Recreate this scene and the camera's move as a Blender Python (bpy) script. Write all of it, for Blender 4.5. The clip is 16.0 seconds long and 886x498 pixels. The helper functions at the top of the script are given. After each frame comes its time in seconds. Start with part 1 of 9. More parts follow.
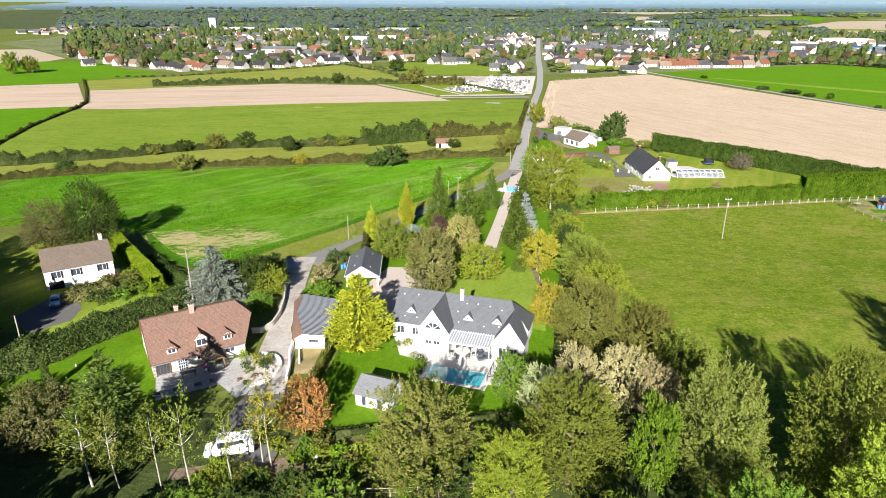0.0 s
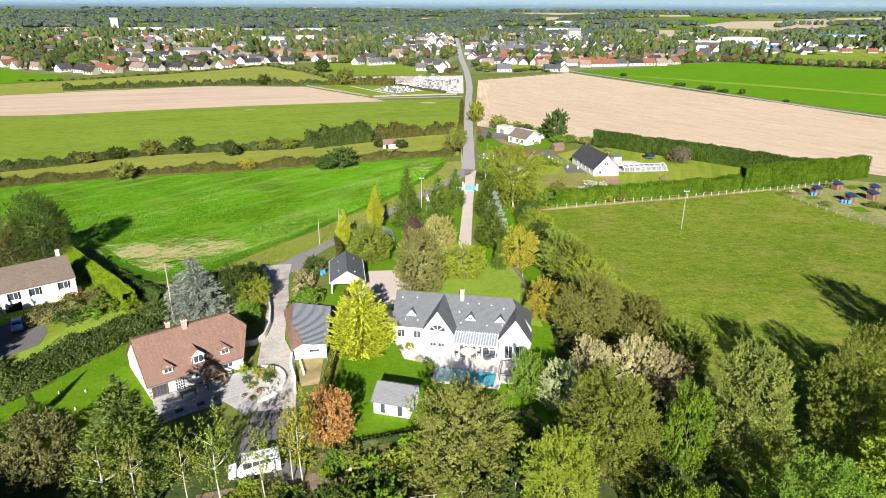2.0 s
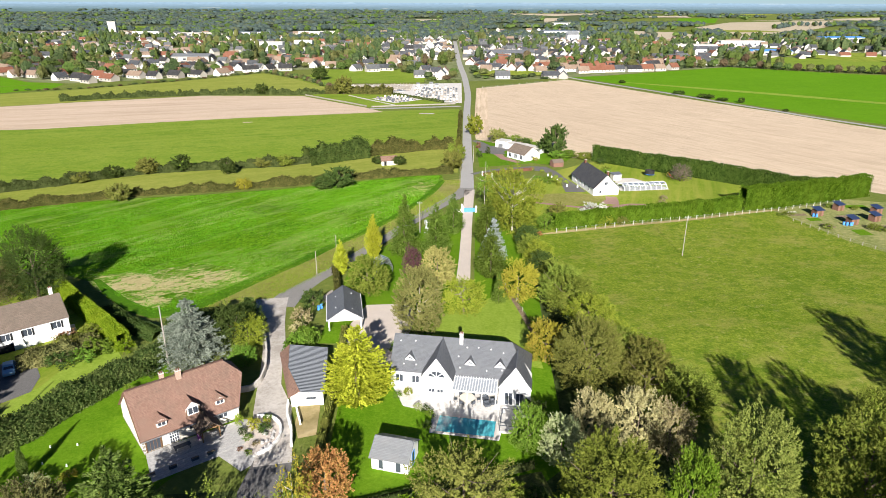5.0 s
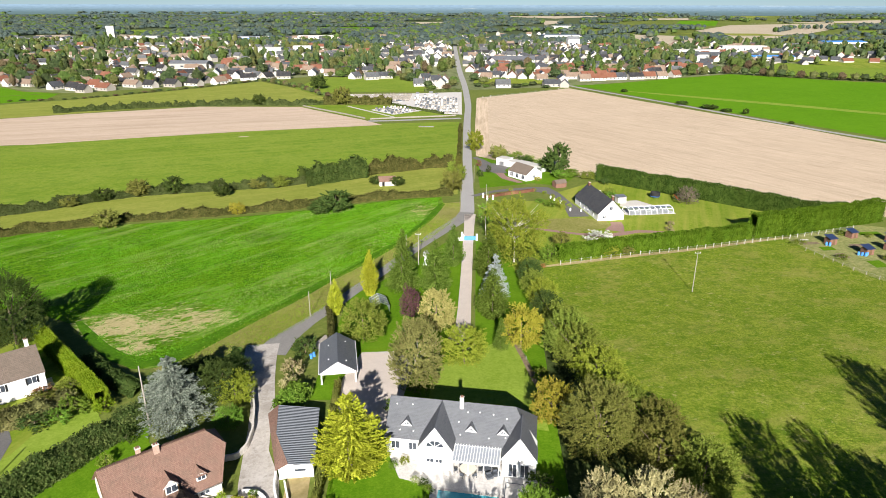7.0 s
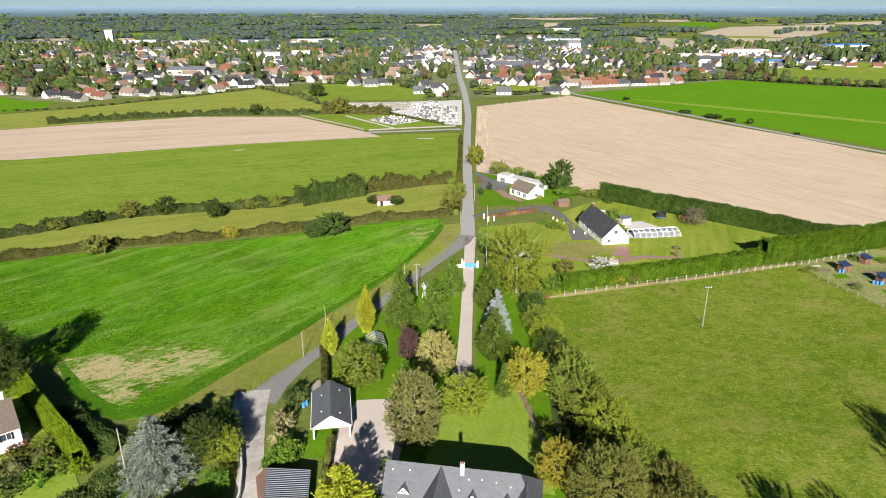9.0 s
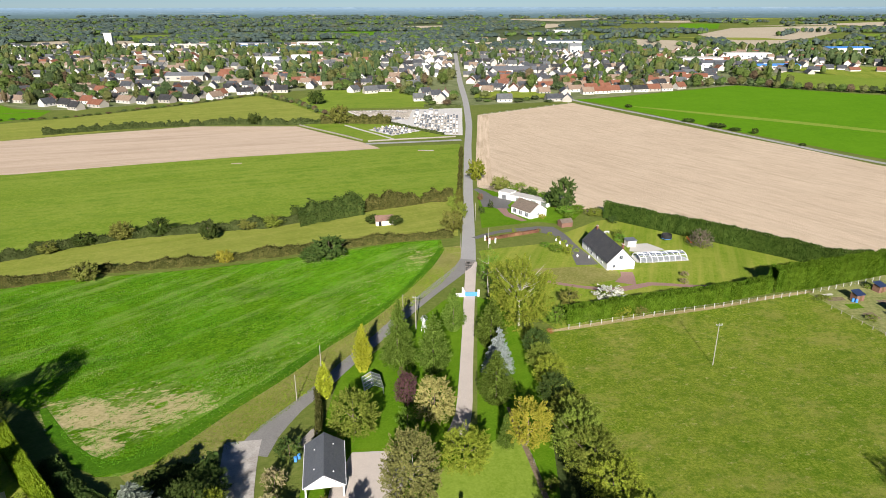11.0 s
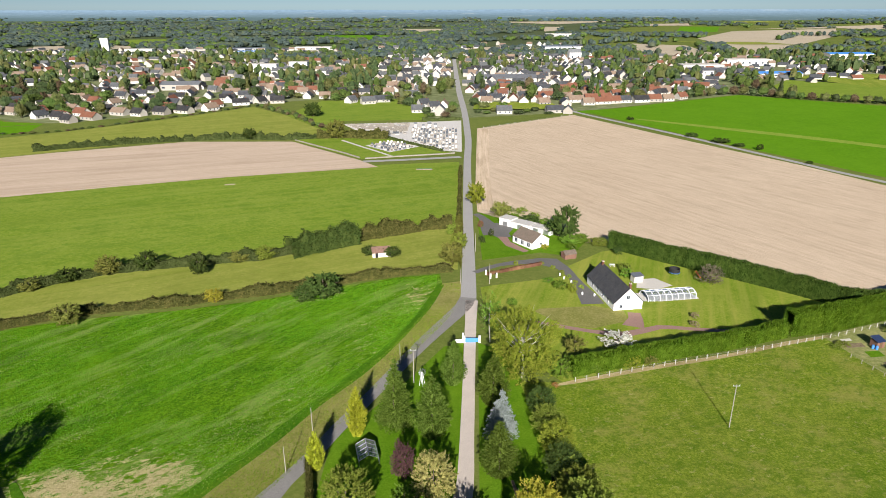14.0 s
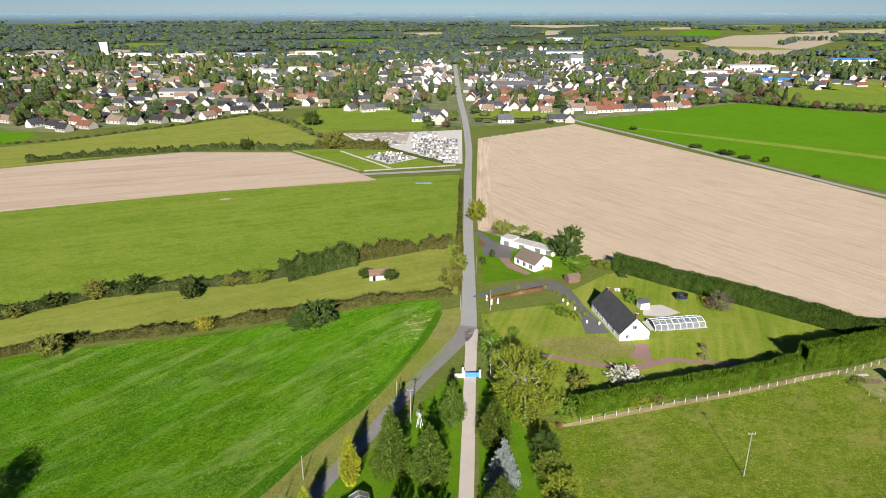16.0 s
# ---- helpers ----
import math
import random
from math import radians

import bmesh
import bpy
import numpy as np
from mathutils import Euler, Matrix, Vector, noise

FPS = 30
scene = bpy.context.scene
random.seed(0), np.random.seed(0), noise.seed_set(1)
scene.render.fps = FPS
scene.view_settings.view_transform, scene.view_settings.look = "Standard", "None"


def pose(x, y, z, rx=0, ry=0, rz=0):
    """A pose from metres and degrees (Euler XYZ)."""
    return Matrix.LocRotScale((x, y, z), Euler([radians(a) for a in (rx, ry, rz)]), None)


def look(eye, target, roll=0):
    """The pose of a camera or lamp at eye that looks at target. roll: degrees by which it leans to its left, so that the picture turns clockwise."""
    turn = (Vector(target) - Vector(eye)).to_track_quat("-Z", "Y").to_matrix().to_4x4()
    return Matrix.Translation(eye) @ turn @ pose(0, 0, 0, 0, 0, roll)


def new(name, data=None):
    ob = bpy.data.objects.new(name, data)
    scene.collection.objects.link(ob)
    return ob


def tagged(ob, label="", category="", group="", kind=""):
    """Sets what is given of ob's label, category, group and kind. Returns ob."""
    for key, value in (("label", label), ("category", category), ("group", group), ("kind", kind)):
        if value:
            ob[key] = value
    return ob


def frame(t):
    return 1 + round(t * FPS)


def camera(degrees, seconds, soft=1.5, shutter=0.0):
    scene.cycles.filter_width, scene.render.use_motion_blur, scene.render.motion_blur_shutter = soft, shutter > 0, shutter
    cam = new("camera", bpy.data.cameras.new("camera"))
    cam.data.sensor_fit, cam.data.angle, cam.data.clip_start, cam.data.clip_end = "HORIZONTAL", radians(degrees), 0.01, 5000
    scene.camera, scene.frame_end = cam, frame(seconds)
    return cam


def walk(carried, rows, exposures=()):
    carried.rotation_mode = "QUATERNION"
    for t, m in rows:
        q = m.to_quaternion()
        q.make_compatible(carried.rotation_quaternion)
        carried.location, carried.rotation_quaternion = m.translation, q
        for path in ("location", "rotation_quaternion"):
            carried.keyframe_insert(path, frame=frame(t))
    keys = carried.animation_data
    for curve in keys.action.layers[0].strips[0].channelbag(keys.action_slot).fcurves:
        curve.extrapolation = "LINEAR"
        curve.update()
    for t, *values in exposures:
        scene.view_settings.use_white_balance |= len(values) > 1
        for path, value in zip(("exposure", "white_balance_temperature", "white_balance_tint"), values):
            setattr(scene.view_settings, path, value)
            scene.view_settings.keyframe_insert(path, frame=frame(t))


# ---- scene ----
cam = camera(68.5, 16.0, 0.75)
PATH = [
    (0, (14.691, -10.979, 53.977), (14.417, -9.129, 53.269), 0.1),
    (0.5, (10.953, -11.333, 53.892), (10.758, -9.473, 53.185), 0.1),
    (1, (7.075, -11.451, 53.764), (6.961, -9.583, 53.057), 0.2),
    (1.5, (3.43, -11.499, 53.731), (3.381, -9.628, 53.025), 0.2),
    (2, (2.118, -11.294, 53.809), (2.087, -9.423, 53.102), 0.3),
    (2.5, (2.127, -11.157, 54.445), (2.097, -9.286, 53.739), 0.2),
    (3, (2.134, -11.111, 55.638), (2.105, -9.24, 54.932), 0.2),
    (3.5, (2.11, -11.026, 56.672), (2.081, -9.155, 55.967), 0.2),
    (4, (2.066, -10.504, 57.429), (2.038, -8.634, 56.722), 0.2),
    (6.5, (2.087, -0.084, 63.846), (2.059, 1.787, 63.141), 0.1),
    (7, (2.094, 2.072, 65.087), (2.066, 3.944, 64.383), 0.1),
    (7.5, (2.117, 4.18, 66.285), (2.089, 6.052, 65.581), 0.1),
    (8, (2.186, 6.435, 67.607), (2.157, 8.307, 66.905), 0.0),
    (8.5, (2.172, 8.589, 68.838), (2.143, 10.461, 68.135), -0.0),
    (9, (2.163, 10.717, 69.998), (2.134, 12.589, 69.296), -0.0),
    (11.5, (2.348, 20.994, 76.526), (2.316, 22.867, 75.823), -0.1),
    (12, (2.344, 23.047, 77.652), (2.312, 24.92, 76.95), -0.0),
    (12.5, (2.39, 25.076, 78.916), (2.359, 26.948, 78.214), -0.2),
    (13, (2.306, 27.155, 80.253), (2.275, 29.028, 79.553), -0.1),
    (13.5, (2.198, 28.976, 81.541), (2.168, 30.849, 80.84), -0.1),
    (14, (2.052, 30.963, 82.779), (2.024, 32.836, 82.079), -0.1),
    (14.5, (2.046, 33.101, 84.071), (2.017, 34.974, 83.371), -0.1),
    (15, (2.153, 35.254, 85.327), (2.123, 37.128, 84.63), -0.1),
    (15.5, (2.254, 37.609, 86.324), (2.224, 39.483, 85.626), -0.1),
    (16, (2.311, 40.125, 86.98), (2.281, 42.0, 86.286), -0.0),
]
walk(cam, [(t, look(eye, target, roll)) for t, eye, target, roll in PATH], [(0, 1.27), (4, 1.23), (9, 1.05), (16, 0.88)])

# ---- light ----
world = bpy.data.worlds.new("sky")
scene.world = world
world.use_nodes = True
wn = world.node_tree
sky = wn.nodes.new("ShaderNodeTexSky")
sky.sky_type = "NISHITA"
sky.sun_disc = False
sky.sun_elevation = radians(25)
sky.sun_rotation = radians(180)
sky.air_density, sky.dust_density, sky.ozone_density = 0.6, 0.0, 6.0
wn.links.new(sky.outputs["Color"], wn.nodes["Background"].inputs["Color"])
wn.nodes["Background"].inputs["Strength"].default_value = 0.032
sun_data = bpy.data.lights.new("sun", "SUN")
sun_data.energy, sun_data.angle, sun_data.color = 5.0, radians(0.5), (1.0, 0.948, 0.892)
sun = new("sun", sun_data)
sun.matrix_world = look((0, -100, 47), (0, 0, 0))

# ---- materials ----
MATS = {}


def base_mat(name, rough=0.9, spec=0.2, metal=0.0):
    m = bpy.data.materials.new(name)
    m.use_nodes = True
    b = m.node_tree.nodes["Principled BSDF"]
    b.inputs["Roughness"].default_value = rough
    b.inputs["Metallic"].default_value = metal
    b.inputs["Specular IOR Level"].default_value = spec
    MATS[name] = m
    return m, m.node_tree, b


def node(t, kind, **values):
    n = t.nodes.new(kind)
    for k, v in values.items():
        n.inputs[k.replace("_", " ")].default_value = v
    return n


def noise_tex(t, vec, scale, detail=4.0, rough=0.55):
    n = node(t, "ShaderNodeTexNoise", Scale=scale, Detail=detail, Roughness=rough)
    if vec is not None:
        t.links.new(vec, n.inputs["Vector"])
    return n.outputs["Fac"]


def ramp(t, fac, stops):
    n = t.nodes.new("ShaderNodeValToRGB")
    e = n.color_ramp.elements
    e[0].position, e[0].color = stops[0][0], (*stops[0][1], 1)
    e[1].position, e[1].color = stops[-1][0], (*stops[-1][1], 1)
    for p, c in stops[1:-1]:
        k = e.new(p)
        k.color = (*c, 1)
    t.links.new(fac, n.inputs["Fac"])
    return n.outputs["Color"]


def mixc(t, fac, a, b, mode="MIX"):
    n = t.nodes.new("ShaderNodeMix")
    n.data_type, n.blend_type = "RGBA", mode
    for sock, v in ((n.inputs[0], fac), (n.inputs[6], a), (n.inputs[7], b)):
        if isinstance(v, (int, float)):
            sock.default_value = v
        elif isinstance(v, tuple):
            sock.default_value = (*v, 1)
        else:
            t.links.new(v, sock)
    return n.outputs[2]


def bump(t, b, fac, dist=0.05, strength=0.5):
    n = node(t, "ShaderNodeBump", Strength=strength, Distance=dist)
    t.links.new(fac, n.inputs["Height"])
    t.links.new(n.outputs["Normal"], b.inputs["Normal"])


def place(t, rot=0.0, scale=(1, 1, 1)):
    """World metres, turned so that the first axis runs along the angle rot, then scaled."""
    c = t.nodes.new("ShaderNodeTexCoord")
    out = c.outputs["Object"]
    for angle, sc in ((-rot, (1, 1, 1)), (0, scale)):
        if angle or sc != (1, 1, 1):
            m = t.nodes.new("ShaderNodeMapping")
            m.inputs["Rotation"].default_value = (0, 0, radians(angle))
            m.inputs["Scale"].default_value = sc
            t.links.new(out, m.inputs["Vector"])
            out = m.outputs["Vector"]
    return out


def maprange(t, v, lo, hi):
    n = t.nodes.new("ShaderNodeMapRange")
    n.inputs["From Min"].default_value, n.inputs["From Max"].default_value = lo, hi
    t.links.new(v, n.inputs["Value"])
    return n.outputs["Result"]


def ground_mat(name, dark, mid, light, fine=1.6, broad=0.035, rows=0.0, row_angle=0.0, row_size=1.0, bare=None, bare_amount=0.62, bumpy=0.25, streak=0.02, blotch=None, drift=1.0):
    """Field or grass: three tones, fine tufts, broad drifts, optional drill rows along an angle and bare patches."""
    m, t, b = base_mat(name, 0.95, 0.05)
    v = place(t)
    f1 = noise_tex(t, v, fine, 6, 0.7)
    f2 = noise_tex(t, v, broad, 5, 0.6)
    f3 = noise_tex(t, v, broad * 7, 4, 0.65)
    col = ramp(t, f1, [(0.28, dark), (0.5, mid), (0.75, light)])
    col = mixc(t, maprange(t, f2, 0.35, 0.68), col, mixc(t, 0.5 * drift, col, light))
    col = mixc(t, maprange(t, f3, 0.45, 0.75), col, mixc(t, 0.45 * drift, col, dark))
    if blotch:
        for size, tone, lo in ((0.07, blotch[0], 0.5), (0.3, blotch[1], 0.49), (0.55, blotch[2], 0.57)):
            spot = noise_tex(t, place(t, 20, (size, size * 1.3, 1)), 1.0, 7, 0.78)
            col = mixc(t, maprange(t, spot, lo, lo + 0.13), col, mixc(t, 0.75, col, tone))
    height = f1
    if rows:
        rv = place(t, row_angle, (row_size * streak, row_size, 1))
        r1 = noise_tex(t, rv, 1.0, 3, 0.6)
        rv2 = place(t, row_angle, (row_size * 0.02, row_size * 0.22, 1))
        r2 = noise_tex(t, rv2, 1.0, 4, 0.6)
        col = mixc(t, maprange(t, r1, 0.42, 0.66), col, mixc(t, rows, col, light))
        col = mixc(t, maprange(t, r2, 0.46, 0.66), col, mixc(t, rows, col, dark))
        height = r1
    if bare:
        bm1 = noise_tex(t, place(t, row_angle, (0.018, 0.06, 1)), 1.0, 6, 0.7)
        col = mixc(t, maprange(t, bm1, bare_amount, bare_amount + 0.1), col, bare)
    t.links.new(col, b.inputs["Base Color"])
    bump(t, b, height, bumpy, 0.7)
    return m


def crop_mat(name):
    """Young leafy crop: drill rows, gaps between plants, pale wheel tracks, thin places and bare ground round two spots."""
    m, t, b = base_mat(name, 0.95, 0.05)
    v = place(t)
    f1 = noise_tex(t, v, 1.5, 6, 0.75)
    f2 = noise_tex(t, v, 0.05, 5, 0.6)
    rows = noise_tex(t, place(t, 50, (0.3, 0.85, 1)), 1.0, 5, 0.75)
    bands = noise_tex(t, place(t, 52, (0.03, 0.16, 1)), 1.0, 6, 0.72)
    drift = noise_tex(t, place(t, 52, (0.05, 0.09, 1)), 1.0, 5, 0.7)
    col = ramp(t, f1, [(0.3, (0.03, 0.085, 0.003)), (0.47, (0.088, 0.205, 0.006)), (0.62, (0.165, 0.318, 0.012)), (0.8, (0.36, 0.45, 0.07))])
    col = mixc(t, maprange(t, rows, 0.5, 0.6), col, mixc(t, 0.75, col, (0.035, 0.11, 0.002)))
    col = mixc(t, maprange(t, bands, 0.5, 0.6), col, mixc(t, 0.55, col, (0.3, 0.38, 0.1)))
    col = mixc(t, maprange(t, drift, 0.5, 0.62), col, mixc(t, 0.5, col, (0.03, 0.1, 0.003)))
    col = mixc(t, maprange(t, f2, 0.45, 0.7), col, mixc(t, 0.35, col, (0.16, 0.33, 0.006)))
    # bare ground: strongest at two spots by the near corner, ragged along the rows
    sep = t.nodes.new("ShaderNodeSeparateXYZ")
    t.links.new(v, sep.inputs["Vector"])
    ragged = noise_tex(t, place(t, 30, (0.32, 0.75, 1)), 1.0, 8, 0.82)
    total = maprange(t, ragged, 0.3, 0.7)
    for (px, py, sx, sy), gain in (((-73, 124.5, 9, 5.5), 0.55), ((-62, 119, 11, 7), 0.5), ((-60, 111.5, 4, 4), 0.45), ((-58, 130, 14, 8), 0.4), ((-49, 127, 7, 6), 0.34), ((-20, 183, 7, 28), 0.25), ((-9, 212, 9, 12), 0.36), ((-34, 152, 8, 16), 0.2)):
        acc = None
        for sock, p0, sz in (("X", px, sx), ("Y", py, sy)):
            d = t.nodes.new("ShaderNodeMath")
            d.operation = "SUBTRACT"
            d.inputs[1].default_value = p0
            t.links.new(sep.outputs[sock], d.inputs[0])
            q = t.nodes.new("ShaderNodeMath")
            q.operation = "DIVIDE"
            q.inputs[1].default_value = sz
            t.links.new(d.outputs[0], q.inputs[0])
            w = t.nodes.new("ShaderNodeMath")
            w.operation = "MULTIPLY"
            t.links.new(q.outputs[0], w.inputs[0])
            t.links.new(q.outputs[0], w.inputs[1])
            if acc is None:
                acc = w.outputs[0]
            else:
                s2 = t.nodes.new("ShaderNodeMath")
                s2.operation = "ADD"
                t.links.new(acc, s2.inputs[0])
                t.links.new(w.outputs[0], s2.inputs[1])
                acc = s2.outputs[0]
        fall = t.nodes.new("ShaderNodeMapRange")
        fall.inputs["From Min"].default_value, fall.inputs["From Max"].default_value = 0.0, 1.6
        fall.inputs["To Min"].default_value, fall.inputs["To Max"].default_value = gain, 0.0
        t.links.new(acc, fall.inputs["Value"])
        s3 = t.nodes.new("ShaderNodeMath")
        s3.operation = "ADD"
        t.links.new(total, s3.inputs[0])
        t.links.new(fall.outputs["Result"], s3.inputs[1])
        total = s3.outputs[0]
    soil = ramp(t, f1, [(0.3, (0.3, 0.28, 0.1)), (0.5, (0.52, 0.44, 0.22)), (0.75, (0.68, 0.57, 0.34))])
    col = mixc(t, maprange(t, total, 0.92, 1.0), col, soil)
    t.links.new(col, b.inputs["Base Color"])
    bump(t, b, f1, 0.6, 0.9)
    return m


def plain_mat(name, c, rough=0.8, spec=0.3, metal=0.0, grain=3.0, vary=0.16, big=0.25, bumpy=0.01):
    """A surface of one colour with grain, stains and slight relief."""
    m, t, b = base_mat(name, rough, spec, metal)
    v = place(t)
    f1, f2 = noise_tex(t, v, grain, 6, 0.65), noise_tex(t, v, big, 4, 0.6)
    lo = tuple(x * (1 - vary) for x in c)
    hi = tuple(min(1, x * (1 + vary)) for x in c)
    col = ramp(t, f1, [(0.3, lo), (0.5, c), (0.7, hi)])
    col = mixc(t, maprange(t, f2, 0.4, 0.7), col, mixc(t, vary * 1.6, col, lo))
    t.links.new(col, b.inputs["Base Color"])
    bump(t, b, f1, bumpy, 0.5)
    return m


def town_wall_mat(name):
    """Render in white, cream and grey, one tone a house."""
    m, t, b = base_mat(name, 0.9, 0.2)
    info = t.nodes.new("ShaderNodeObjectInfo")
    geo = t.nodes.new("ShaderNodeNewGeometry")
    mixv = t.nodes.new("ShaderNodeMath")
    mixv.operation = "FRACT"
    add = t.nodes.new("ShaderNodeMath")
    t.links.new(info.outputs["Random"], add.inputs[0])
    t.links.new(geo.outputs["Random Per Island"], add.inputs[1])
    t.links.new(add.outputs[0], mixv.inputs[0])
    col = ramp(t, mixv.outputs[0], [(0.0, (0.72, 0.7, 0.66)), (0.3, (0.54, 0.5, 0.44)), (0.6, (0.33, 0.3, 0.26)), (0.85, (0.5, 0.48, 0.45)), (1.0, (0.68, 0.66, 0.62))])
    f = noise_tex(t, place(t), 1.5, 5, 0.6)
    col = mixc(t, maprange(t, f, 0.4, 0.8), col, mixc(t, 0.25, col, (0.3, 0.27, 0.22)))
    t.links.new(col, b.inputs["Base Color"])
    return m


def tile_mat(name, a, c, moss, row=0.22, col_w=0.18, rough=0.8, spec=0.2):
    """Small roofing pieces in courses, with lichen."""
    m, t, b = base_mat(name, rough, spec)
    uv = t.nodes.new("ShaderNodeTexCoord")
    br = t.nodes.new("ShaderNodeTexBrick")
    br.inputs["Color1"].default_value, br.inputs["Color2"].default_value = (*a, 1), (*c, 1)
    br.inputs["Mortar"].default_value = (*(x * 0.45 for x in a), 1)
    br.inputs["Scale"].default_value = 1.0
    br.inputs["Brick Width"].default_value, br.inputs["Row Height"].default_value = col_w, row
    br.inputs["Mortar Size"].default_value = 0.012
    t.links.new(uv.outputs["UV"], br.inputs["Vector"])
    v = place(t)
    f = noise_tex(t, v, 0.55, 6, 0.7)
    f2 = noise_tex(t, v, 3.5, 5, 0.7)
    col = mixc(t, maprange(t, f, 0.42, 0.72), br.outputs["Color"], mixc(t, 0.55, br.outputs["Color"], moss))
    col = mixc(t, maprange(t, f2, 0.5, 0.8), col, mixc(t, 0.5, col, c))
    t.links.new(col, b.inputs["Base Color"])
    bump(t, b, br.outputs["Fac"], -0.02, 0.6)
    return m


def leaf_mat(name, dark, mid, light, glow=0.15, odd=None, vary=0.2):
    """Leaves: tone by leaf, by tree and in drifts through the crown, with some light let through."""
    m = bpy.data.materials.new(name)
    m.use_nodes = True
    t = m.node_tree
    t.nodes.clear()
    out = t.nodes.new("ShaderNodeOutputMaterial")
    geo = t.nodes.new("ShaderNodeNewGeometry")
    info = t.nodes.new("ShaderNodeObjectInfo")
    f = noise_tex(t, place(t), 0.55, 3, 0.6)
    stops = [(0.1, dark), (0.5, mid), (0.9, light)]
    col = ramp(t, geo.outputs["Random Per Island"], stops)
    drift = ramp(t, f, [(0.35, dark), (0.5, mid), (0.62, odd or light)])
    col = mixc(t, 0.42, col, drift)
    hsv = t.nodes.new("ShaderNodeHueSaturation")
    hue = t.nodes.new("ShaderNodeMapRange")
    hue.inputs["To Min"].default_value, hue.inputs["To Max"].default_value = 0.5 - 0.06 * vary, 0.5 + 0.06 * vary
    val = t.nodes.new("ShaderNodeMapRange")
    val.inputs["To Min"].default_value, val.inputs["To Max"].default_value = 0.98 - vary, 0.98 + vary
    t.links.new(info.outputs["Random"], hue.inputs["Value"])
    t.links.new(info.outputs["Random"], val.inputs["Value"])
    t.links.new(hue.outputs["Result"], hsv.inputs["Hue"])
    t.links.new(val.outputs["Result"], hsv.inputs["Value"])
    t.links.new(col, hsv.inputs["Color"])
    d = t.nodes.new("ShaderNodeBsdfDiffuse")
    tr = t.nodes.new("ShaderNodeBsdfTranslucent")
    mx = t.nodes.new("ShaderNodeMixShader")
    mx.inputs["Fac"].default_value = glow
    t.links.new(hsv.outputs["Color"], d.inputs["Color"])
    t.links.new(hsv.outputs["Color"], tr.inputs["Color"])
    t.links.new(d.outputs["BSDF"], mx.inputs[1])
    t.links.new(tr.outputs["BSDF"], mx.inputs[2])
    t.links.new(mx.outputs["Shader"], out.inputs["Surface"])
    MATS[name] = m
    return m


ground_mat("pasture", (0.08, 0.115, 0.02), (0.125, 0.165, 0.03), (0.2, 0.215, 0.06), 0.9, 0.012)
ground_mat("meadow", (0.034, 0.078, 0.004), (0.145, 0.221, 0.014), (0.349, 0.354, 0.064), 2.0, 0.05, bumpy=0.35, blotch=((0.262, 0.258, 0.059), (0.073, 0.147, 0.008), (0.446, 0.368, 0.167)), drift=0.5)
ground_mat("lawn", (0.05, 0.13, 0.003), (0.085, 0.19, 0.006), (0.15, 0.25, 0.016), 2.4, 0.06, bumpy=0.1)
ground_mat("lawn_light", (0.128, 0.212, 0.016), (0.200, 0.290, 0.032), (0.281, 0.359, 0.063), 2.0, 0.09, bumpy=0.06)
ground_mat("lawn_dry", (0.093, 0.173, 0.009), (0.168, 0.259, 0.016), (0.348, 0.334, 0.074), 1.8, 0.05, rows=0.5, row_angle=72, row_size=0.5, bumpy=0.08)
ground_mat("verge", (0.12, 0.15, 0.025), (0.21, 0.215, 0.05), (0.36, 0.31, 0.13), 1.8, 0.1)
crop_mat("crop")
ground_mat("crop_edge", (0.023, 0.083, 0.003), (0.052, 0.154, 0.006), (0.115, 0.231, 0.013), 1.7, 0.05, bumpy=0.4)
ground_mat("bare_soil", (0.2, 0.17, 0.07), (0.36, 0.28, 0.14), (0.5, 0.4, 0.23), 0.8, 0.06, rows=0.6, row_angle=40, row_size=0.6)
ground_mat("pasture_far", (0.118, 0.189, 0.015), (0.179, 0.262, 0.024), (0.280, 0.325, 0.063), 0.9, 0.03, rows=0.25, row_angle=25, row_size=0.25, blotch=((0.115, 0.205, 0.016), (0.12, 0.21, 0.018), (0.26, 0.3, 0.075)), drift=0.6)
ground_mat("hay", (0.157, 0.200, 0.024), (0.232, 0.272, 0.044), (0.346, 0.340, 0.088), 1.0, 0.04, rows=0.3, row_angle=28, row_size=0.4, blotch=((0.17, 0.2, 0.03), (0.19, 0.235, 0.035), (0.36, 0.33, 0.12)), drift=0.7)
ground_mat("stubble", (0.263, 0.187, 0.117), (0.557, 0.436, 0.313), (0.777, 0.640, 0.482), 3.6, 0.02, rows=0.26, row_angle=-60, row_size=2.0, streak=0.02, bumpy=0.3, drift=0.4)
ground_mat("headland", (0.315, 0.226, 0.138), (0.588, 0.457, 0.323), (0.777, 0.640, 0.477), 2.4, 0.03, rows=0.5, row_angle=88, row_size=1.0, streak=0.02, bumpy=0.3, drift=0.5)
ground_mat("plough", (0.36, 0.265, 0.185), (0.525, 0.41, 0.305), (0.65, 0.525, 0.41), 2.5, 0.02, rows=0.4, row_angle=21, row_size=0.6, streak=0.03, drift=0.5)
ground_mat("bright_crop", (0.075, 0.19, 0.004), (0.1, 0.24, 0.005), (0.13, 0.275, 0.01), 0.4, 0.012, bumpy=0.1)
ground_mat("far_tan", (0.36, 0.3, 0.21), (0.46, 0.39, 0.28), (0.52, 0.45, 0.34), 0.2, 0.008, bumpy=0.05)
ground_mat("allotment", (0.102, 0.144, 0.030), (0.204, 0.234, 0.075), (0.408, 0.360, 0.165), 0.9, 0.12)
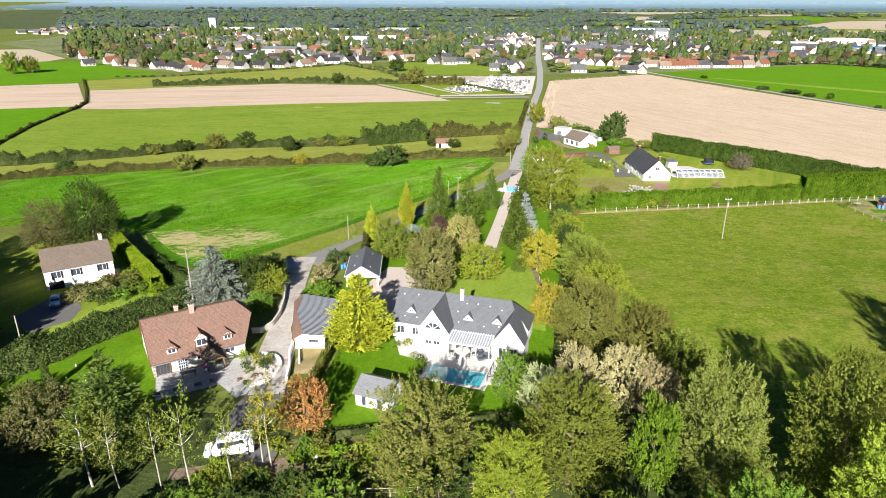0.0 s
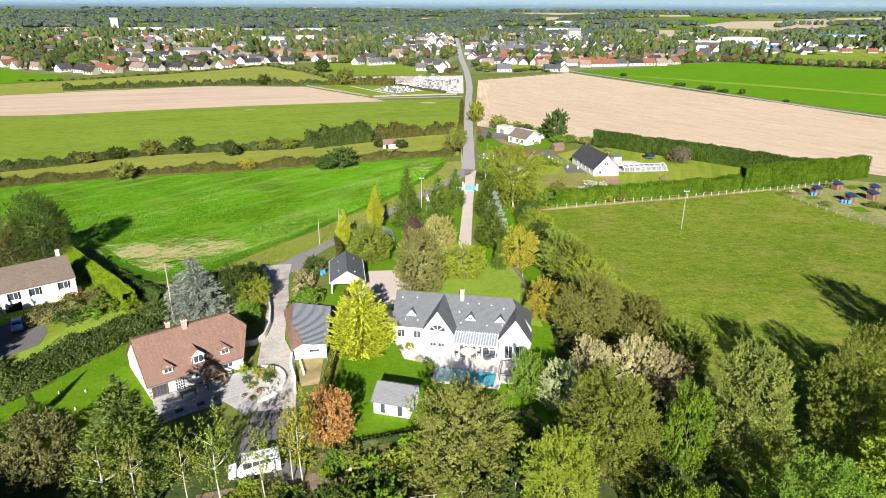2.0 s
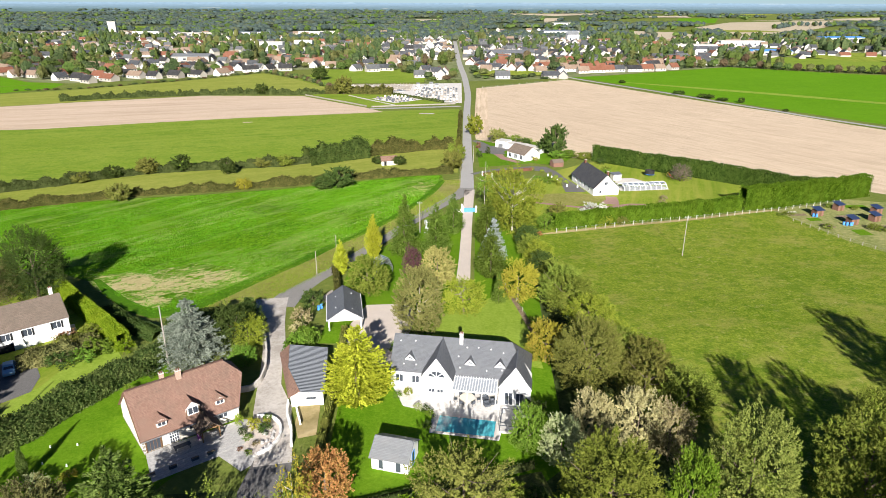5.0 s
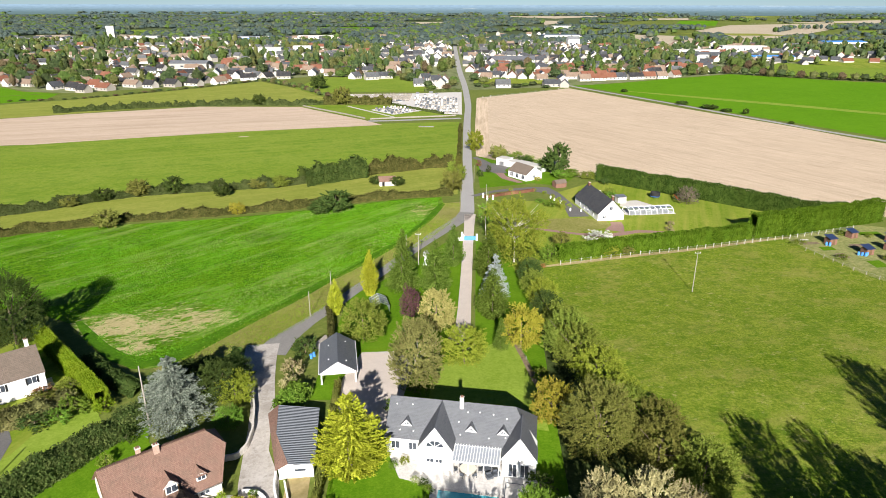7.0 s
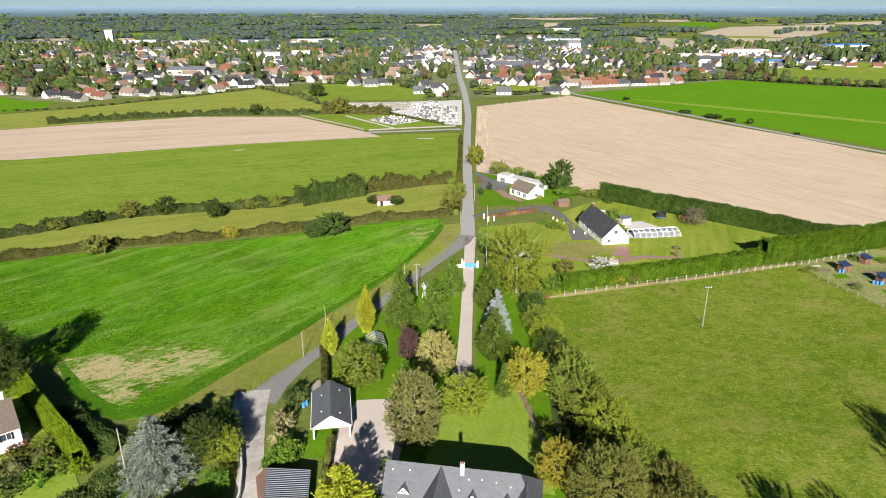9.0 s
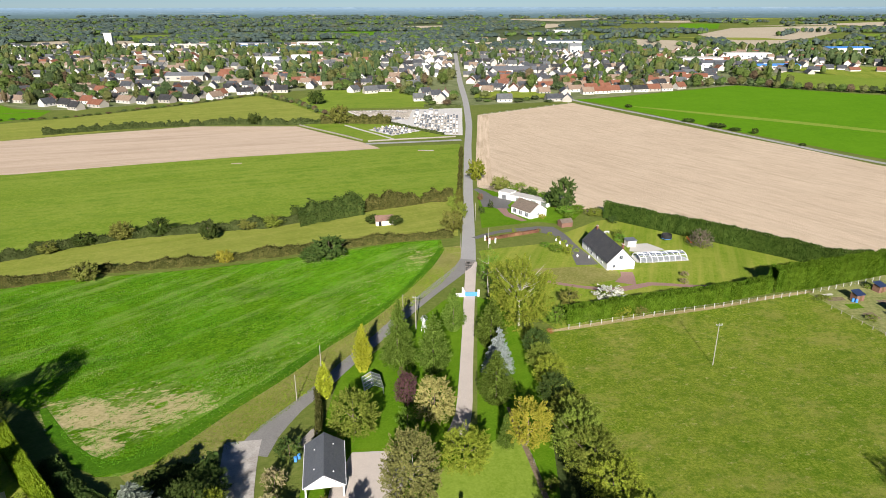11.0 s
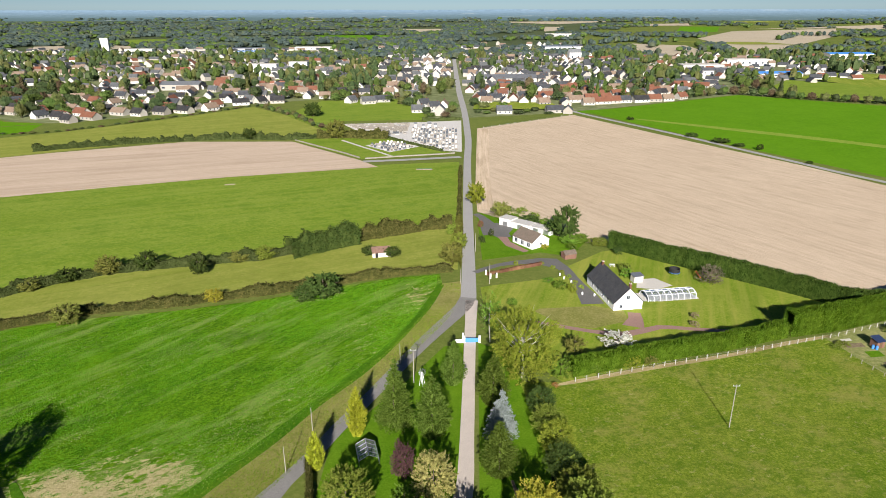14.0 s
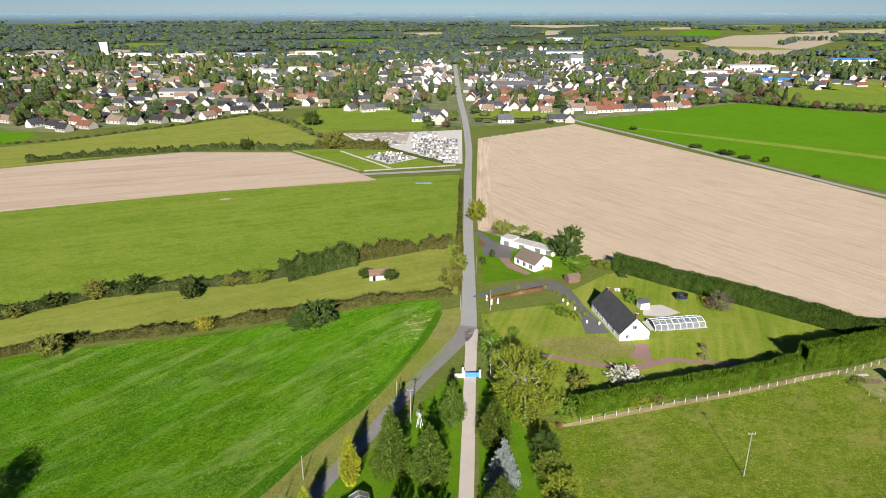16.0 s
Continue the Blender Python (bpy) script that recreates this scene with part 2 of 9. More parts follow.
ground_mat("earth", (0.1, 0.08, 0.05), (0.2, 0.15, 0.1), (0.32, 0.25, 0.17), 1.5, 0.15)
ground_mat("tree_floor", (0.025, 0.04, 0.012), (0.05, 0.075, 0.02), (0.1, 0.12, 0.04), 1.6, 0.1)
ground_mat("bramble_floor", (0.04, 0.06, 0.012), (0.09, 0.115, 0.025), (0.26, 0.22, 0.11), 1.6, 0.12, bumpy=0.3)
ground_mat("wood_floor", (0.045, 0.065, 0.03), (0.075, 0.1, 0.045), (0.12, 0.14, 0.06), 0.08, 0.008)
plain_mat("asphalt", (0.36, 0.35, 0.335), 0.9, 0.2, grain=5, big=0.12, vary=0.2)
plain_mat("asphalt_dark", (0.145, 0.14, 0.135), 0.9, 0.2, grain=5, big=0.2, vary=0.25)
ground_mat("concrete_drive", (0.3, 0.27, 0.24), (0.42, 0.385, 0.345), (0.55, 0.515, 0.47), 2.6, 0.2, bumpy=0.02, blotch=((0.3, 0.27, 0.235), (0.54, 0.51, 0.47), (0.24, 0.22, 0.19)))
plain_mat("gravel", (0.56, 0.49, 0.43), 0.95, 0.1, grain=9, big=0.3, vary=0.22, bumpy=0.03)
plain_mat("grave_gravel", (0.6, 0.575, 0.54), 0.95, 0.1, grain=4, big=0.3, vary=0.2)
plain_mat("pink_path", (0.3, 0.19, 0.16), 0.95, 0.1, grain=9, big=0.3, vary=0.22)
plain_mat("stone_slab", (0.43, 0.42, 0.405), 0.85, 0.25, grain=2.5, big=0.6, vary=0.3)
plain_mat("pale_paving", (0.62, 0.595, 0.56), 0.85, 0.2, grain=2.5, big=0.6, vary=0.22)
plain_mat("white_wall", (0.82, 0.81, 0.78), 0.85, 0.2, grain=5, big=0.35, vary=0.05)
plain_mat("cream_wall", (0.72, 0.66, 0.56), 0.88, 0.2, grain=5, big=0.4, vary=0.08)
town_wall_mat("town_wall")
plain_mat("grey_wall", (0.5, 0.48, 0.45), 0.9, 0.2, grain=2, big=0.1, vary=0.15)
plain_mat("white_paint", (0.8, 0.8, 0.8), 0.5, 0.4, grain=4, vary=0.04)
plain_mat("pale_concrete", (0.56, 0.53, 0.48), 0.9, 0.2, grain=4, vary=0.14)
plain_mat("chip_stone", (0.26, 0.235, 0.2), 0.9, 0.2, grain=1.6, vary=0.3)
plain_mat("dark_wood", (0.13, 0.075, 0.04), 0.7, 0.25, grain=6, vary=0.3)
plain_mat("oak_timber", (0.26, 0.155, 0.075), 0.75, 0.2, grain=6, vary=0.25)
plain_mat("grey_wood", (0.32, 0.29, 0.25), 0.85, 0.2, grain=6, vary=0.25)
plain_mat("brown_wood", (0.2, 0.11, 0.08), 0.8, 0.2, grain=4, vary=0.25)
plain_mat("bark", (0.16, 0.125, 0.09), 0.95, 0.1, grain=5, vary=0.35, bumpy=0.03)
plain_mat("birch_bark", (0.4, 0.375, 0.32), 0.9, 0.15, grain=4, vary=0.3)
plain_mat("metal_dark", (0.075, 0.085, 0.1), 0.6, 0.3, 0.0, grain=3, vary=0.12)
plain_mat("rib_grey", (0.12, 0.132, 0.15), 0.6, 0.3, grain=3, vary=0.1)
plain_mat("blue_solar", (0.025, 0.04, 0.09), 0.3, 0.5)
plain_mat("metal_grey", (0.5, 0.51, 0.52), 0.4, 0.5, 0.8, grain=3, vary=0.1)
plain_mat("blue_paint", (0.07, 0.25, 0.62), 0.5, 0.4, grain=3, vary=0.08)
plain_mat("car_blue", (0.22, 0.4, 0.55), 0.25, 0.6, 0.2, grain=2, vary=0.03, bumpy=0.0)
plain_mat("car_white", (0.8, 0.8, 0.8), 0.25, 0.6, grain=2, vary=0.03, bumpy=0.0)
plain_mat("rubber", (0.02, 0.02, 0.02), 0.8, 0.3)
plain_mat("red_shutter", (0.3, 0.05, 0.06), 0.7, 0.2)
# black of shutters, and of unlit insides painted on walls
plain_mat("dark_inside", (0.02, 0.02, 0.022), 0.9, 0.1)
plain_mat("orange_toy", (0.7, 0.16, 0.04), 0.5, 0.4)
plain_mat("yellow_toy", (0.65, 0.6, 0.06), 0.5, 0.4)
plain_mat("purple_cloth", (0.3, 0.1, 0.32), 0.8, 0.2)
tile_mat("brown_tile", (0.2, 0.118, 0.088), (0.285, 0.172, 0.132), (0.145, 0.112, 0.085))
tile_mat("old_tile", (0.085, 0.062, 0.05), (0.14, 0.1, 0.075), (0.09, 0.085, 0.055))
tile_mat("grey_brown_tile", (0.156, 0.121, 0.094), (0.203, 0.160, 0.129), (0.117, 0.101, 0.078), 0.35, 0.3)
tile_mat("slate", (0.098, 0.104, 0.116), (0.128, 0.136, 0.15), (0.14, 0.145, 0.15), 0.2, 0.3, 0.5, 0.4)
tile_mat("slate_light", (0.17, 0.18, 0.19), (0.22, 0.23, 0.24), (0.2, 0.2, 0.19), 0.2, 0.3, 0.5, 0.4)
tile_mat("slate_black", (0.05, 0.05, 0.055), (0.075, 0.075, 0.08), (0.11, 0.105, 0.095), 0.2, 0.3, 0.6, 0.3)
tile_mat("red_tile", (0.34, 0.135, 0.08), (0.42, 0.19, 0.12), (0.25, 0.13, 0.09), 0.35, 0.3)
tile_mat("tan_tile", (0.42, 0.3, 0.22), (0.5, 0.36, 0.26), (0.3, 0.24, 0.18), 0.35, 0.3)
tile_mat("hut_tile", (0.3, 0.12, 0.08), (0.4, 0.19, 0.13), (0.2, 0.13, 0.09), 0.3, 0.25)

leaf_mat("leaf_green", (0.065, 0.121, 0.013), (0.111, 0.196, 0.023), (0.160, 0.235, 0.035))
leaf_mat("leaf_bright", (0.099, 0.192, 0.009), (0.147, 0.249, 0.013), (0.193, 0.266, 0.022))
leaf_mat("leaf_dark", (0.025, 0.045, 0.012), (0.052, 0.084, 0.019), (0.079, 0.105, 0.026))
leaf_mat("leaf_olive", (0.084, 0.118, 0.016), (0.155, 0.202, 0.029), (0.211, 0.244, 0.046))
leaf_mat("leaf_brown", (0.095, 0.107, 0.022), (0.147, 0.157, 0.033), (0.197, 0.194, 0.050))
leaf_mat("leaf_yellow", (0.158, 0.158, 0.017), (0.258, 0.239, 0.028), (0.326, 0.281, 0.044), odd=(0.360, 0.290, 0.050))
leaf_mat("leaf_yellowgreen", (0.126, 0.178, 0.015), (0.211, 0.275, 0.028), (0.283, 0.326, 0.047))
leaf_mat("leaf_blond", (0.196, 0.171, 0.076), (0.300, 0.264, 0.126), (0.362, 0.322, 0.178))
leaf_mat("leaf_pale", (0.183, 0.213, 0.084), (0.279, 0.310, 0.141), (0.331, 0.352, 0.180))
leaf_mat("leaf_orange", (0.200, 0.100, 0.030), (0.400, 0.200, 0.070), (0.560, 0.310, 0.120), odd=(0.300, 0.250, 0.060))
leaf_mat("leaf_grey", (0.086, 0.115, 0.022), (0.164, 0.200, 0.040), (0.236, 0.263, 0.064))
leaf_mat("leaf_umber", (0.057, 0.062, 0.020), (0.115, 0.119, 0.040), (0.218, 0.213, 0.080))
leaf_mat("leaf_plum", (0.054, 0.033, 0.033), (0.109, 0.057, 0.054), (0.181, 0.109, 0.090))
leaf_mat("leaf_ivy", (0.05, 0.105, 0.008), (0.11, 0.2, 0.016), (0.18, 0.28, 0.03))
leaf_mat("leaf_red", (0.1, 0.05, 0.03), (0.17, 0.085, 0.05), (0.25, 0.13, 0.08))
leaf_mat("needle_green", (0.038, 0.071, 0.008), (0.091, 0.146, 0.020), (0.166, 0.238, 0.045))
leaf_mat("needle_dark", (0.042, 0.075, 0.013), (0.094, 0.145, 0.029), (0.178, 0.239, 0.061))
leaf_mat("needle_blue", (0.090, 0.107, 0.086), (0.177, 0.204, 0.161), (0.297, 0.329, 0.262))
leaf_mat("needle_gold", (0.165, 0.194, 0.013), (0.322, 0.354, 0.025), (0.437, 0.443, 0.049))
leaf_mat("thuja", (0.027, 0.058, 0.004), (0.065, 0.119, 0.009), (0.122, 0.191, 0.019), vary=0.05)
leaf_mat("thuja_dark", (0.02, 0.042, 0.008), (0.045, 0.08, 0.014), (0.095, 0.14, 0.026), vary=0.05)
leaf_mat("thuja_yellow", (0.108, 0.176, 0.010), (0.189, 0.273, 0.014), (0.297, 0.390, 0.030), vary=0.05)
leaf_mat("hedge_dark", (0.025, 0.038, 0.011), (0.051, 0.070, 0.020), (0.102, 0.121, 0.042), vary=0.05)
leaf_mat("hedge_brown", (0.039, 0.044, 0.012), (0.077, 0.080, 0.022), (0.142, 0.129, 0.041), vary=0.05)
# leaf tones of the far woods, with distance haze put into the colour
leaf_mat("haze_wood", (0.043, 0.064, 0.060), (0.066, 0.094, 0.083), (0.102, 0.133, 0.111), 0.15)
leaf_mat("haze_wood_light", (0.058, 0.074, 0.051), (0.094, 0.116, 0.073), (0.137, 0.158, 0.097), 0.15)
leaf_mat("meadow_tuft", (0.090, 0.144, 0.008), (0.136, 0.197, 0.015), (0.223, 0.259, 0.039))
leaf_mat("crop_leaf", (0.068, 0.175, 0.007), (0.101, 0.237, 0.011), (0.143, 0.272, 0.021))


def glass_mat(name, c):
    m, t, b = base_mat(name, 0.08, 0.6)
    b.inputs["Base Color"].default_value = (*c, 1)
    return m


glass_mat("window_glass", (0.05, 0.06, 0.075))
glass_mat("lit_glass", (0.3, 0.33, 0.36))
m, t, b = base_mat("pool_water", 0.12, 0.5)
wv = place(t)
t.links.new(ramp(t, noise_tex(t, wv, 0.5, 3), [(0.3, (0.05, 0.36, 0.44)), (0.7, (0.12, 0.5, 0.56))]), b.inputs["Base Color"])
bump(t, b, noise_tex(t, wv, 2.5, 4), 0.03, 0.3)
m, t, b = base_mat("clear_sheet", 0.1, 0.5)
b.inputs["Base Color"].default_value = (0.8, 0.86, 0.88, 1)
b.inputs["Transmission Weight"].default_value = 0.85
b.inputs["IOR"].default_value = 1.1
leaf_mat("town_green", (0.049, 0.082, 0.019), (0.082, 0.121, 0.029), (0.131, 0.175, 0.051), 0.2)
leaf_mat("town_olive", (0.073, 0.085, 0.026), (0.117, 0.128, 0.043), (0.175, 0.181, 0.072), 0.2)
leaf_mat("town_dark", (0.033, 0.052, 0.022), (0.057, 0.081, 0.031), (0.100, 0.124, 0.053), 0.2)
leaf_mat("town_brown", (0.069, 0.052, 0.030), (0.107, 0.081, 0.046), (0.166, 0.123, 0.072), 0.2)


def backdrop_mat(name):
    """Far country that glows, with haze put into its colours: blue-grey woods and paler field strips, bluer towards the
    skyline.
    """
    mt = bpy.data.materials.new(name)
    mt.use_nodes = True
    t = mt.node_tree
    t.nodes.clear()
    out = t.nodes.new("ShaderNodeOutputMaterial")
    em = t.nodes.new("ShaderNodeEmission")
    c = t.nodes.new("ShaderNodeTexCoord")
    sep = t.nodes.new("ShaderNodeSeparateXYZ")
    t.links.new(c.outputs["Object"], sep.inputs["Vector"])
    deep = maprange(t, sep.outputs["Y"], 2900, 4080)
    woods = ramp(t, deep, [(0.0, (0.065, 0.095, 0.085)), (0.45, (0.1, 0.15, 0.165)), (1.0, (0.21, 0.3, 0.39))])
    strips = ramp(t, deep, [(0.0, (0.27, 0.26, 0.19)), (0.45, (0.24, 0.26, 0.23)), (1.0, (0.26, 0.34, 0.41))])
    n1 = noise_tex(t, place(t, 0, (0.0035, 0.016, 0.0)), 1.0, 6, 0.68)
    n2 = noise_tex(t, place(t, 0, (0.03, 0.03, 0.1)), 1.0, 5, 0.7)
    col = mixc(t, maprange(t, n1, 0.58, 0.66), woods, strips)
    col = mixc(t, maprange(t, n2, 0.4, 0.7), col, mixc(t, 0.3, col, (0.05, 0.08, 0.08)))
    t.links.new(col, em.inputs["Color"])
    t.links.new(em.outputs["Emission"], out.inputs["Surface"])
    MATS[name] = mt


backdrop_mat("far_country")
leaf_mat("oak_leaf", (0.085, 0.120, 0.010), (0.167, 0.202, 0.021), (0.239, 0.252, 0.039))
leaf_mat("laurel_leaf", (0.024, 0.046, 0.011), (0.06, 0.095, 0.024), (0.135, 0.172, 0.05), vary=0.05)
leaf_mat("dry_stalk", (0.200, 0.260, 0.060), (0.261, 0.297, 0.090), (0.320, 0.328, 0.128))
ground_mat("town_ground", (0.081, 0.112, 0.039), (0.149, 0.180, 0.072), (0.297, 0.300, 0.169), 0.12, 0.02)
leaf_mat("leaf_white", (0.3, 0.31, 0.24), (0.5, 0.5, 0.42), (0.68, 0.67, 0.6))
leaf_mat("leaf_tan", (0.147, 0.137, 0.042), (0.260, 0.235, 0.075), (0.336, 0.296, 0.112))
plain_mat("lane_asphalt", (0.24, 0.23, 0.215), 0.9, 0.2, grain=4, big=0.2, vary=0.25)
leaf_mat("bare_twig", (0.068, 0.055, 0.038), (0.128, 0.109, 0.075), (0.203, 0.179, 0.128), 0.1)
plain_mat("chimney_brick", (0.4, 0.28, 0.22), 0.9, 0.2, grain=8, big=1.0, vary=0.25)
leaf_mat("leaf_birch", (0.079, 0.079, 0.023), (0.150, 0.145, 0.045), (0.203, 0.188, 0.068))
leaf_mat("needle_silver", (0.19, 0.22, 0.21), (0.35, 0.4, 0.38), (0.53, 0.59, 0.56))

# ---- ground ----
LEVEL_Y = [-700, 100, 150, 200, 300, 450, 700, 1500, 2400, 3200, 4100]
LEVEL_Z = [2.2, 2.2, 0.4, -0.2, -1.2, -3.0, -4.0, -4.0, -2.0, 16.0, 54.0]


def gz(y):
    return float(np.interp(y, LEVEL_Y, LEVEL_Z))


def link_mesh(name, verts, faces, material, parent=None, label="", smooth=False):
    me = bpy.data.meshes.new(name)
    me.from_pydata([tuple(v) for v in verts], [], faces)
    if material:
        me.materials.append(MATS[material])
    if smooth:
        me.polygons.foreach_set("use_smooth", [True] * len(me.polygons))
    ob = new(name, me)
    if parent:
        ob.parent = parent
    if label:
        tagged(ob, label)
    return ob


def sheet(name, pts, material, lift, label, category, kind="structure"):
    """A flat patch that follows the lie of the land, a little above the sheet below it."""
    bm = bmesh.new()
    bm.faces.new([bm.verts.new((x, y, 0)) for x, y in pts])
    bmesh.ops.triangulate(bm, faces=bm.faces[:])
    for y in LEVEL_Y[1:-1]:
        bmesh.ops.bisect_plane(bm, geom=bm.verts[:] + bm.edges[:] + bm.faces[:], plane_co=(0, y, 0), plane_no=(0, 1, 0))
    bmesh.ops.triangulate(bm, faces=bm.faces[:])
    for v in bm.verts:
        v.co.z = gz(v.co.y) + lift
    for f in bm.faces:
        f.normal_update()
        if f.normal.z < 0:
            f.normal_flip()
    me = bpy.data.meshes.new(name)
    bm.to_mesh(me)
    bm.free()
    me.materials.append(MATS[material])
    ob = new(name, me)
    return tagged(ob, label, category, kind=kind)


def ribbon(name, pts, width, material, lift, label, category):
    """A road of even or given widths along a line of points."""
    P = [Vector(p[:2]) for p in pts]
    W = [p[2] if len(p) > 2 else width for p in pts]
    Q, V = [], []
    for i in range(len(P) - 1):
        n = max(1, int((P[i + 1] - P[i]).length / 4))
        p0, p3 = P[max(i - 1, 0)], P[min(i + 2, len(P) - 1)]
        for k in range(n):
            s = k / n
            a, b, c, d = p0, P[i], P[i + 1], p3
            q = 0.5 * ((2 * b) + (c - a) * s + (2 * a - 5 * b + 4 * c - d) * s * s + (3 * b - a - 3 * c + d) * s ** 3)
            Q.append(q), V.append(W[i] + (W[i + 1] - W[i]) * s)
    Q.append(P[-1]), V.append(W[-1])
    verts, faces = [], []
    for i, q in enumerate(Q):
        d = (Q[min(i + 1, len(Q) - 1)] - Q[max(i - 1, 0)]).normalized()
        n = Vector((-d.y, d.x)) * V[i] / 2
        for s in (q + n, q - n):
            verts.append((s.x, s.y, gz(s.y) + lift))
        if i:
            k = 2 * i
            faces.append((k - 2, k - 1, k + 1, k))
    ob = link_mesh(name, verts, faces, material)
    return tagged(ob, label, category, kind="structure")


xs = [-4400, 4400]
gv = [(x, y, gz(y)) for y in LEVEL_Y for x in xs]
gf = [(2 * i, 2 * i + 1, 2 * i + 3, 2 * i + 2) for i in range(len(LEVEL_Y) - 1)]
tagged(link_mesh("ground", gv, gf, "pasture"), "grassy countryside ground reaching the horizon", "ground", kind="structure")

# fields
sheet("field_crop", [(-330, 130), (-119.6, 189), (-100, 195.6), (-78, 201), (-56, 208.4), (-33, 219.4), (-16, 226.8), (-2, 230), (-1, 222), (-4.6, 203), (-12.5, 180.5), (-19.3, 166), (-27.3, 152), (-33, 140), (-41, 125.5), (-48.4, 109.5), (-53, 106), (-57, 105.7), (-70, 115.2), (-79.4, 125), (-95, 133), (-330, 60)], "crop", 0.05, "bright green leafy crop field with drill rows and thin patches", "field")
ribbon("stubble_headland", [(17, 306, 7), (17.6, 343, 7), (21, 430, 8), (25, 518, 8)], 8, "headland", 0.06, "beige headland of the stubble field worked lengthwise", "field")
ribbon("fence_strip", [(26, 161.6, 0.8), (31, 163.2, 1.6), (50, 169.6, 1.8), (73, 176.6, 1.6), (90, 183, 1.8), (103, 187, 1.2)], 1.6, "bare_soil", 0.07, "bare pinkish soil along the fence", "soil")
ribbon("field_edge", [(-1.5, 221, 2.2), (-5.6, 203.5, 2.6), (-13.5, 181, 2.4), (-20.3, 166.5, 3), (-28.3, 152.5, 2.6), (-34.2, 140.2, 3.2), (-42.4, 125.8, 3.6), (-48, 115, 4), (-52, 109.6, 4.6), (-56.5, 107.8, 4), (-61.5, 110, 3.4), (-66, 113.6, 2.6), (-72, 119.5, 2.2), (-78, 126, 1.2)], 2.6, "crop_edge", 0.09, "darker dense crop along the field margin", "field")
sheet("verge_lane", [(-1, 222), (-4.6, 203), (-12.5, 180.5), (-19.3, 166), (-27.3, 152), (-33, 140), (-41, 125.5), (-48.4, 109.5), (-53, 106), (-46, 100), (-36, 112), (-29, 124), (-24, 135), (-15, 156), (-8, 173), (0, 190), (5.5, 205), (5, 224)], "verge", 0.03, "dry grass verge between crop field and lane", "verge")
sheet("strip_pasture", [(-330, 80), (-135, 190), (-104, 200), (-82, 205), (-58, 213), (-34, 223), (-16, 230), (4, 234), (4, 282), (-20, 273), (-40, 260), (-67, 243), (-89, 237), (-111, 231), (-136, 212), (-330, 120)], "hay", 0.04, "pale yellow-green pasture strip between hedgerows", "field")
sheet("pasture_long", [(-262, 136), (-136, 213), (-111, 232), (-89, 238), (-67, 244), (-40, 261.5), (-20, 275), (5, 284), (6, 404), (-44, 395), (-40, 390), (-61, 383), (-117, 365), (-167, 344), (-210, 323.7), (-238, 317), (-222, 264), (-205, 226)], "pasture_far", 0.04, "grazed green pasture", "field")
sheet("field_ploughed", [(-237, 319), (-210, 324), (-167, 344), (-117, 365), (-61, 383), (-40, 390.5), (-53, 409), (-106, 467), (-178, 466), (-245, 430), (-270, 413.5), (-290, 402), (-250, 343)], "plough", 0.05, "pinkish bare ploughed field", "field")
sheet("field_ploughed_west", [(-372, 415), (-329, 443), (-251.5, 343), (-246, 328.5), (-282, 311), (-420, 300), (-480, 370)], "plough", 0.054, "pinkish bare ploughed field beyond a fence", "field")
sheet("field_green_west", [(-282, 309.5), (-250, 326), (-243, 324.5), (-223, 264), (-206, 226), (-262, 140), (-420, 180), (-420, 298)], "bright_crop", 0.058, "vivid green crop beyond a fence", "field")
sheet("field_strip_west", [(-425, 476.5), (-318, 537), (-309, 505), (-338, 463.5), (-330, 445), (-373, 416.5), (-481, 372), (-520, 440)], "bright_crop", 0.062, "yellowish green strip of young crop", "field")
sheet("field_green_far_west", [(-502, 605), (-459, 632), (-355, 547), (-320, 539), (-426, 478.5), (-522, 442), (-600, 520), (-540, 580)], "bright_crop", 0.066, "green crop field below the estate", "field")
sheet("field_tan_west", [(-690, 775), (-648, 790), (-503, 660), (-494, 620), (-505, 607), (-545, 582), (-700, 640)], "far_tan", 0.07, "beige harvested field below the estate", "field")
sheet("field_upper", [(-270, 414.5), (-245, 432), (-206, 462), (-153, 475), (-107, 474), (-88, 502), (-140, 585), (-180, 632), (-229, 562), (-285, 500), (-336, 461.5), (-291, 403.5)], "hay", 0.05, "yellowish mown field below the town", "field")
sheet("field_square", [(-139, 584), (-125, 675), (-27, 692), (-20.6, 560), (-89, 552), (-91, 508)], "pasture_far", 0.05, "green pasture beside the cemetery", "field")
sheet("field_stubble", [(13, 302), (13.4, 343), (20.4, 519), (103.7, 586), (157, 480), (200, 397), (219, 350), (300, 200), (330, 140), (250, 120), (135.5, 217), (114, 222), (100, 244), (80, 252), (63, 264), (50.4, 261.5), (30, 284)], "stubble", 0.05, "beige harvested stubble field with fine rows", "field")
sheet("field_bright", [(106, 606), (122, 592), (164, 500), (229, 368), (330, 180), (700, 180), (700, 560), (391, 645), (297, 720), (210, 665), (150, 625)], "bright_crop", 0.05, "vivid green sown field", "field")
ribbon("field_track", [(150, 565, 3), (171, 548, 7), (210, 515, 11), (251, 481, 12), (282, 452, 11), (360, 378, 10), (430, 312, 10)], 10, "lawn_light", 0.09, "pale bare track through the green field", "track")
sheet("meadow", [(18, 163), (30, 163), (50, 170), (72, 176.5), (104, 187), (112, 165), (118, 140), (135, 110), (160, 60), (120, 20), (40, 20), (30, 80), (24, 100), (21, 135)], "meadow", 0.05, "rough sunlit green meadow", "field")
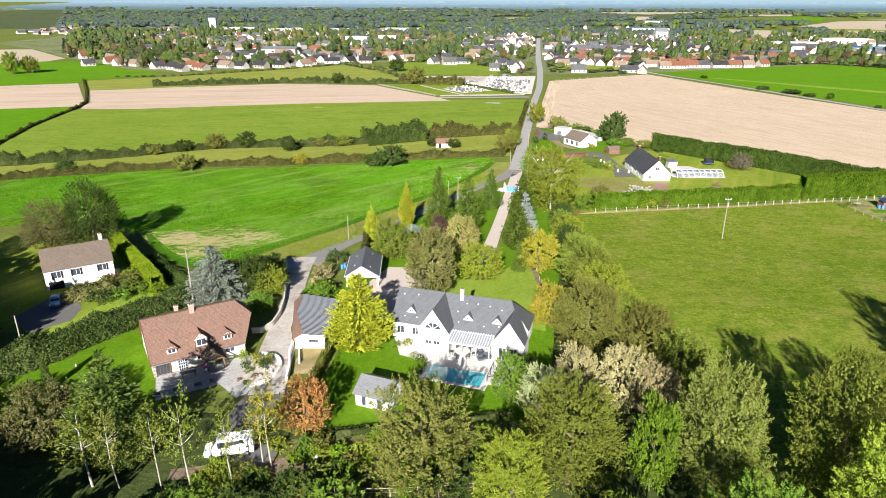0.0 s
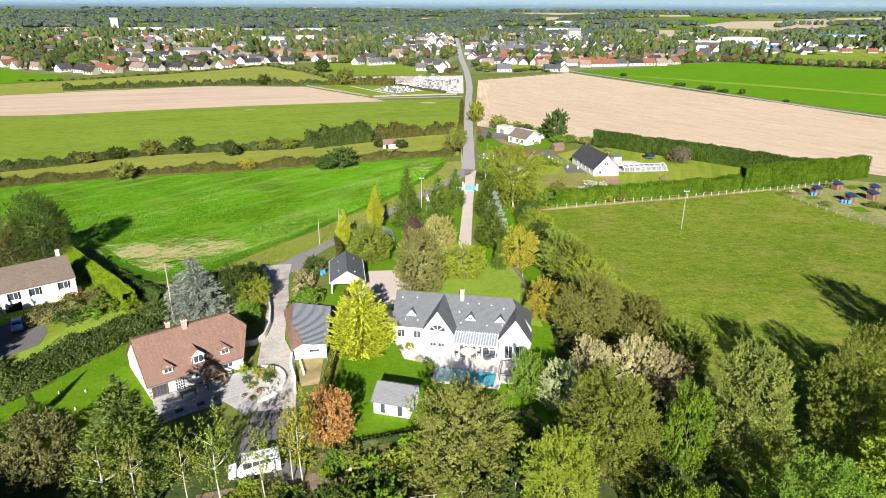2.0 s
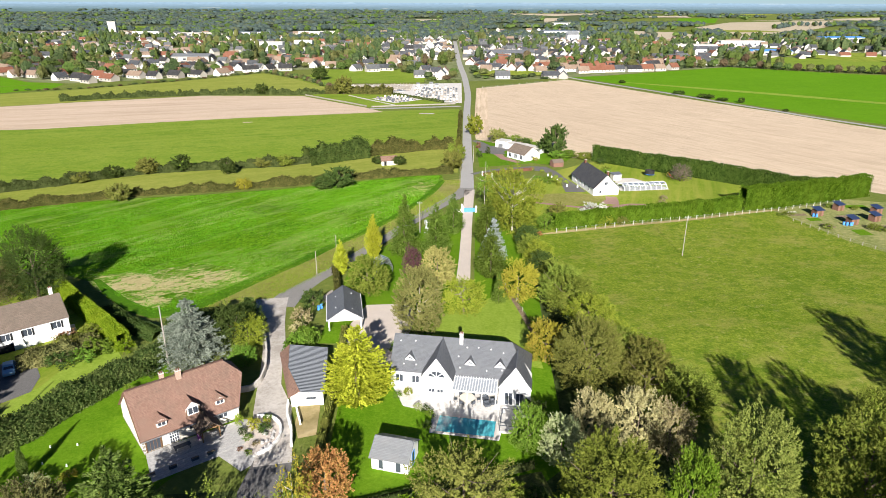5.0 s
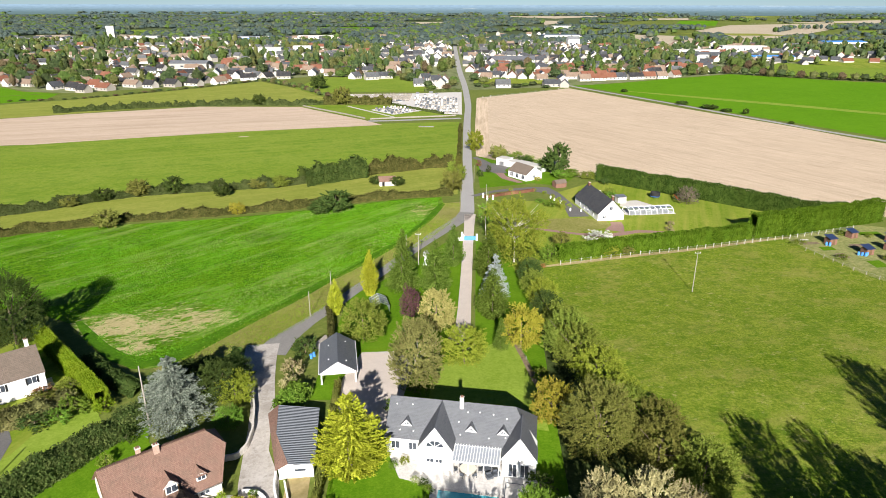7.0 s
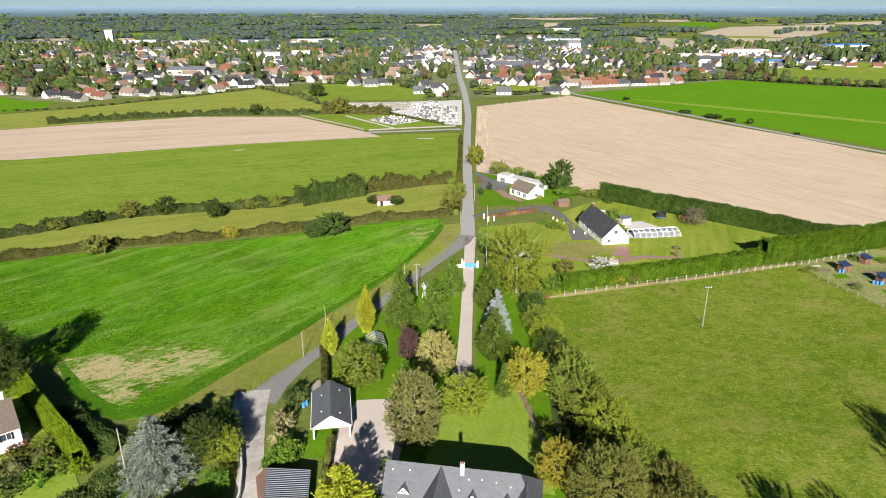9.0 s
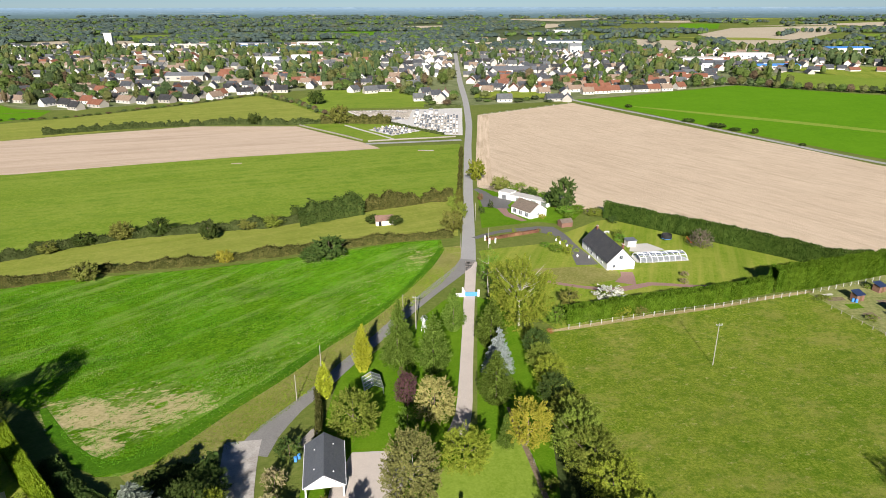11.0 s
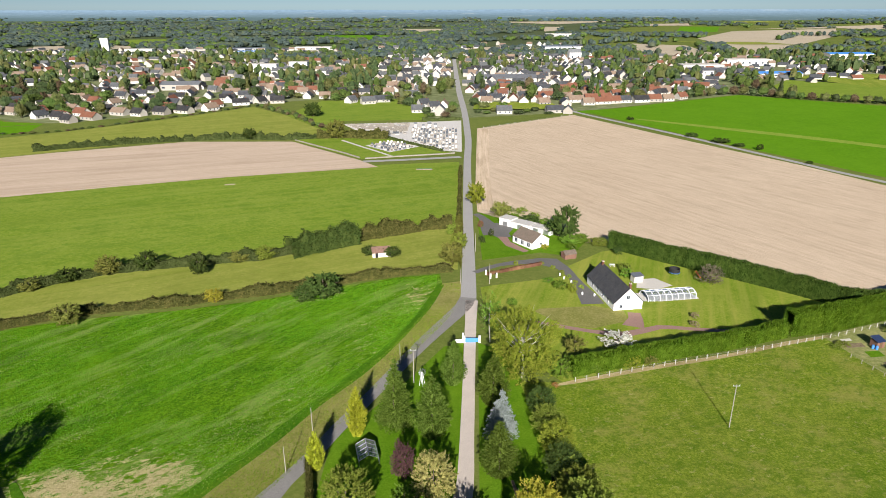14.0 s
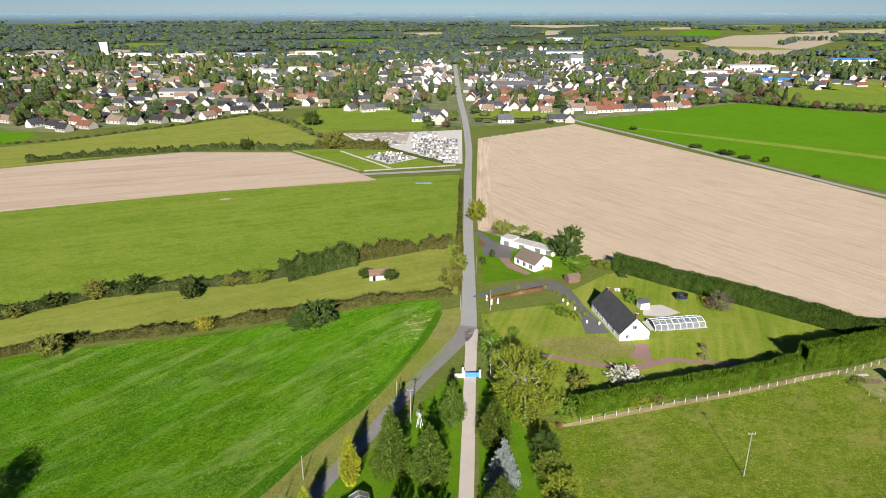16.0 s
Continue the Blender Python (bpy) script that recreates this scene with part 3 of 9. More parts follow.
sheet("allotment_ground", [(101, 186), (104, 188), (130, 200), (160, 190), (150, 130), (118, 140), (108, 158)], "allotment", 0.07, "patchy allotment garden ground with beds and grass", "ground")

# gardens
sheet("lawn_white_house", [(-22, 96), (-22, 140), (-10, 160), (0, 180), (5, 182), (4, 122), (7, 122), (9, 182), (16, 178), (19, 160), (20.4, 140), (20.6, 120), (19.4, 100), (18, 64), (9, 55), (-14, 55), (-16, 96)], "lawn", 0.045, "mown garden lawn round the white house", "lawn")
sheet("lawn_behind", [(-2, 93), (-1, 108), (6, 113), (12, 119), (14.5, 121), (15.8, 110), (17, 98), (17.6, 88), (10, 90)], "lawn_light", 0.06, "sunlit pale green lawn behind the house", "lawn")
sheet("lawn_brown_house", [(-62, 64), (-57, 73), (-51, 85), (-47, 91), (-44, 84), (-36, 82), (-28, 72), (-36, 56), (-62, 50), (-85, 45), (-85, 60)], "lawn", 0.05, "mown lawn beside the brown house", "lawn")
sheet("lawn_left_house", [(-84, 124), (-71, 110), (-56, 93), (-60, 82.5), (-68, 74.5), (-100, 70), (-110, 120)], "lawn_dry", 0.045, "garden lawn round the bungalow", "lawn")
sheet("lawn_pool_house", [(16, 221), (38, 228), (40, 236), (56, 252), (63, 255), (97, 233), (127, 204), (92, 189), (74, 180), (50, 171), (28, 163), (18, 178), (12, 190), (11, 219)], "lawn_dry", 0.05, "garden lawn with dry patches round a white house", "lawn")
sheet("lawn_roadside_house", [(12.6, 243), (12.6, 300), (20, 300), (38, 282), (52, 262), (44, 247), (34, 251)], "lawn", 0.05, "front lawn of the roadside bungalow", "lawn")
sheet("wood_floor", [(-90, 58), (-60, 53), (-45, 58), (-36, 57), (-25, 58), (-14, 55), (9, 56), (17, 64), (17, 100), (20, 135), (24, 110), (34, 96), (44, 78), (62, 76), (100, 60), (120, 0), (60, -40), (-60, -40), (-110, 0)], "tree_floor", 0.03, "dark green floor under the trees", "ground")

sheet("bank_grass", [(-16, 53.6), (-9, 55), (-2, 57.2), (5, 59.6), (14, 62.4), (16, 54), (9, 48), (-2, 45.2), (-10, 44), (-22, 45), (-20, 50)], "bramble_floor", 0.055, "rough grassy bank below the lawn", "bank")

# roads and drives
ribbon("road", [(6.9, 209, 5), (7.4, 222, 4.7), (8.6, 289, 4.2), (10.5, 393, 4.2), (12.5, 460, 4.5), (12.9, 505, 4.8), (12.2, 609, 5.2), (8.5, 776, 6), (5.6, 1061, 6), (4.1, 1230, 6)], 5, "asphalt", 0.07, "worn grey asphalt country road", "road")
ribbon("lane", [(7, 211, 5), (5.6, 205.4, 5), (2.2, 197.8, 4.8), (-2.6, 188, 4.4), (-8.2, 175.6, 3.7), (-15.7, 157.7, 3.2), (-21.2, 145, 3.2), (-24.5, 136, 3.2), (-28.5, 127, 3.4), (-32, 118, 5.5), (-33, 112, 6.5)], 3.4, "lane_asphalt", 0.08, "narrow dark asphalt lane", "road")
ribbon("lane_drive", [(-35.4, 116, 6.5), (-33.8, 108, 6), (-31.2, 100, 4.6), (-29.4, 94.4, 3.9), (-28.2, 88, 3.5), (-27, 82, 3.7), (-24.8, 75.5, 5.6), (-22.6, 68, 5), (-21.5, 63, 5)], 5, "concrete_drive", 0.085, "pale worn concrete driveway with patches", "driveway")
ribbon("lane_lower", [(-21.5, 65, 5.4), (-21.8, 58, 5.6), (-21, 52, 5), (-16, 49, 5)], 5, "asphalt_dark", 0.08, "dark asphalt parking area under birches", "driveway")
ribbon("main_drive", [(8, 209, 3.8), (7.4, 196, 3.2), (6.6, 177, 3), (6, 161, 2.9), (5.2, 141, 2.9), (4.5, 126, 3.2), (3, 118, 4)], 3, "gravel", 0.08, "pale pinkish gravel drive", "driveway")
sheet("courtyard", [(-15.3, 113), (-9.3, 113.6), (-6.5, 112), (-5, 106), (-6, 98), (-7, 88), (-17, 88), (-17.4, 103)], "gravel", 0.075, "pale gravel courtyard by the carport", "courtyard")
ribbon("road_right", [(16, 840, 4), (39, 795, 4), (61, 751, 4), (80, 700, 4), (96, 648, 4), (112, 594, 4.5), (162, 494, 4.5), (200, 408, 4.5), (223, 357, 4.5), (320, 180, 4.5)], 4.5, "asphalt", 0.09, "grey side road between the fields", "road")
ribbon("pool_house_drive", [(9.6, 231.5, 2.4), (18, 238.4, 2.6), (28, 241.5, 4), (36, 241.4, 8.5), (39.5, 236, 4.6), (41.5, 228, 3.2), (42.5, 221, 4), (43.5, 213, 6), (44, 206.8, 7)], 4, "asphalt_dark", 0.09, "dark tarmac drive to the white house", "driveway")
ribbon("pink_path", [(24, 195, 1.6), (30, 193, 2), (39, 189.4, 2), (49, 187.5, 3), (59, 191.8, 2.4), (68, 190.7, 2), (88, 188.5, 2)], 2, "pink_path", 0.09, "reddish gravel garden path", "path")
ribbon("pink_drive", [(52, 192, 6), (54, 197, 4), (54.5, 201, 3.6)], 4, "pink_path", 0.095, "reddish paved apron before the garage", "path")
ribbon("bungalow_drive", [(12, 299, 3), (14.5, 294, 3.4), (18, 281, 6), (20, 274, 8), (22.5, 267.5, 5)], 3, "asphalt_dark", 0.085, "tarmac drive of the roadside bungalow", "driveway")
ribbon("ditch_strip", [(13.2, 128, 0.6), (14.2, 121, 0.9), (15.8, 112, 1.0), (16.9, 104, 1.0), (17.6, 99, 0.8)], 1, "earth", 0.08, "bare trodden strip along the ditch", "path")
sheet("car_park", [(-74, 88.4), (-70.2, 90.3), (-65.2, 84), (-64, 79.5), (-68, 74.5), (-75, 79)], "asphalt_dark", 0.08, "dark tarmac forecourt of the bungalow", "driveway")
sheet("lawn_strip", [(-61.3, 95.5), (-56.5, 92.5), (-53, 88), (-57, 79), (-62, 71), (-64.5, 73), (-65.6, 77), (-63.4, 81), (-63, 85), (-61, 89)], "lawn_light", 0.07, "mown grass strip between hedge and shrub bed", "lawn")
sheet("bungalow_court", [(14.1, 270), (23.7, 271.3), (27, 279.5), (20.6, 286), (15.6, 285.5), (13.4, 279.5)], "asphalt_dark", 0.1, "tarmac court before the garages", "driveway")
sheet("bungalow_patio", [(19.6, 268.5), (23.4, 268), (24, 262.5), (30, 252.5), (28, 251), (22, 258)], "pink_path", 0.095, "pinkish paved patio before the bungalow", "patio")
sheet("dry_grass", [(25.9, 201.7), (32.4, 193.2), (40.9, 190.9), (51.8, 195.6), (51.9, 202.1), (43.9, 205.4), (27.7, 203.4)], "verge", 0.075, "dry yellowed grass before the white house", "lawn")

# ---- plants ----
RNG = np.random.default_rng(7)


def unit(n, rng=RNG):
    v = rng.normal(size=(n, 3))
    return v / np.linalg.norm(v, axis=1, keepdims=True)


def norm(v):
    return v / np.maximum(np.linalg.norm(v, axis=-1, keepdims=True), 1e-9)


def leaf_mesh(name, C, U, V, extra=None):
    """One mesh of pointed leaf tufts: centres, half lengths and half widths. extra: (verts, quads) of a dense inside."""
    n = len(C)
    P = np.stack([C - U, C + V * 1.0 - U * 0.15, C + U, C - V * 1.0 - U * 0.15], axis=1).reshape(-1, 3)
    F = np.arange(4 * n).reshape(-1, 4)
    if extra is not None:
        ev, ef = extra
        F = np.concatenate([F, np.asarray(ef) + len(P)])
        P = np.concatenate([P, ev])
    me = bpy.data.meshes.new(name)
    me.vertices.add(len(P))
    me.vertices.foreach_set("co", np.ascontiguousarray(P, dtype=np.float32).ravel())
    me.loops.add(len(F) * 4)
    me.loops.foreach_set("vertex_index", F.astype(np.int32).ravel())
    me.polygons.add(len(F))
    me.polygons.foreach_set("loop_start", np.arange(0, 4 * len(F), 4, dtype=np.int32))
    me.update(calc_edges=True)
    return me


def tangents(N, spin=None):
    a = norm(np.cross(N, unit(len(N))))
    return a, np.cross(N, a)


def broad_crown(h, r, n, leaf, low=0.22, lumps=34, lump=(0.24, 0.4), loose=0.12, wild=0.65):
    """Rounded crown of leafy clumps with gaps between them."""
    zc, az = h * (1 + low) / 2, h * (1 - low) / 2
    d = unit(lumps)
    d[:, :2] *= 1 + 0.5 * np.maximum(-d[:, 2:3], 0)
    rad = RNG.uniform(0.5, 0.88, (lumps, 1))
    lc = d * rad * np.array([r, r, az]) + np.array([0, 0, zc])
    lr = RNG.uniform(*lump, lumps) * r
    k = RNG.choice(lumps, n, p=lr ** 2 / np.sum(lr ** 2))
    dd = norm(unit(n) + 0.55 * norm(lc[k] - np.array([0, 0, zc * 0.8])))
    C = lc[k] + dd * (lr[k] * RNG.uniform(0.72, 1.06 + loose, n))[:, None] * np.array([1, 1, 0.86])
    N = norm(0.75 * dd + wild * unit(n) + np.array([0, -0.45, 0.4]))
    a, b = tangents(N)
    s = leaf * RNG.uniform(0.6, 1.35, (n, 1))
    return C, a * s, b * s * 0.62


def cored(crown, h, r, rings, sides, low=0.0, fill=0.86):
    """Adds a dense lumpy inside of separate leafy facets to a crown."""
    C, U, V = crown
    zc, az = h * (1 + low) / 2, h * (1 - low) / 2
    seed = RNG.uniform(0, 50)

    def at(i, j):
        a, b = math.pi * i / rings, 2 * math.pi * j / sides
        d = Vector((math.sin(a) * math.cos(b), math.sin(a) * math.sin(b), math.cos(a)))
        k = fill * (1 + 0.55 * noise.noise(d * 1.8 + Vector((seed, 0, 0))) + 0.1 * noise.noise(d * 5 + Vector((seed, 3, 0))))
        return (d.x * r * k, d.y * r * k, zc + d.z * az * k)

    ev = []
    for i in range(rings):
        for j in range(sides):
            ev += [at(i + 1, j), at(i + 1, j + 1), at(i, j + 1), at(i, j)]
    return C, U, V, (np.array(ev), np.arange(len(ev)).reshape(-1, 4))


def spray_crown(h, r, branches, per, leaf, low=0.03, length=(0.3, 0.5), spread=0.24, lift=0.45, hollows=0.35, inner=5):
    """Rounded crown of leafy branch ends that point out and up, uneven in outline and with hollows between them."""
    d = unit(branches)
    d[:, :2] *= 1 + 0.35 * np.maximum(-d[:, 2:3], 0)
    zc, az = h * (1 + low) / 2, h * (1 - low) / 2
    bulge = np.array([noise.noise(Vector((a[0] * 1.7 + r, a[1] * 1.7, a[2] * 1.7 + h))) for a in d])
    reach = (0.93 + hollows * bulge + RNG.normal(0, 0.05, branches))[:, None]
    tip = d * reach * np.array([r, r, az]) + np.array([0, 0, zc])
    ax = norm(d * np.array([1, 1, 0.6]) + np.array([0, 0, lift]) + 0.35 * unit(branches))
    ln = r * RNG.uniform(*length, branches)
    k = np.repeat(np.arange(branches), per)
    f = RNG.uniform(0, 1, len(k)) ** 0.75
    off = unit(len(k)) * ((1.05 - f) * spread * ln[k] + 0.06)[:, None]
    C = tip[k] - ax[k] * ((1 - f) * ln[k])[:, None] + off
    C[:, 2] = np.maximum(C[:, 2], 0.15)
    U = norm(ax[k] * 0.9 + norm(off) * 0.7 + 0.45 * unit(len(k)))
    N = norm(d[k] * 0.6 + norm(off) * 0.4 + np.array([0, -0.55, 0.45]) + 0.6 * unit(len(k)))
    V = norm(np.cross(U, N))
    s = leaf * RNG.uniform(0.65, 1.35, (len(k), 1))
    # leaves further in, which close the crown
    i = np.repeat(np.arange(branches), inner)
    Ci = (tip[i] - np.array([0, 0, zc])) * RNG.uniform(0.6, 0.8, (len(i), 1)) + np.array([0, 0, zc]) + 0.04 * r * unit(len(i))
    Ni = norm(d[i] + 0.5 * unit(len(i)) + np.array([0, -0.3, 0.3]))
    a, b = tangents(Ni)
    si = leaf * RNG.uniform(1.3, 2.1, (len(i), 1))
    return np.concatenate([C, Ci]), np.concatenate([U * s, a * si]), np.concatenate([V * s * 0.5, b * si * 0.6])


def conifer_crown(h, r, branches, per, leaf, rise=-0.18, power=0.9, low=0.06, belly=0.0, tipup=0.0, fan=0.62):
    """Whorls of boughs, each a fan of needle sprays."""
    tt = low + (1 - low) * (1 - np.sqrt(RNG.uniform(0.0004, 1, branches)))
    env = r * np.maximum((1 - tt), 0.01) ** power
    if belly:
        env *= np.clip((tt + belly) / (0.22 + belly), 0.35, 1)
    ln = env * RNG.uniform(0.78, 1.12, branches)
    an = RNG.uniform(0, 2 * np.pi, branches)
    k = np.repeat(np.arange(branches), per)
    f = 1 - 0.85 * RNG.uniform(0, 1, len(k)) ** 1.5
    out = np.stack([np.cos(an[k]), np.sin(an[k]), np.zeros(len(k))], 1)
    side = np.stack([-np.sin(an[k]), np.cos(an[k]), np.zeros(len(k))], 1)
    wid = (1.08 - f) * ln[k] * fan + 0.05
    sp = RNG.uniform(-1, 1, len(k))
    C = out * (f * ln[k])[:, None] + side * (sp * wid)[:, None]
    C[:, 2] = tt[k] * h + rise * f * ln[k] + tipup * f * f * ln[k] + RNG.normal(0, 0.1, len(k))
    U = norm(out + side * (sp * 0.8)[:, None] + np.array([0, 0, 1]) * (rise + 2 * tipup * f)[:, None] + 0.25 * unit(len(k)))
    Vv = norm(np.cross(U, norm(0.9 * out + np.array([0, 0, 0.6]) + 0.7 * unit(len(k)))))
    s = leaf * RNG.uniform(0.7, 1.3, (len(k), 1))
    # darker needles further in, which close the crown
    i = np.repeat(np.arange(branches), 7)
    oi = np.stack([np.cos(an[i] + 0.5), np.sin(an[i] + 0.5), np.zeros(len(i))], 1)
    Ci = oi * (ln[i] * RNG.uniform(0.45, 0.72, len(i)))[:, None]
    Ci[:, 2] = tt[i] * h * 0.97 + RNG.normal(0, 0.15, len(i))
    a, b = tangents(norm(oi + np.array([0, 0, 0.5]) + 0.5 * unit(len(i))))
    si = leaf * RNG.uniform(0.9, 1.4, (len(i), 1))
    return np.concatenate([C, Ci]), np.concatenate([U * s, a * si]), np.concatenate([Vv * s * 0.36, b * si * 0.6])


def cone(bmv, bmf, a, b, ra, rb, seg=7):
    """A tapered limb between two points, added to lists of vertices and faces."""
    a, b = Vector(a), Vector(b)
    q = (b - a).to_track_quat("Z", "Y")
    k = len(bmv)
    for p, rr in ((a, ra), (b, rb)):
        for i in range(seg):
            w = 2 * math.pi * i / seg
            bmv.append(tuple(p + q @ Vector((rr * math.cos(w), rr * math.sin(w), 0))))
    for i in range(seg):
        j = (i + 1) % seg
        bmf.append((k + i, k + j, k + seg + j, k + seg + i))
    bmf.append(tuple(k + seg + i for i in range(seg)))


def trunk_mesh(h, r, thick, limbs, low=0.25, top=0.75, material="bark"):
    v, f = [], []
    bend = RNG.normal(0, 0.02, 2) * h
    mid = (bend[0], bend[1], h * 0.4)
    cone(v, f, (0, 0, -0.3), mid, thick, thick * 0.72)
    cone(v, f, mid, (bend[0] * 0.5, bend[1], h * top), thick * 0.72, thick * 0.18)
    for i in range(limbs):
        w = 2.4 * i + RNG.uniform(-0.4, 0.4)
        z0 = h * RNG.uniform(low, top * 0.8)
        l = r * RNG.uniform(0.6, 0.85)
        z1 = z0 + l * RNG.uniform(0.5, 1.0)
        p = Vector((bend[0], bend[1], z0))
        e = p + Vector((math.cos(w) * l, math.sin(w) * l, min(z1, h * 0.9) - z0))
        m2 = p.lerp(e, 0.5) + Vector((0, 0, -0.06 * l))
        cone(v, f, p, m2, thick * 0.4, thick * 0.26, 5)
        cone(v, f, m2, e, thick * 0.26, thick * 0.08, 5)
    me = bpy.data.meshes.new("trunk")
    me.from_pydata(v, [], f)
    me.materials.append(MATS[material])
    return me


KINDS = {}


def kind_of_tree(name, h, r, maker, count, thick, limbs, low=0.25, top=0.75, bark="bark"):
    KINDS[name] = (h, r, [(leaf_mesh("crown", *maker()), trunk_mesh(h, r, thick, limbs, low, top, bark)) for _ in range(count)])


kind_of_tree("broad", 14, 6, lambda: spray_crown(14, 6, 800, 33, 0.108, 0.0, (0.16, 0.3), 0.27), 3, 0.32, 6, 0.25, 0.6)
kind_of_tree("round", 9, 4.5, lambda: spray_crown(9, 4.5, 400, 22, 0.12, 0.0, (0.18, 0.34), 0.28, 0.4, 0.3), 3, 0.22, 4, 0.25, 0.6)
kind_of_tree("mid", 8, 4.5, lambda: spray_crown(8, 4.5, 140, 10, 0.34, 0.02, (0.25, 0.4), 0.3, 0.45, 0.35, 4), 3, 0.22, 4)
kind_of_tree("airy", 12, 5, lambda: spray_crown(12, 5, 460, 38, 0.105, 0.06, (0.22, 0.4), 0.24, 0.6, 0.5), 2, 0.16, 14, 0.3, 0.92)
kind_of_tree("oak", 14, 7, lambda: spray_crown(14, 7, 600, 30, 0.15, 0.0, (0.14, 0.26), 0.3, 0.4, 0.5), 1, 0.24, 22, 0.35, 0.72, "birch_bark")
kind_of_tree("bare", 6.5, 4.2, lambda: spray_crown(6.5, 4.2, 190, 6, 0.2, 0.08, (0.3, 0.5), 0.06, 0.7, 0.2, 1), 1, 0.16, 26, 0.1, 0.7)
kind_of_tree("slim", 10, 2.4, lambda: spray_crown(10, 2.4, 92, 16, 0.1, 0.36, (0.35, 0.7), 0.3, 0.6, 0.75, 3), 3, 0.11, 7, 0.42, 0.88, "birch_bark")
kind_of_tree("birch", 14, 4.6, lambda: spray_crown(14, 4.6, 620, 24, 0.13, 0.02, (0.22, 0.36), 0.22, 0.8, 0.15), 1, 0.12, 10, 0.1, 0.7, "birch_bark")
kind_of_tree("bush", 3, 2, lambda: spray_crown(3, 2, 70, 11, 0.125, 0.0, (0.25, 0.5), 0.28, 0.5, 0.35, 3), 3, 0.08, 4, 0.1, 0.7)
kind_of_tree("conifer", 15, 4.6, lambda: conifer_crown(15, 4.6, 520, 42, 0.15, -0.06, 0.84, 0.0, 0.0, 0.12, 0.4), 2, 0.25, 0, top=0.6)
kind_of_tree("spruce", 12, 5, lambda: conifer_crown(12, 5, 380, 80, 0.13, -0.12, 0.8, 0.02, 0.0, 0.12, 0.36), 1, 0.22, 0, top=0.6)
kind_of_tree("cedar", 14, 4.8, lambda: conifer_crown(14, 4.8, 500, 42, 0.15, 0.0, 0.74, 0.0, 0.12, 0.2, 0.4), 2, 0.22, 0, top=0.6)
kind_of_tree("plume", 13, 5.2, lambda: conifer_crown(13, 5.5, 520, 74, 0.13, -0.12, 0.9, 0.0, 0.3, 0.38, 0.07), 1, 0.25, 0, top=0.6)
kind_of_tree("cypress", 11, 2.5, lambda: conifer_crown(11, 2.5, 420, 30, 0.14, 0.3, 0.8, 0.0, 0.2, 0.5, 0.3), 2, 0.14, 0, top=0.6)
kind_of_tree("town", 10, 4.6, lambda: cored(broad_crown(10, 4.6, 460, 0.42, 0.04, 26, (0.26, 0.42), 0.05, 0.6), 10, 4.6, 7, 10, 0.0, 0.74), 4, 0.3, 0, top=0.5)
kind_of_tree("town_tall", 15, 4, lambda: cored(broad_crown(15, 4, 460, 0.42, 0.04, 28, (0.26, 0.42), 0.05, 0.6), 15, 4, 8, 9, 0.0, 0.72), 2, 0.3, 0, top=0.5)
kind_of_tree("far", 11, 7, lambda: cored(broad_crown(11, 7, 20, 1.3, 0.0, 12, (0.3, 0.5), 0.05, 0.6), 11, 7, 3, 7, 0.0, 0.8), 6, 0.3, 0, top=0.5)
kind_of_tree("town_fir", 13, 3.2, lambda: conifer_crown(13, 3.2, 70, 4, 1.3, -0.1, 0.8), 1, 0.25, 0, top=0.7)

TREE_NAMES = {"broad": "broadleaf_tree", "round": "garden_tree", "mid": "broadleaf_tree", "airy": "broadleaf_tree", "bare": "bare_tree", "oak": "oak_tree", "slim": "young_birch", "birch": "birch_tree", "bush": "shrub", "conifer": "conifer_tree", "spruce": "spruce_tree", "cedar": "conifer_tree", "plume": "cypress_tree", "cypress": "cypress_tree", "town": "town_tree", "town_tall": "town_tree", "town_fir": "fir_tree", "far": "far_tree"}
tree_count = 0


def tree(kind, x, y, h, r, material, label, group="", category="tree", z=None, turn=None):
    global tree_count
    h0, r0, meshes = KINDS[kind]
    crown, trunk = meshes[tree_count % len(meshes)]
    tree_count += 1
    root = new(TREE_NAMES[kind])
    root.empty_display_size = 0.5
    root.matrix_basis = Matrix.Translation((x, y, gz(y) if z is None else z)) @ Matrix.Rotation(0.55 * math.sin(tree_count * 2.399) if turn is None else turn, 4, "Z") @ Matrix.Diagonal((r / r0, r / r0, h / h0, 1))
    if not len(crown.materials):
        crown.materials.append(MATS[material])
    c = new("crown", crown)
    c.parent = root
    c.material_slots[0].link = "OBJECT"
    c.material_slots[0].material = MATS[material]
    k = new("trunk", trunk)
    k.parent = root
    return tagged(root, label, category, group)


def along(pts, step):
    """Points every step metres along a line, with its direction there."""
    out = []
    for (x0, y0), (x1, y1) in zip(pts, pts[1:]):
        l = math.hypot(x1 - x0, y1 - y0)
        for i in range(max(1, int(l / step))):
            s = (i + 0.5) / max(1, int(l / step))
            out.append((x0 + (x1 - x0) * s, y0 + (y1 - y0) * s, (x1 - x0) / l, (y1 - y0) / l))
    return np.array(out)


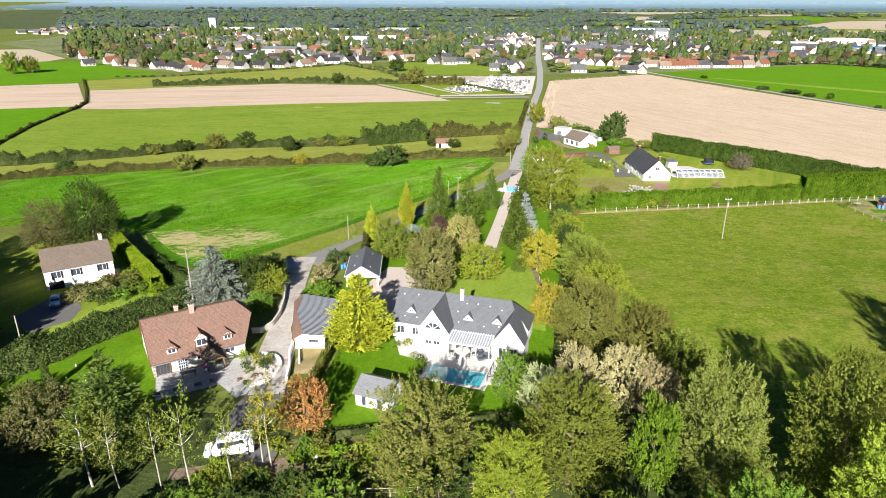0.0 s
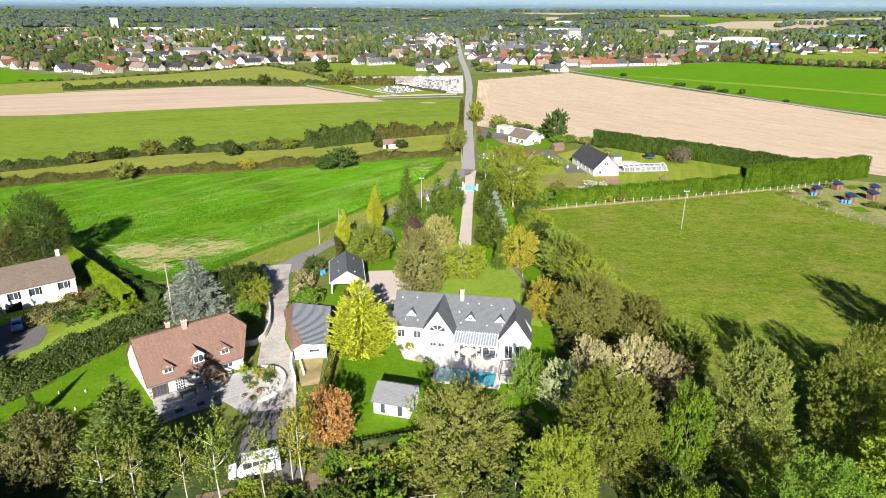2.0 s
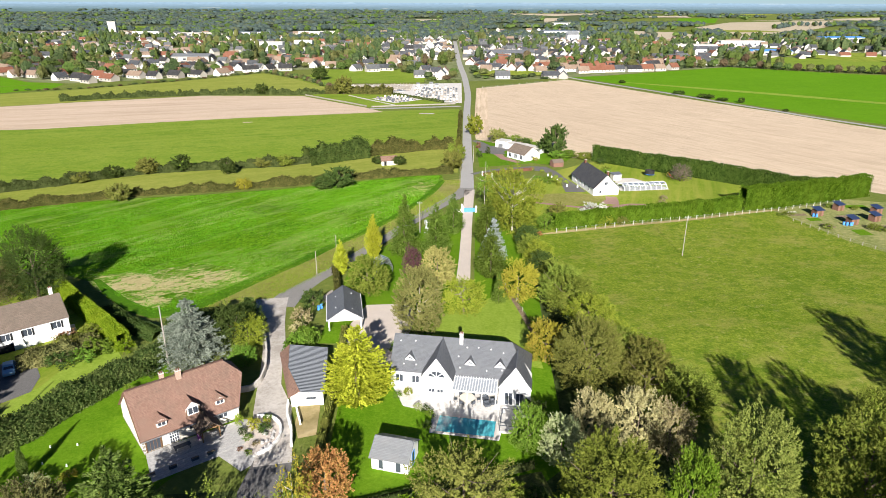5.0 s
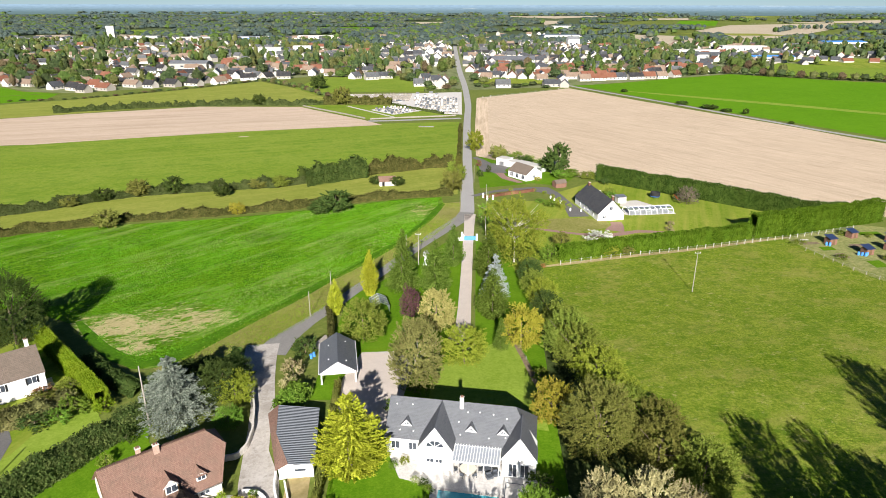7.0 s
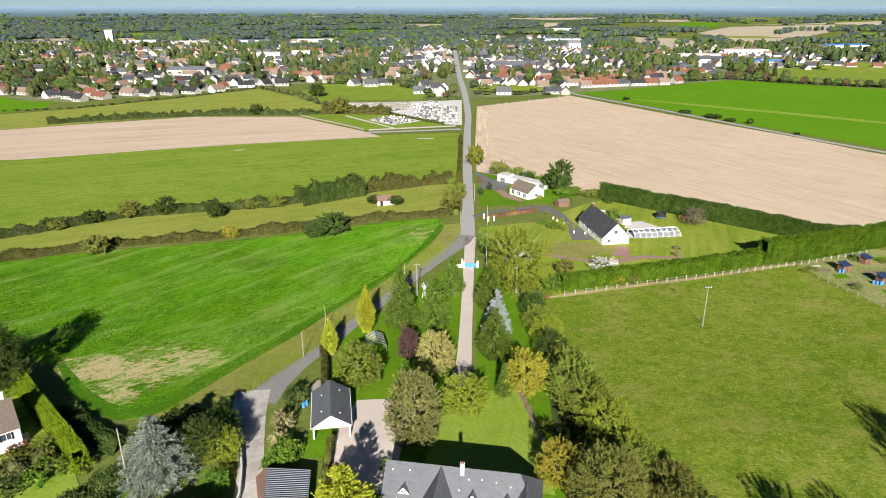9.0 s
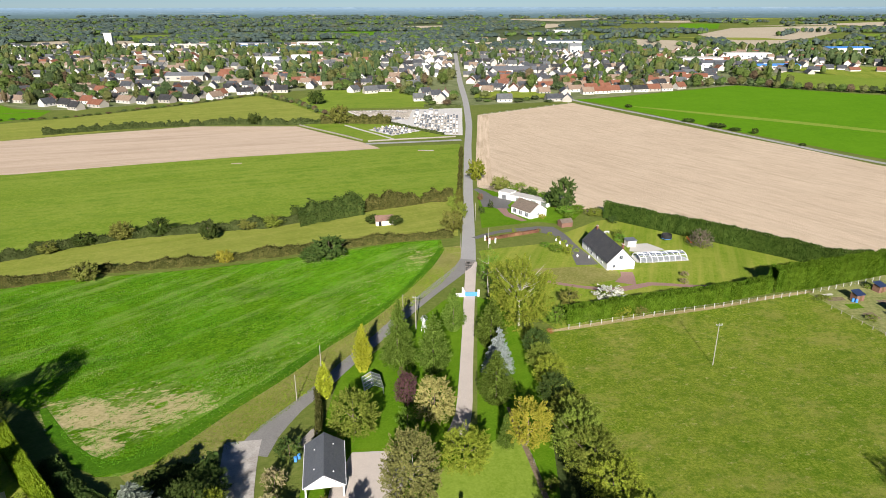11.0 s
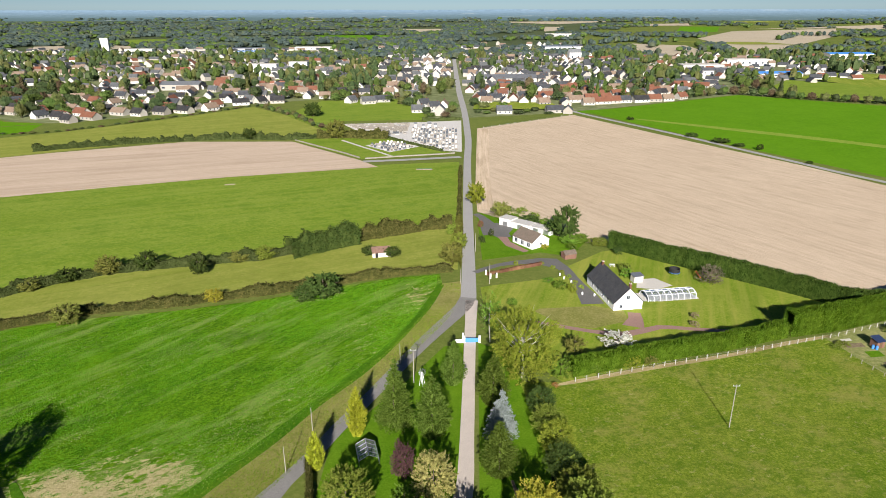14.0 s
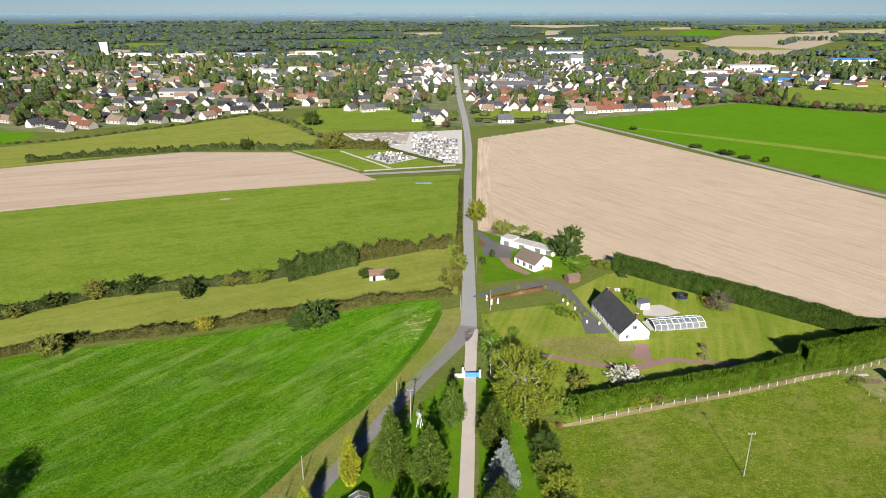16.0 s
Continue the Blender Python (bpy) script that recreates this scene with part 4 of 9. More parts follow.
def hedge(name, pts, width, height, material, label, leaf=0.2, dense=26, clipped=True, uneven=0.12, category="hedge", kind="", core=True, split=0):
    """A hedge along a line: leafy faces and top over a dense inside; clipped ones rise in upright sprays."""
    L = np.sum([math.hypot(b[0] - a[0], b[1] - a[1]) for a, b in zip(pts, pts[1:])])
    A = along(pts, 0.7)
    n = int(L * (2 * height + width) * dense * 0.5)
    k = RNG.integers(0, len(A), n)
    m = len(A)
    wob = np.interp(np.arange(m), np.arange(0, m + 3, 3), RNG.normal(0, 1, len(np.arange(0, m + 3, 3)))) + RNG.normal(0, 0.22, m)
    hh = height * (1 + uneven * wob)
    ww = width * (1 + uneven * 0.6 * np.roll(wob, 5))
    face = RNG.uniform(0, 1, n)
    top = face < width / (2 * height + width)
    sgn = np.where(RNG.uniform(0, 1, n) < 0.5, -1.0, 1.0)
    u = np.where(top, RNG.uniform(-0.5, 0.5, n), sgn * 0.5)
    v = np.where(top, 1.0, RNG.uniform(0.02, 1.0, n))
    if not clipped:
        v = np.where(top, 1 - 0.8 * (2 * u) ** 2 * 0.5, v)
        u = np.where(top, u, u * (1 - 0.35 * v ** 2))
    j = RNG.uniform(-0.5, 0.5, n)
    dx, dy = A[k, 2], A[k, 3]
    off = u * ww[k] + RNG.normal(0, 0.09, n)
    X = A[k, 0] + dx * j + -dy * off
    Y = A[k, 1] + dy * j + dx * off
    Z = np.interp(Y, LEVEL_Y, LEVEL_Z) + v * hh[k] + RNG.normal(0, 0.08, n)
    C = np.stack([X, Y, Z], 1)
    outw = np.stack([-dy * np.sign(u), dx * np.sign(u), np.zeros(n)], 1) * np.where(top, 0.2, 1)[:, None] + np.array([0, 0, 1.0]) * np.where(top, 1, 0.1)[:, None]
    if clipped:
        U = norm(np.array([0, 0, 1.0]) + outw * 0.35 + 0.3 * unit(n))
        Vv = norm(np.cross(U, norm(outw + 0.5 * unit(n))))
    else:
        U, Vv = tangents(norm(outw + 0.8 * unit(n)))
    s = leaf * RNG.uniform(0.65, 1.4, (n, 1))
    base = np.array([pts[0][0], pts[0][1], gz(pts[0][1])])
    per = max(2, int(split / 0.7)) if split else m
    root = None
    if split:
        root = new(name)
        root.location = base
    for i0 in range(0, m, per):
        i1 = min(i0 + per, m)
        ev, ef = [], []
        for i in range(i0, min(i1 + 1, m) if core else i0):
            x, y, ddx, ddy = A[i]
            w, z0 = ww[i] * 0.43, gz(y)
            t = w * (1 if clipped else 0.55)
            for o, z in ((-w, z0), (-t, z0 + hh[i] * 0.9), (t, z0 + hh[i] * 0.9), (w, z0)):
                ev.append((x - ddy * o, y + ddx * o, z))
            if i > i0:
                q = 4 * (i - i0)
                ef += [(q - 4, q - 3, q + 1, q), (q - 3, q - 2, q + 2, q + 1), (q - 2, q - 1, q + 3, q + 2)]
        pick = (k >= i0) & (k < i1)
        shift = base if split else np.zeros(3)
        me = leaf_mesh("shrub" if split else name, C[pick] - shift, (U * s)[pick], (Vv * s * (0.4 if clipped else 0.62))[pick], (np.array(ev) - shift, np.array(ef)) if ef else None)
        me.materials.append(MATS[material])
        if split:
            o = new("hedge_shrub", me)
            o.parent = root
        else:
            root = new(name, me)
    return tagged(root, label, category, kind=kind)


def scatter_stuff(name, mesh_kind, spots, material, label, category):
    """Many far plants joined in one mesh; spots: x, y, height, radius."""
    h0, r0, meshes = KINDS[mesh_kind]
    blocks = []
    for crown, _ in meshes:
        co = np.empty(len(crown.vertices) * 3, dtype=np.float32)
        crown.vertices.foreach_get("co", co)
        blocks.append(co.reshape(-1, 3))
    P = []
    for i, (x, y, h, r) in enumerate(spots):
        b = blocks[i % len(blocks)]
        w = 0.6 * math.sin(i * 2.399)
        c, s = math.cos(w), math.sin(w)
        q = np.empty_like(b)
        q[:, 0] = (b[:, 0] * c - b[:, 1] * s) * r / r0 + x
        q[:, 1] = (b[:, 0] * s + b[:, 1] * c) * r / r0 + y
        q[:, 2] = b[:, 2] * h / h0 + gz(y)
        P.append(q)
    P = np.concatenate(P)
    F = np.arange(len(P)).reshape(-1, 4)
    me = bpy.data.meshes.new(name)
    me.vertices.add(len(P))
    me.vertices.foreach_set("co", P.ravel())
    me.loops.add(len(P))
    me.loops.foreach_set("vertex_index", F.astype(np.int32).ravel())
    me.polygons.add(len(F))
    me.polygons.foreach_set("loop_start", np.arange(0, len(P), 4, dtype=np.int32))
    me.update(calc_edges=True)
    me.materials.append(MATS[material])
    return tagged(new(name, me), label, category, kind="stuff")

# ---- buildings ----
def box_data(x0, x1, y0, y1, z0, z1):
    v = [(x0, y0, z0), (x1, y0, z0), (x1, y1, z0), (x0, y1, z0), (x0, y0, z1), (x1, y0, z1), (x1, y1, z1), (x0, y1, z1)]
    f = [(3, 2, 1, 0), (4, 5, 6, 7), (0, 1, 5, 4), (1, 2, 6, 5), (2, 3, 7, 6), (3, 0, 4, 7)]
    return v, f


def box(name, x0, x1, y0, y1, z0, z1, material, parent=None, label="", bevel=0.0):
    v, f = box_data(x0, x1, y0, y1, z0, z1)
    if not bevel:
        return link_mesh(name, v, f, material, parent, label)
    bm = bmesh.new()
    bv = [bm.verts.new(p) for p in v]
    for q in f:
        bm.faces.new([bv[i] for i in q])
    bmesh.ops.bevel(bm, geom=bm.edges[:], offset=bevel, segments=2, affect="EDGES")
    me = bpy.data.meshes.new(name)
    bm.to_mesh(me)
    bm.free()
    me.materials.append(MATS[material])
    ob = new(name, me)
    ob.parent = parent
    if label:
        tagged(ob, label)
    return ob


def slab(name, corners, thick, material, parent=None, label=""):
    """A sloping roof plane of given thickness with metre UVs; corners run round its upper face, eave first."""
    P = [Vector(c) for c in corners]
    nrm = Vector((0, 0, 0))
    for i in range(1, len(P) - 1):
        nrm += (P[i] - P[0]).cross(P[i + 1] - P[0])
    nrm.normalize()
    if nrm.z < 0:
        P.reverse()
        nrm = -nrm
    k = len(P)
    verts = P + [p - nrm * thick for p in P]
    faces = [tuple(range(k)), tuple(range(2 * k - 1, k - 1, -1))] + [(i, i + k, (i + 1) % k + k, (i + 1) % k) for i in range(k)]
    ob = link_mesh(name, verts, faces, material, parent, label)
    across = Vector((0, 0, 1)).cross(nrm)
    across = across.normalized() if across.length > 1e-4 else Vector((1, 0, 0))
    up = nrm.cross(across)
    uv = ob.data.uv_layers.new(name="UVMap")
    for poly in ob.data.polygons:
        for li in poly.loop_indices:
            co = ob.data.vertices[ob.data.loops[li].vertex_index].co
            uv.data[li].uv = (co.dot(across), co.dot(up))
    return ob


def house_root(name, x, y, rot, label, category="house", group="", lift=0.0):
    root = new(name)
    root.matrix_basis = pose(x, y, gz(y) + lift, 0, 0, rot)
    return tagged(root, label, category, group)


def gable_walls(name, x0, x1, y0, y1, eave, ridge, material, root, axis="x", label=""):
    """Walls with two gables; the ridge runs along the axis."""
    if axis == "x":
        ym = (y0 + y1) / 2
        v = [(x0, y0, -0.6), (x1, y0, -0.6), (x1, y1, -0.6), (x0, y1, -0.6), (x0, y0, eave), (x1, y0, eave), (x1, y1, eave), (x0, y1, eave), (x0, ym, ridge), (x1, ym, ridge)]
        f = [(0, 1, 5, 4), (2, 3, 7, 6), (1, 2, 6, 9, 5), (3, 0, 4, 8, 7), (3, 2, 1, 0), (4, 5, 9, 8), (6, 7, 8, 9)]
    else:
        xm = (x0 + x1) / 2
        v = [(x0, y0, -0.6), (x1, y0, -0.6), (x1, y1, -0.6), (x0, y1, -0.6), (x0, y0, eave), (x1, y0, eave), (x1, y1, eave), (x0, y1, eave), (xm, y0, ridge), (xm, y1, ridge)]
        f = [(0, 1, 5, 8, 4), (2, 3, 7, 9, 6), (1, 2, 6, 5), (3, 0, 4, 7), (3, 2, 1, 0), (5, 6, 9, 8), (7, 4, 8, 9)]
    return link_mesh(name, v, f, material, root, label)


def gable_roof(x0, x1, y0, y1, eave, ridge, material, root, axis="x", over=0.3, verge=0.15, thick=0.14, y_stop=None):
    """Two roof planes; over: eaves overhang, verge: overhang at the gables."""
    out = []
    if axis == "x":
        ym, hd = (y0 + y1) / 2, (y1 - y0) / 2
        k = (ridge - eave) / hd
        for s in (-1, 1):
            e = ym + s * (hd + over)
            out.append(slab("roof", [(x0 - verge, e, eave - k * over + 0.1), (x1 + verge, e, eave - k * over + 0.1), (x1 + verge, ym, ridge + 0.1), (x0 - verge, ym, ridge + 0.1)], thick, material, root))
    else:
        xm, hd = (x0 + x1) / 2, (x1 - x0) / 2
        k = (ridge - eave) / hd
        for s in (-1, 1):
            e = xm + s * (hd + over)
            yb = y1 + verge
            out.append(slab("roof", [(e, y0 - verge, eave - k * over + 0.1), (e, yb, eave - k * over + 0.1), (xm, yb, ridge + 0.1), (xm, y0 - verge, ridge + 0.1)], thick, material, root))
    return out


def opening(root, at, along_x, w, h, z, name="window", frame_mat="white_paint", glass="window_glass", bars=1, out=-1, shutters=None):
    """A framed window or door set in a wall. at: position along the wall and the wall's plane; along_x: the wall runs along x."""
    c, p = at

    def put(nm, a0, a1, d0, d1, z0, z1, mt, parent):
        d0, d1 = sorted((p + out * d0, p + out * d1))
        if along_x:
            return box(nm, a0, a1, d0, d1, z0, z1, mt, parent)
        return box(nm, d0, d1, a0, a1, z0, z1, mt, parent)

    pane = put(name, c - w / 2, c + w / 2, -0.05, 0.02, z, z + h, glass, root)
    fw = 0.09
    for a0, a1, z0, z1 in ((c - w / 2 - fw, c - w / 2, z - fw, z + h + fw), (c + w / 2, c + w / 2 + fw, z - fw, z + h + fw), (c - w / 2, c + w / 2, z + h, z + h + fw), (c - w / 2, c + w / 2, z - fw, z)):
        put("window_frame", a0, a1, -0.03, 0.06, z0, z1, frame_mat, pane)
    for i in range(bars):
        xx = c - w / 2 + w * (i + 1) / (bars + 1)
        put("glazing_bar", xx - 0.035, xx + 0.035, 0.0, 0.045, z, z + h, frame_mat, pane)
    if shutters:
        for s in (-1, 1):
            m = c + s * (w * 0.78 + fw)
            put("shutter", m - w * 0.24, m + w * 0.24, 0.0, 0.06, z - fw, z + h + fw, shutters, root)
    return pane


def chimney(root, x, y, z0, z1, w, d, material, cap="pale_concrete"):
    c = box("chimney", x - w / 2, x + w / 2, y - d / 2, y + d / 2, z0, z1, material, root, bevel=0.02)
    box("chimney_cap", x - w / 2 - 0.06, x + w / 2 + 0.06, y - d / 2 - 0.06, y + d / 2 + 0.06, z1, z1 + 0.1, cap, c)
    for i in (-1, 1):
        v, f = [], []
        cone(v, f, (x + i * w * 0.22, y, z1 + 0.1), (x + i * w * 0.22, y, z1 + 0.4), 0.1, 0.08, 8)
        link_mesh("chimney_pot", v, f, "hut_tile", c)


def gutter(root, x0, x1, y, z, material="white_paint"):
    v, f = [], []
    cone(v, f, (x0, y, z), (x1, y, z), 0.07, 0.07, 8)
    link_mesh("gutter", v, f, material, root)


def tri_dormer(root, x, y, z, w, hgt, roof_mat, slope):
    """Small pointed dormer with a white triangular face; y, z is the foot of its face, slope that of the main roof."""
    back = hgt / slope
    d = link_mesh("dormer", [(x - w / 2, y, z), (x + w / 2, y, z), (x, y, z + hgt), (x, y + back, z + hgt)], [(0, 1, 2), (1, 3, 2), (0, 2, 3)], "white_paint", root)
    o = 0.2
    for s in (-1, 1):
        slab("dormer_roof", [(x + s * (w / 2 + o), y - 0.15, z - o * 0.5), (x, y - 0.15, z + hgt + 0.08), (x, y + back + 0.2, z + hgt + 0.08)], 0.07, roof_mat, d)
    for s in (-1, 1):
        link_mesh("pane", [(x + s * 0.05, y - 0.02, z + 0.12), (x + s * w * 0.26, y - 0.02, z + 0.12), (x + s * 0.05, y - 0.02, z + hgt * 0.6)], [(0, 1, 2) if s > 0 else (0, 2, 1)], "window_glass", d)
    box("sill", x - w / 2 - 0.1, x + w / 2 + 0.1, y - 0.12, y + 0.05, z - 0.08, z, "white_paint", d)


def white_house():
    r = house_root("white_house", 3.6, 85.2, -8.4, "large white rendered house with dark slate roofs and gables")
    gable_walls("wall", -10.6, 8.0, -4.2, 4.2, 3.0, 7.1, "white_wall", r)
    box("wall", 8.0, 11.2, -4.2, 4.2, -0.5, 2.95, "white_wall", r)
    k = 4.1 / 4.2
    slab("roof", [(-10.8, -4.5, 2.85), (11.45, -4.5, 2.85), (8.2, 0, 7.25), (-10.8, 0, 7.25)], 0.14, "slate", r)
    slab("roof", [(-10.8, 4.5, 2.85), (11.45, 4.5, 2.85), (8.2, 0, 7.25), (-10.8, 0, 7.25)], 0.14, "slate", r)
    slab("hip_roof", [(11.45, -4.5, 2.85), (11.45, 4.5, 2.85), (8.2, 0, 7.25)], 0.14, "slate", r)
    for cx, hw, y0, eave, peak, yb in ((-2.8, 2.5, -6.9, 3.5, 7.1, 0.0), (9.2, 2.4, -6.7, 3.1, 6.55, -1.0)):
        gable_walls("wing_wall", cx - hw, cx + hw, y0, -2.0, eave, peak, "white_wall", r, "y")
        kk = (peak - eave) / hw
        for s in (-1, 1):
            slab("wing_roof", [(cx + s * (hw + 0.12), y0 - 0.12, eave - 0.1), (cx + s * (hw + 0.12), -3.6, eave - 0.1), (cx, yb, peak + 0.12), (cx, y0 - 0.12, peak + 0.12)], 0.12, "slate", r)
            v, f = [], []
            cone(v, f, (cx + s * (hw + 0.14), y0 - 0.16, eave - 0.12), (cx, y0 - 0.16, peak + 0.1), 0.06, 0.06, 5)
            link_mesh("verge_board", v, f, "white_paint", r)
    # half-round window and lower windows of the tall gable
    v = [(-2.8, -6.93, 3.95)] + [(-2.8 + 1.25 * math.cos(a), -6.93, 3.95 + 1.0 * math.sin(a)) for a in [math.pi * i / 16 for i in range(17)]]
    fan = link_mesh("fan_window", v, [(0, i + 1, i + 2) for i in range(16)], "window_glass", r)
    for a in [math.pi * i / 4 for i in range(5)]:
        v, f = [], []
        cone(v, f, (-2.8, -6.95, 3.95), (-2.8 + 1.25 * math.cos(a), -6.95, 3.95 + 1.0 * math.sin(a)), 0.06, 0.06, 4)
        link_mesh("glazing_bar", v, f, "white_paint", fan)
    opening(r, (-3.5, -6.9), True, 0.9, 0.55, 1.3)
    opening(r, (-2.2, -6.9), True, 0.9, 0.55, 1.3)
    opening(r, (-9.2, -4.2), True, 1.1, 1.2, 1.0)
    opening(r, (-6.6, -4.2), True, 1.1, 1.2, 1.0)
    opening(r, (8.3, -6.7), True, 1.1, 2.1, 0.15, "french_window", bars=1)
    opening(r, (10, -6.7), True, 1.1, 2.1, 0.15, "french_window", bars=1)
    for x in (1.2, 3.2, 5.2):
        opening(r, (x, -4.2), True, 1.5, 2.1, 0.1, "french_window", bars=1)
    opening(r, (0.0, 11.2), False, 1.1, 1.1, 1.2, out=1)
    for x in (-7.7, 1.9, 6.6):
        tri_dormer(r, x, -3.0, 4.35, 1.6, 1.0, "slate", k)
    chimney(r, 0.2, -0.5, 5.8, 8.3, 0.55, 0.55, "white_wall")
    gutter(r, -10.8, -5.5, -4.55, 2.86)
    gutter(r, -0.3, 6.5, -4.55, 2.86)
    for i, (x, y) in enumerate([(-9.6, -0.9), (-7.2, -0.8), (-8.6, -3.6), (-6.6, -3.6), (0.0, -2.2), (1.2, -1.1), (3.0, -1.0), (5.0, -1.1), (7.0, -1.4), (0.4, -3.5), (4.6, -3.6), (7.0, -3.4)]):
        z = 7.25 + (y) * k * 0.985
        box("roof_hook", x - 0.09, x + 0.09, y - 0.07, y + 0.07, z - 0.02, z + 0.12, "white_paint", r)
    # glazed verandah roof between the two gables
    ver = slab("verandah_roof", [(-0.25, -7.5, 2.4), (6.5, -7.5, 2.4), (6.5, -4.3, 2.95), (-0.25, -4.3, 2.95)], 0.05, "lit_glass", r, "white ribbed translucent verandah roof")
    for i in range(17):
        x = -0.2 + i * 6.65 / 16
        v, f = [], []
        cone(v, f, (x, -7.55, 2.45), (x, -4.35, 3.0), 0.06, 0.06, 4)
        link_mesh("rafter", v, f, "white_paint", ver)
    box("beam", -0.25, 6.5, -7.6, -7.45, 2.2, 2.42, "white_paint", ver)
    for x in (-0.1, 2.1, 4.3, 6.4):
        box("post", x - 0.07, x + 0.07, -7.58, -7.46, 0, 2.2, "white_paint", ver)
    return r


def gable_dormer(r, x, y, z, w, wall_h, k, big=False):
    """Roofed dormer with a window; y, z: foot of its face on the main slope."""
    top = z + wall_h
    rise = w * 0.5 if big else w * 0.42
    back = (wall_h + rise) / k
    d = link_mesh("dormer", [(x - w / 2, y, z), (x + w / 2, y, z), (x + w / 2, y, top), (x, y, top + (rise if big else rise * 0.15)), (x - w / 2, y, top), (x - w / 2, y + wall_h / k, top), (x + w / 2, y + wall_h / k, top)], [(0, 1, 2, 3, 4), (1, 6, 2), (0, 4, 5), (2, 6, 3), (3, 5, 4), (3, 6, 5)], "cream_wall", r)
    o = 0.22
    for s in (-1, 1):
        ridge_y = y - 0.25 if big else y + 0.7
        slab("dormer_roof", [(x + s * (w / 2 + o), y - 0.25, top - o * 0.7), (x + s * (w / 2 + o), y + (wall_h - o * 0.7) / k, top - o * 0.7), (x, y + back, top + rise), (x, ridge_y, top + rise)], 0.1, "brown_tile", d)
    if not big:
        slab("dormer_roof", [(x - w / 2 - o, y - 0.27, top - o * 0.7), (x + w / 2 + o, y - 0.27, top - o * 0.7), (x, y + 0.7, top + rise)], 0.1, "brown_tile", d)
    else:
        for s in (-1, 1):
            v, f = [], []
            cone(v, f, (x + s * (w / 2 + 0.1), y - 0.2, top - 0.1), (x, y - 0.2, top + rise - 0.05), 0.07, 0.07, 4)
            link_mesh("bargeboard", v, f, "white_paint", d)
        for s in (-1, 1):
            box("timber", x + s * w / 2 - 0.06, x + s * w / 2 + 0.06, y - 0.05, y + 0.05, z, top, "dark_wood", d)
    opening(r, (x - 0.0, y), True, w * 0.72, wall_h * 0.78, z + wall_h * 0.14, "dormer_window", bars=1)


def brown_house():
    r = house_root("brown_tile_house", -37.74, 73.32, 39.5, "cream house with brown tile roof and three dormers")
    L, D = 13.4, 10.9
    eave, ridge = 2.5, 7.2
    h, d = L / 2, D / 2
    k = (ridge - eave + 0.1) / d
    e, ze = d + 0.35, 2.2
    # two slopes, a plain gable at one end and a clipped gable at the other
    hip_z, hip_v = 5.3, 2.15
    for s in (-1, 1):
        slab("roof", [(-h - 0.25, s * e, ze), (h + 0.05, s * e, ze), (h + 2.3, s * hip_v, hip_z), (h + 0.3, 0, ridge), (-h - 0.25, 0, ridge)], 0.16, "brown_tile", r)
    slab("roof_hip", [(h + 2.35, -hip_v, hip_z - 0.02), (h + 2.35, hip_v, hip_z - 0.02), (h + 0.3, 0, ridge)], 0.13, "brown_tile", r)
    v, f = [], []
    for x, top in ((-h, None), (h, None)):
        v += [(x, -d, -0.6), (x, d, -0.6), (x, d, eave - 0.1), (x, 0, ridge - 0.2), (x, -d, eave - 0.1)]
    f = [(0, 1, 2, 3, 4), (9, 8, 7, 6, 5), (0, 4, 9, 5), (1, 6, 7, 2), (2, 7, 8, 3), (3, 8, 9, 4)]
    link_mesh("wall", v, f, "cream_wall", r)
    box("plinth", -h - 0.04, h + 0.04, -d - 0.05, d + 0.05, -0.6, 0.22, "chip_stone", r)
    for s in (-1, 1):
        v, f = [], []
        cone(v, f, (-h - 0.28, s * e, ze - 0.08), (-h - 0.28, 0, ridge - 0.06), 0.09, 0.09, 4)
        link_mesh("bargeboard", v, f, "dark_wood", r)
    gable_dormer(r, -3.8, -4.9, 2.95, 1.35, 1.0, k)
    gable_dormer(r, 0.5, -4.85, 3.0, 1.75, 1.3, k, True)
    gable_dormer(r, 4.4, -4.8, 3.05, 1.3, 1.0, k)
    f = -d
    door = opening(r, (-5.35, f), True, 1.75, 1.75, 0.1, "glazed_door", "dark_wood", bars=3)
    for sx in (-6.4, -4.4):
        box("door_post", sx, sx + 0.14, f - 0.1, f - 0.02, 0, 2.1, "dark_wood", door)
    fw = opening(r, (-2.6, f), True, 1.2, 1.85, 0.05, "french_window", bars=3)
    for zz in (0.5, 0.95, 1.4):
        box("glazing_bar", -3.2, -2.0, f - 0.05, f - 0.01, zz, zz + 0.05, "white_paint", fw)
    opening(r, (4.4, f), True, 1.2, 0.6, 1.2, bars=1)
    opening(r, (-0.15, f), True, 0.5, 0.5, 1.3, bars=0)
    for x0, x1, z in ((-3.5, -1.6, 2.05), (3.4, 5.4, 2.0), (-0.6, 0.3, 1.95)):
        box("lintel", x0, x1, f - 0.06, f + 0.02, z, z + 0.17, "dark_wood", r)
    for zz in (0.35, 0.95, 1.55):
        box("corner_stone", -h - 0.05, -h + 0.25, f - 0.05, f + 0.2, zz, zz + 0.35, "chip_stone", r)
    chimney(r, 0.4, -0.35, 6.3, 8.0, 0.75, 0.5, "chimney_brick")
    chimney(r, -1.7, 0.3, 6.3, 8.0, 0.6, 0.5, "chimney_brick")
    gutter(r, -h - 0.25, h + 0.05, f - 0.42, 2.1, "metal_grey")
    for i in range(48):
        x = -h + i * (L + 0.2) / 47
        box("ridge_tile", x - 0.12, x + 0.12, -0.15, 0.15, ridge - 0.06, ridge + 0.12 + 0.02 * (i % 3), "brown_tile", r)
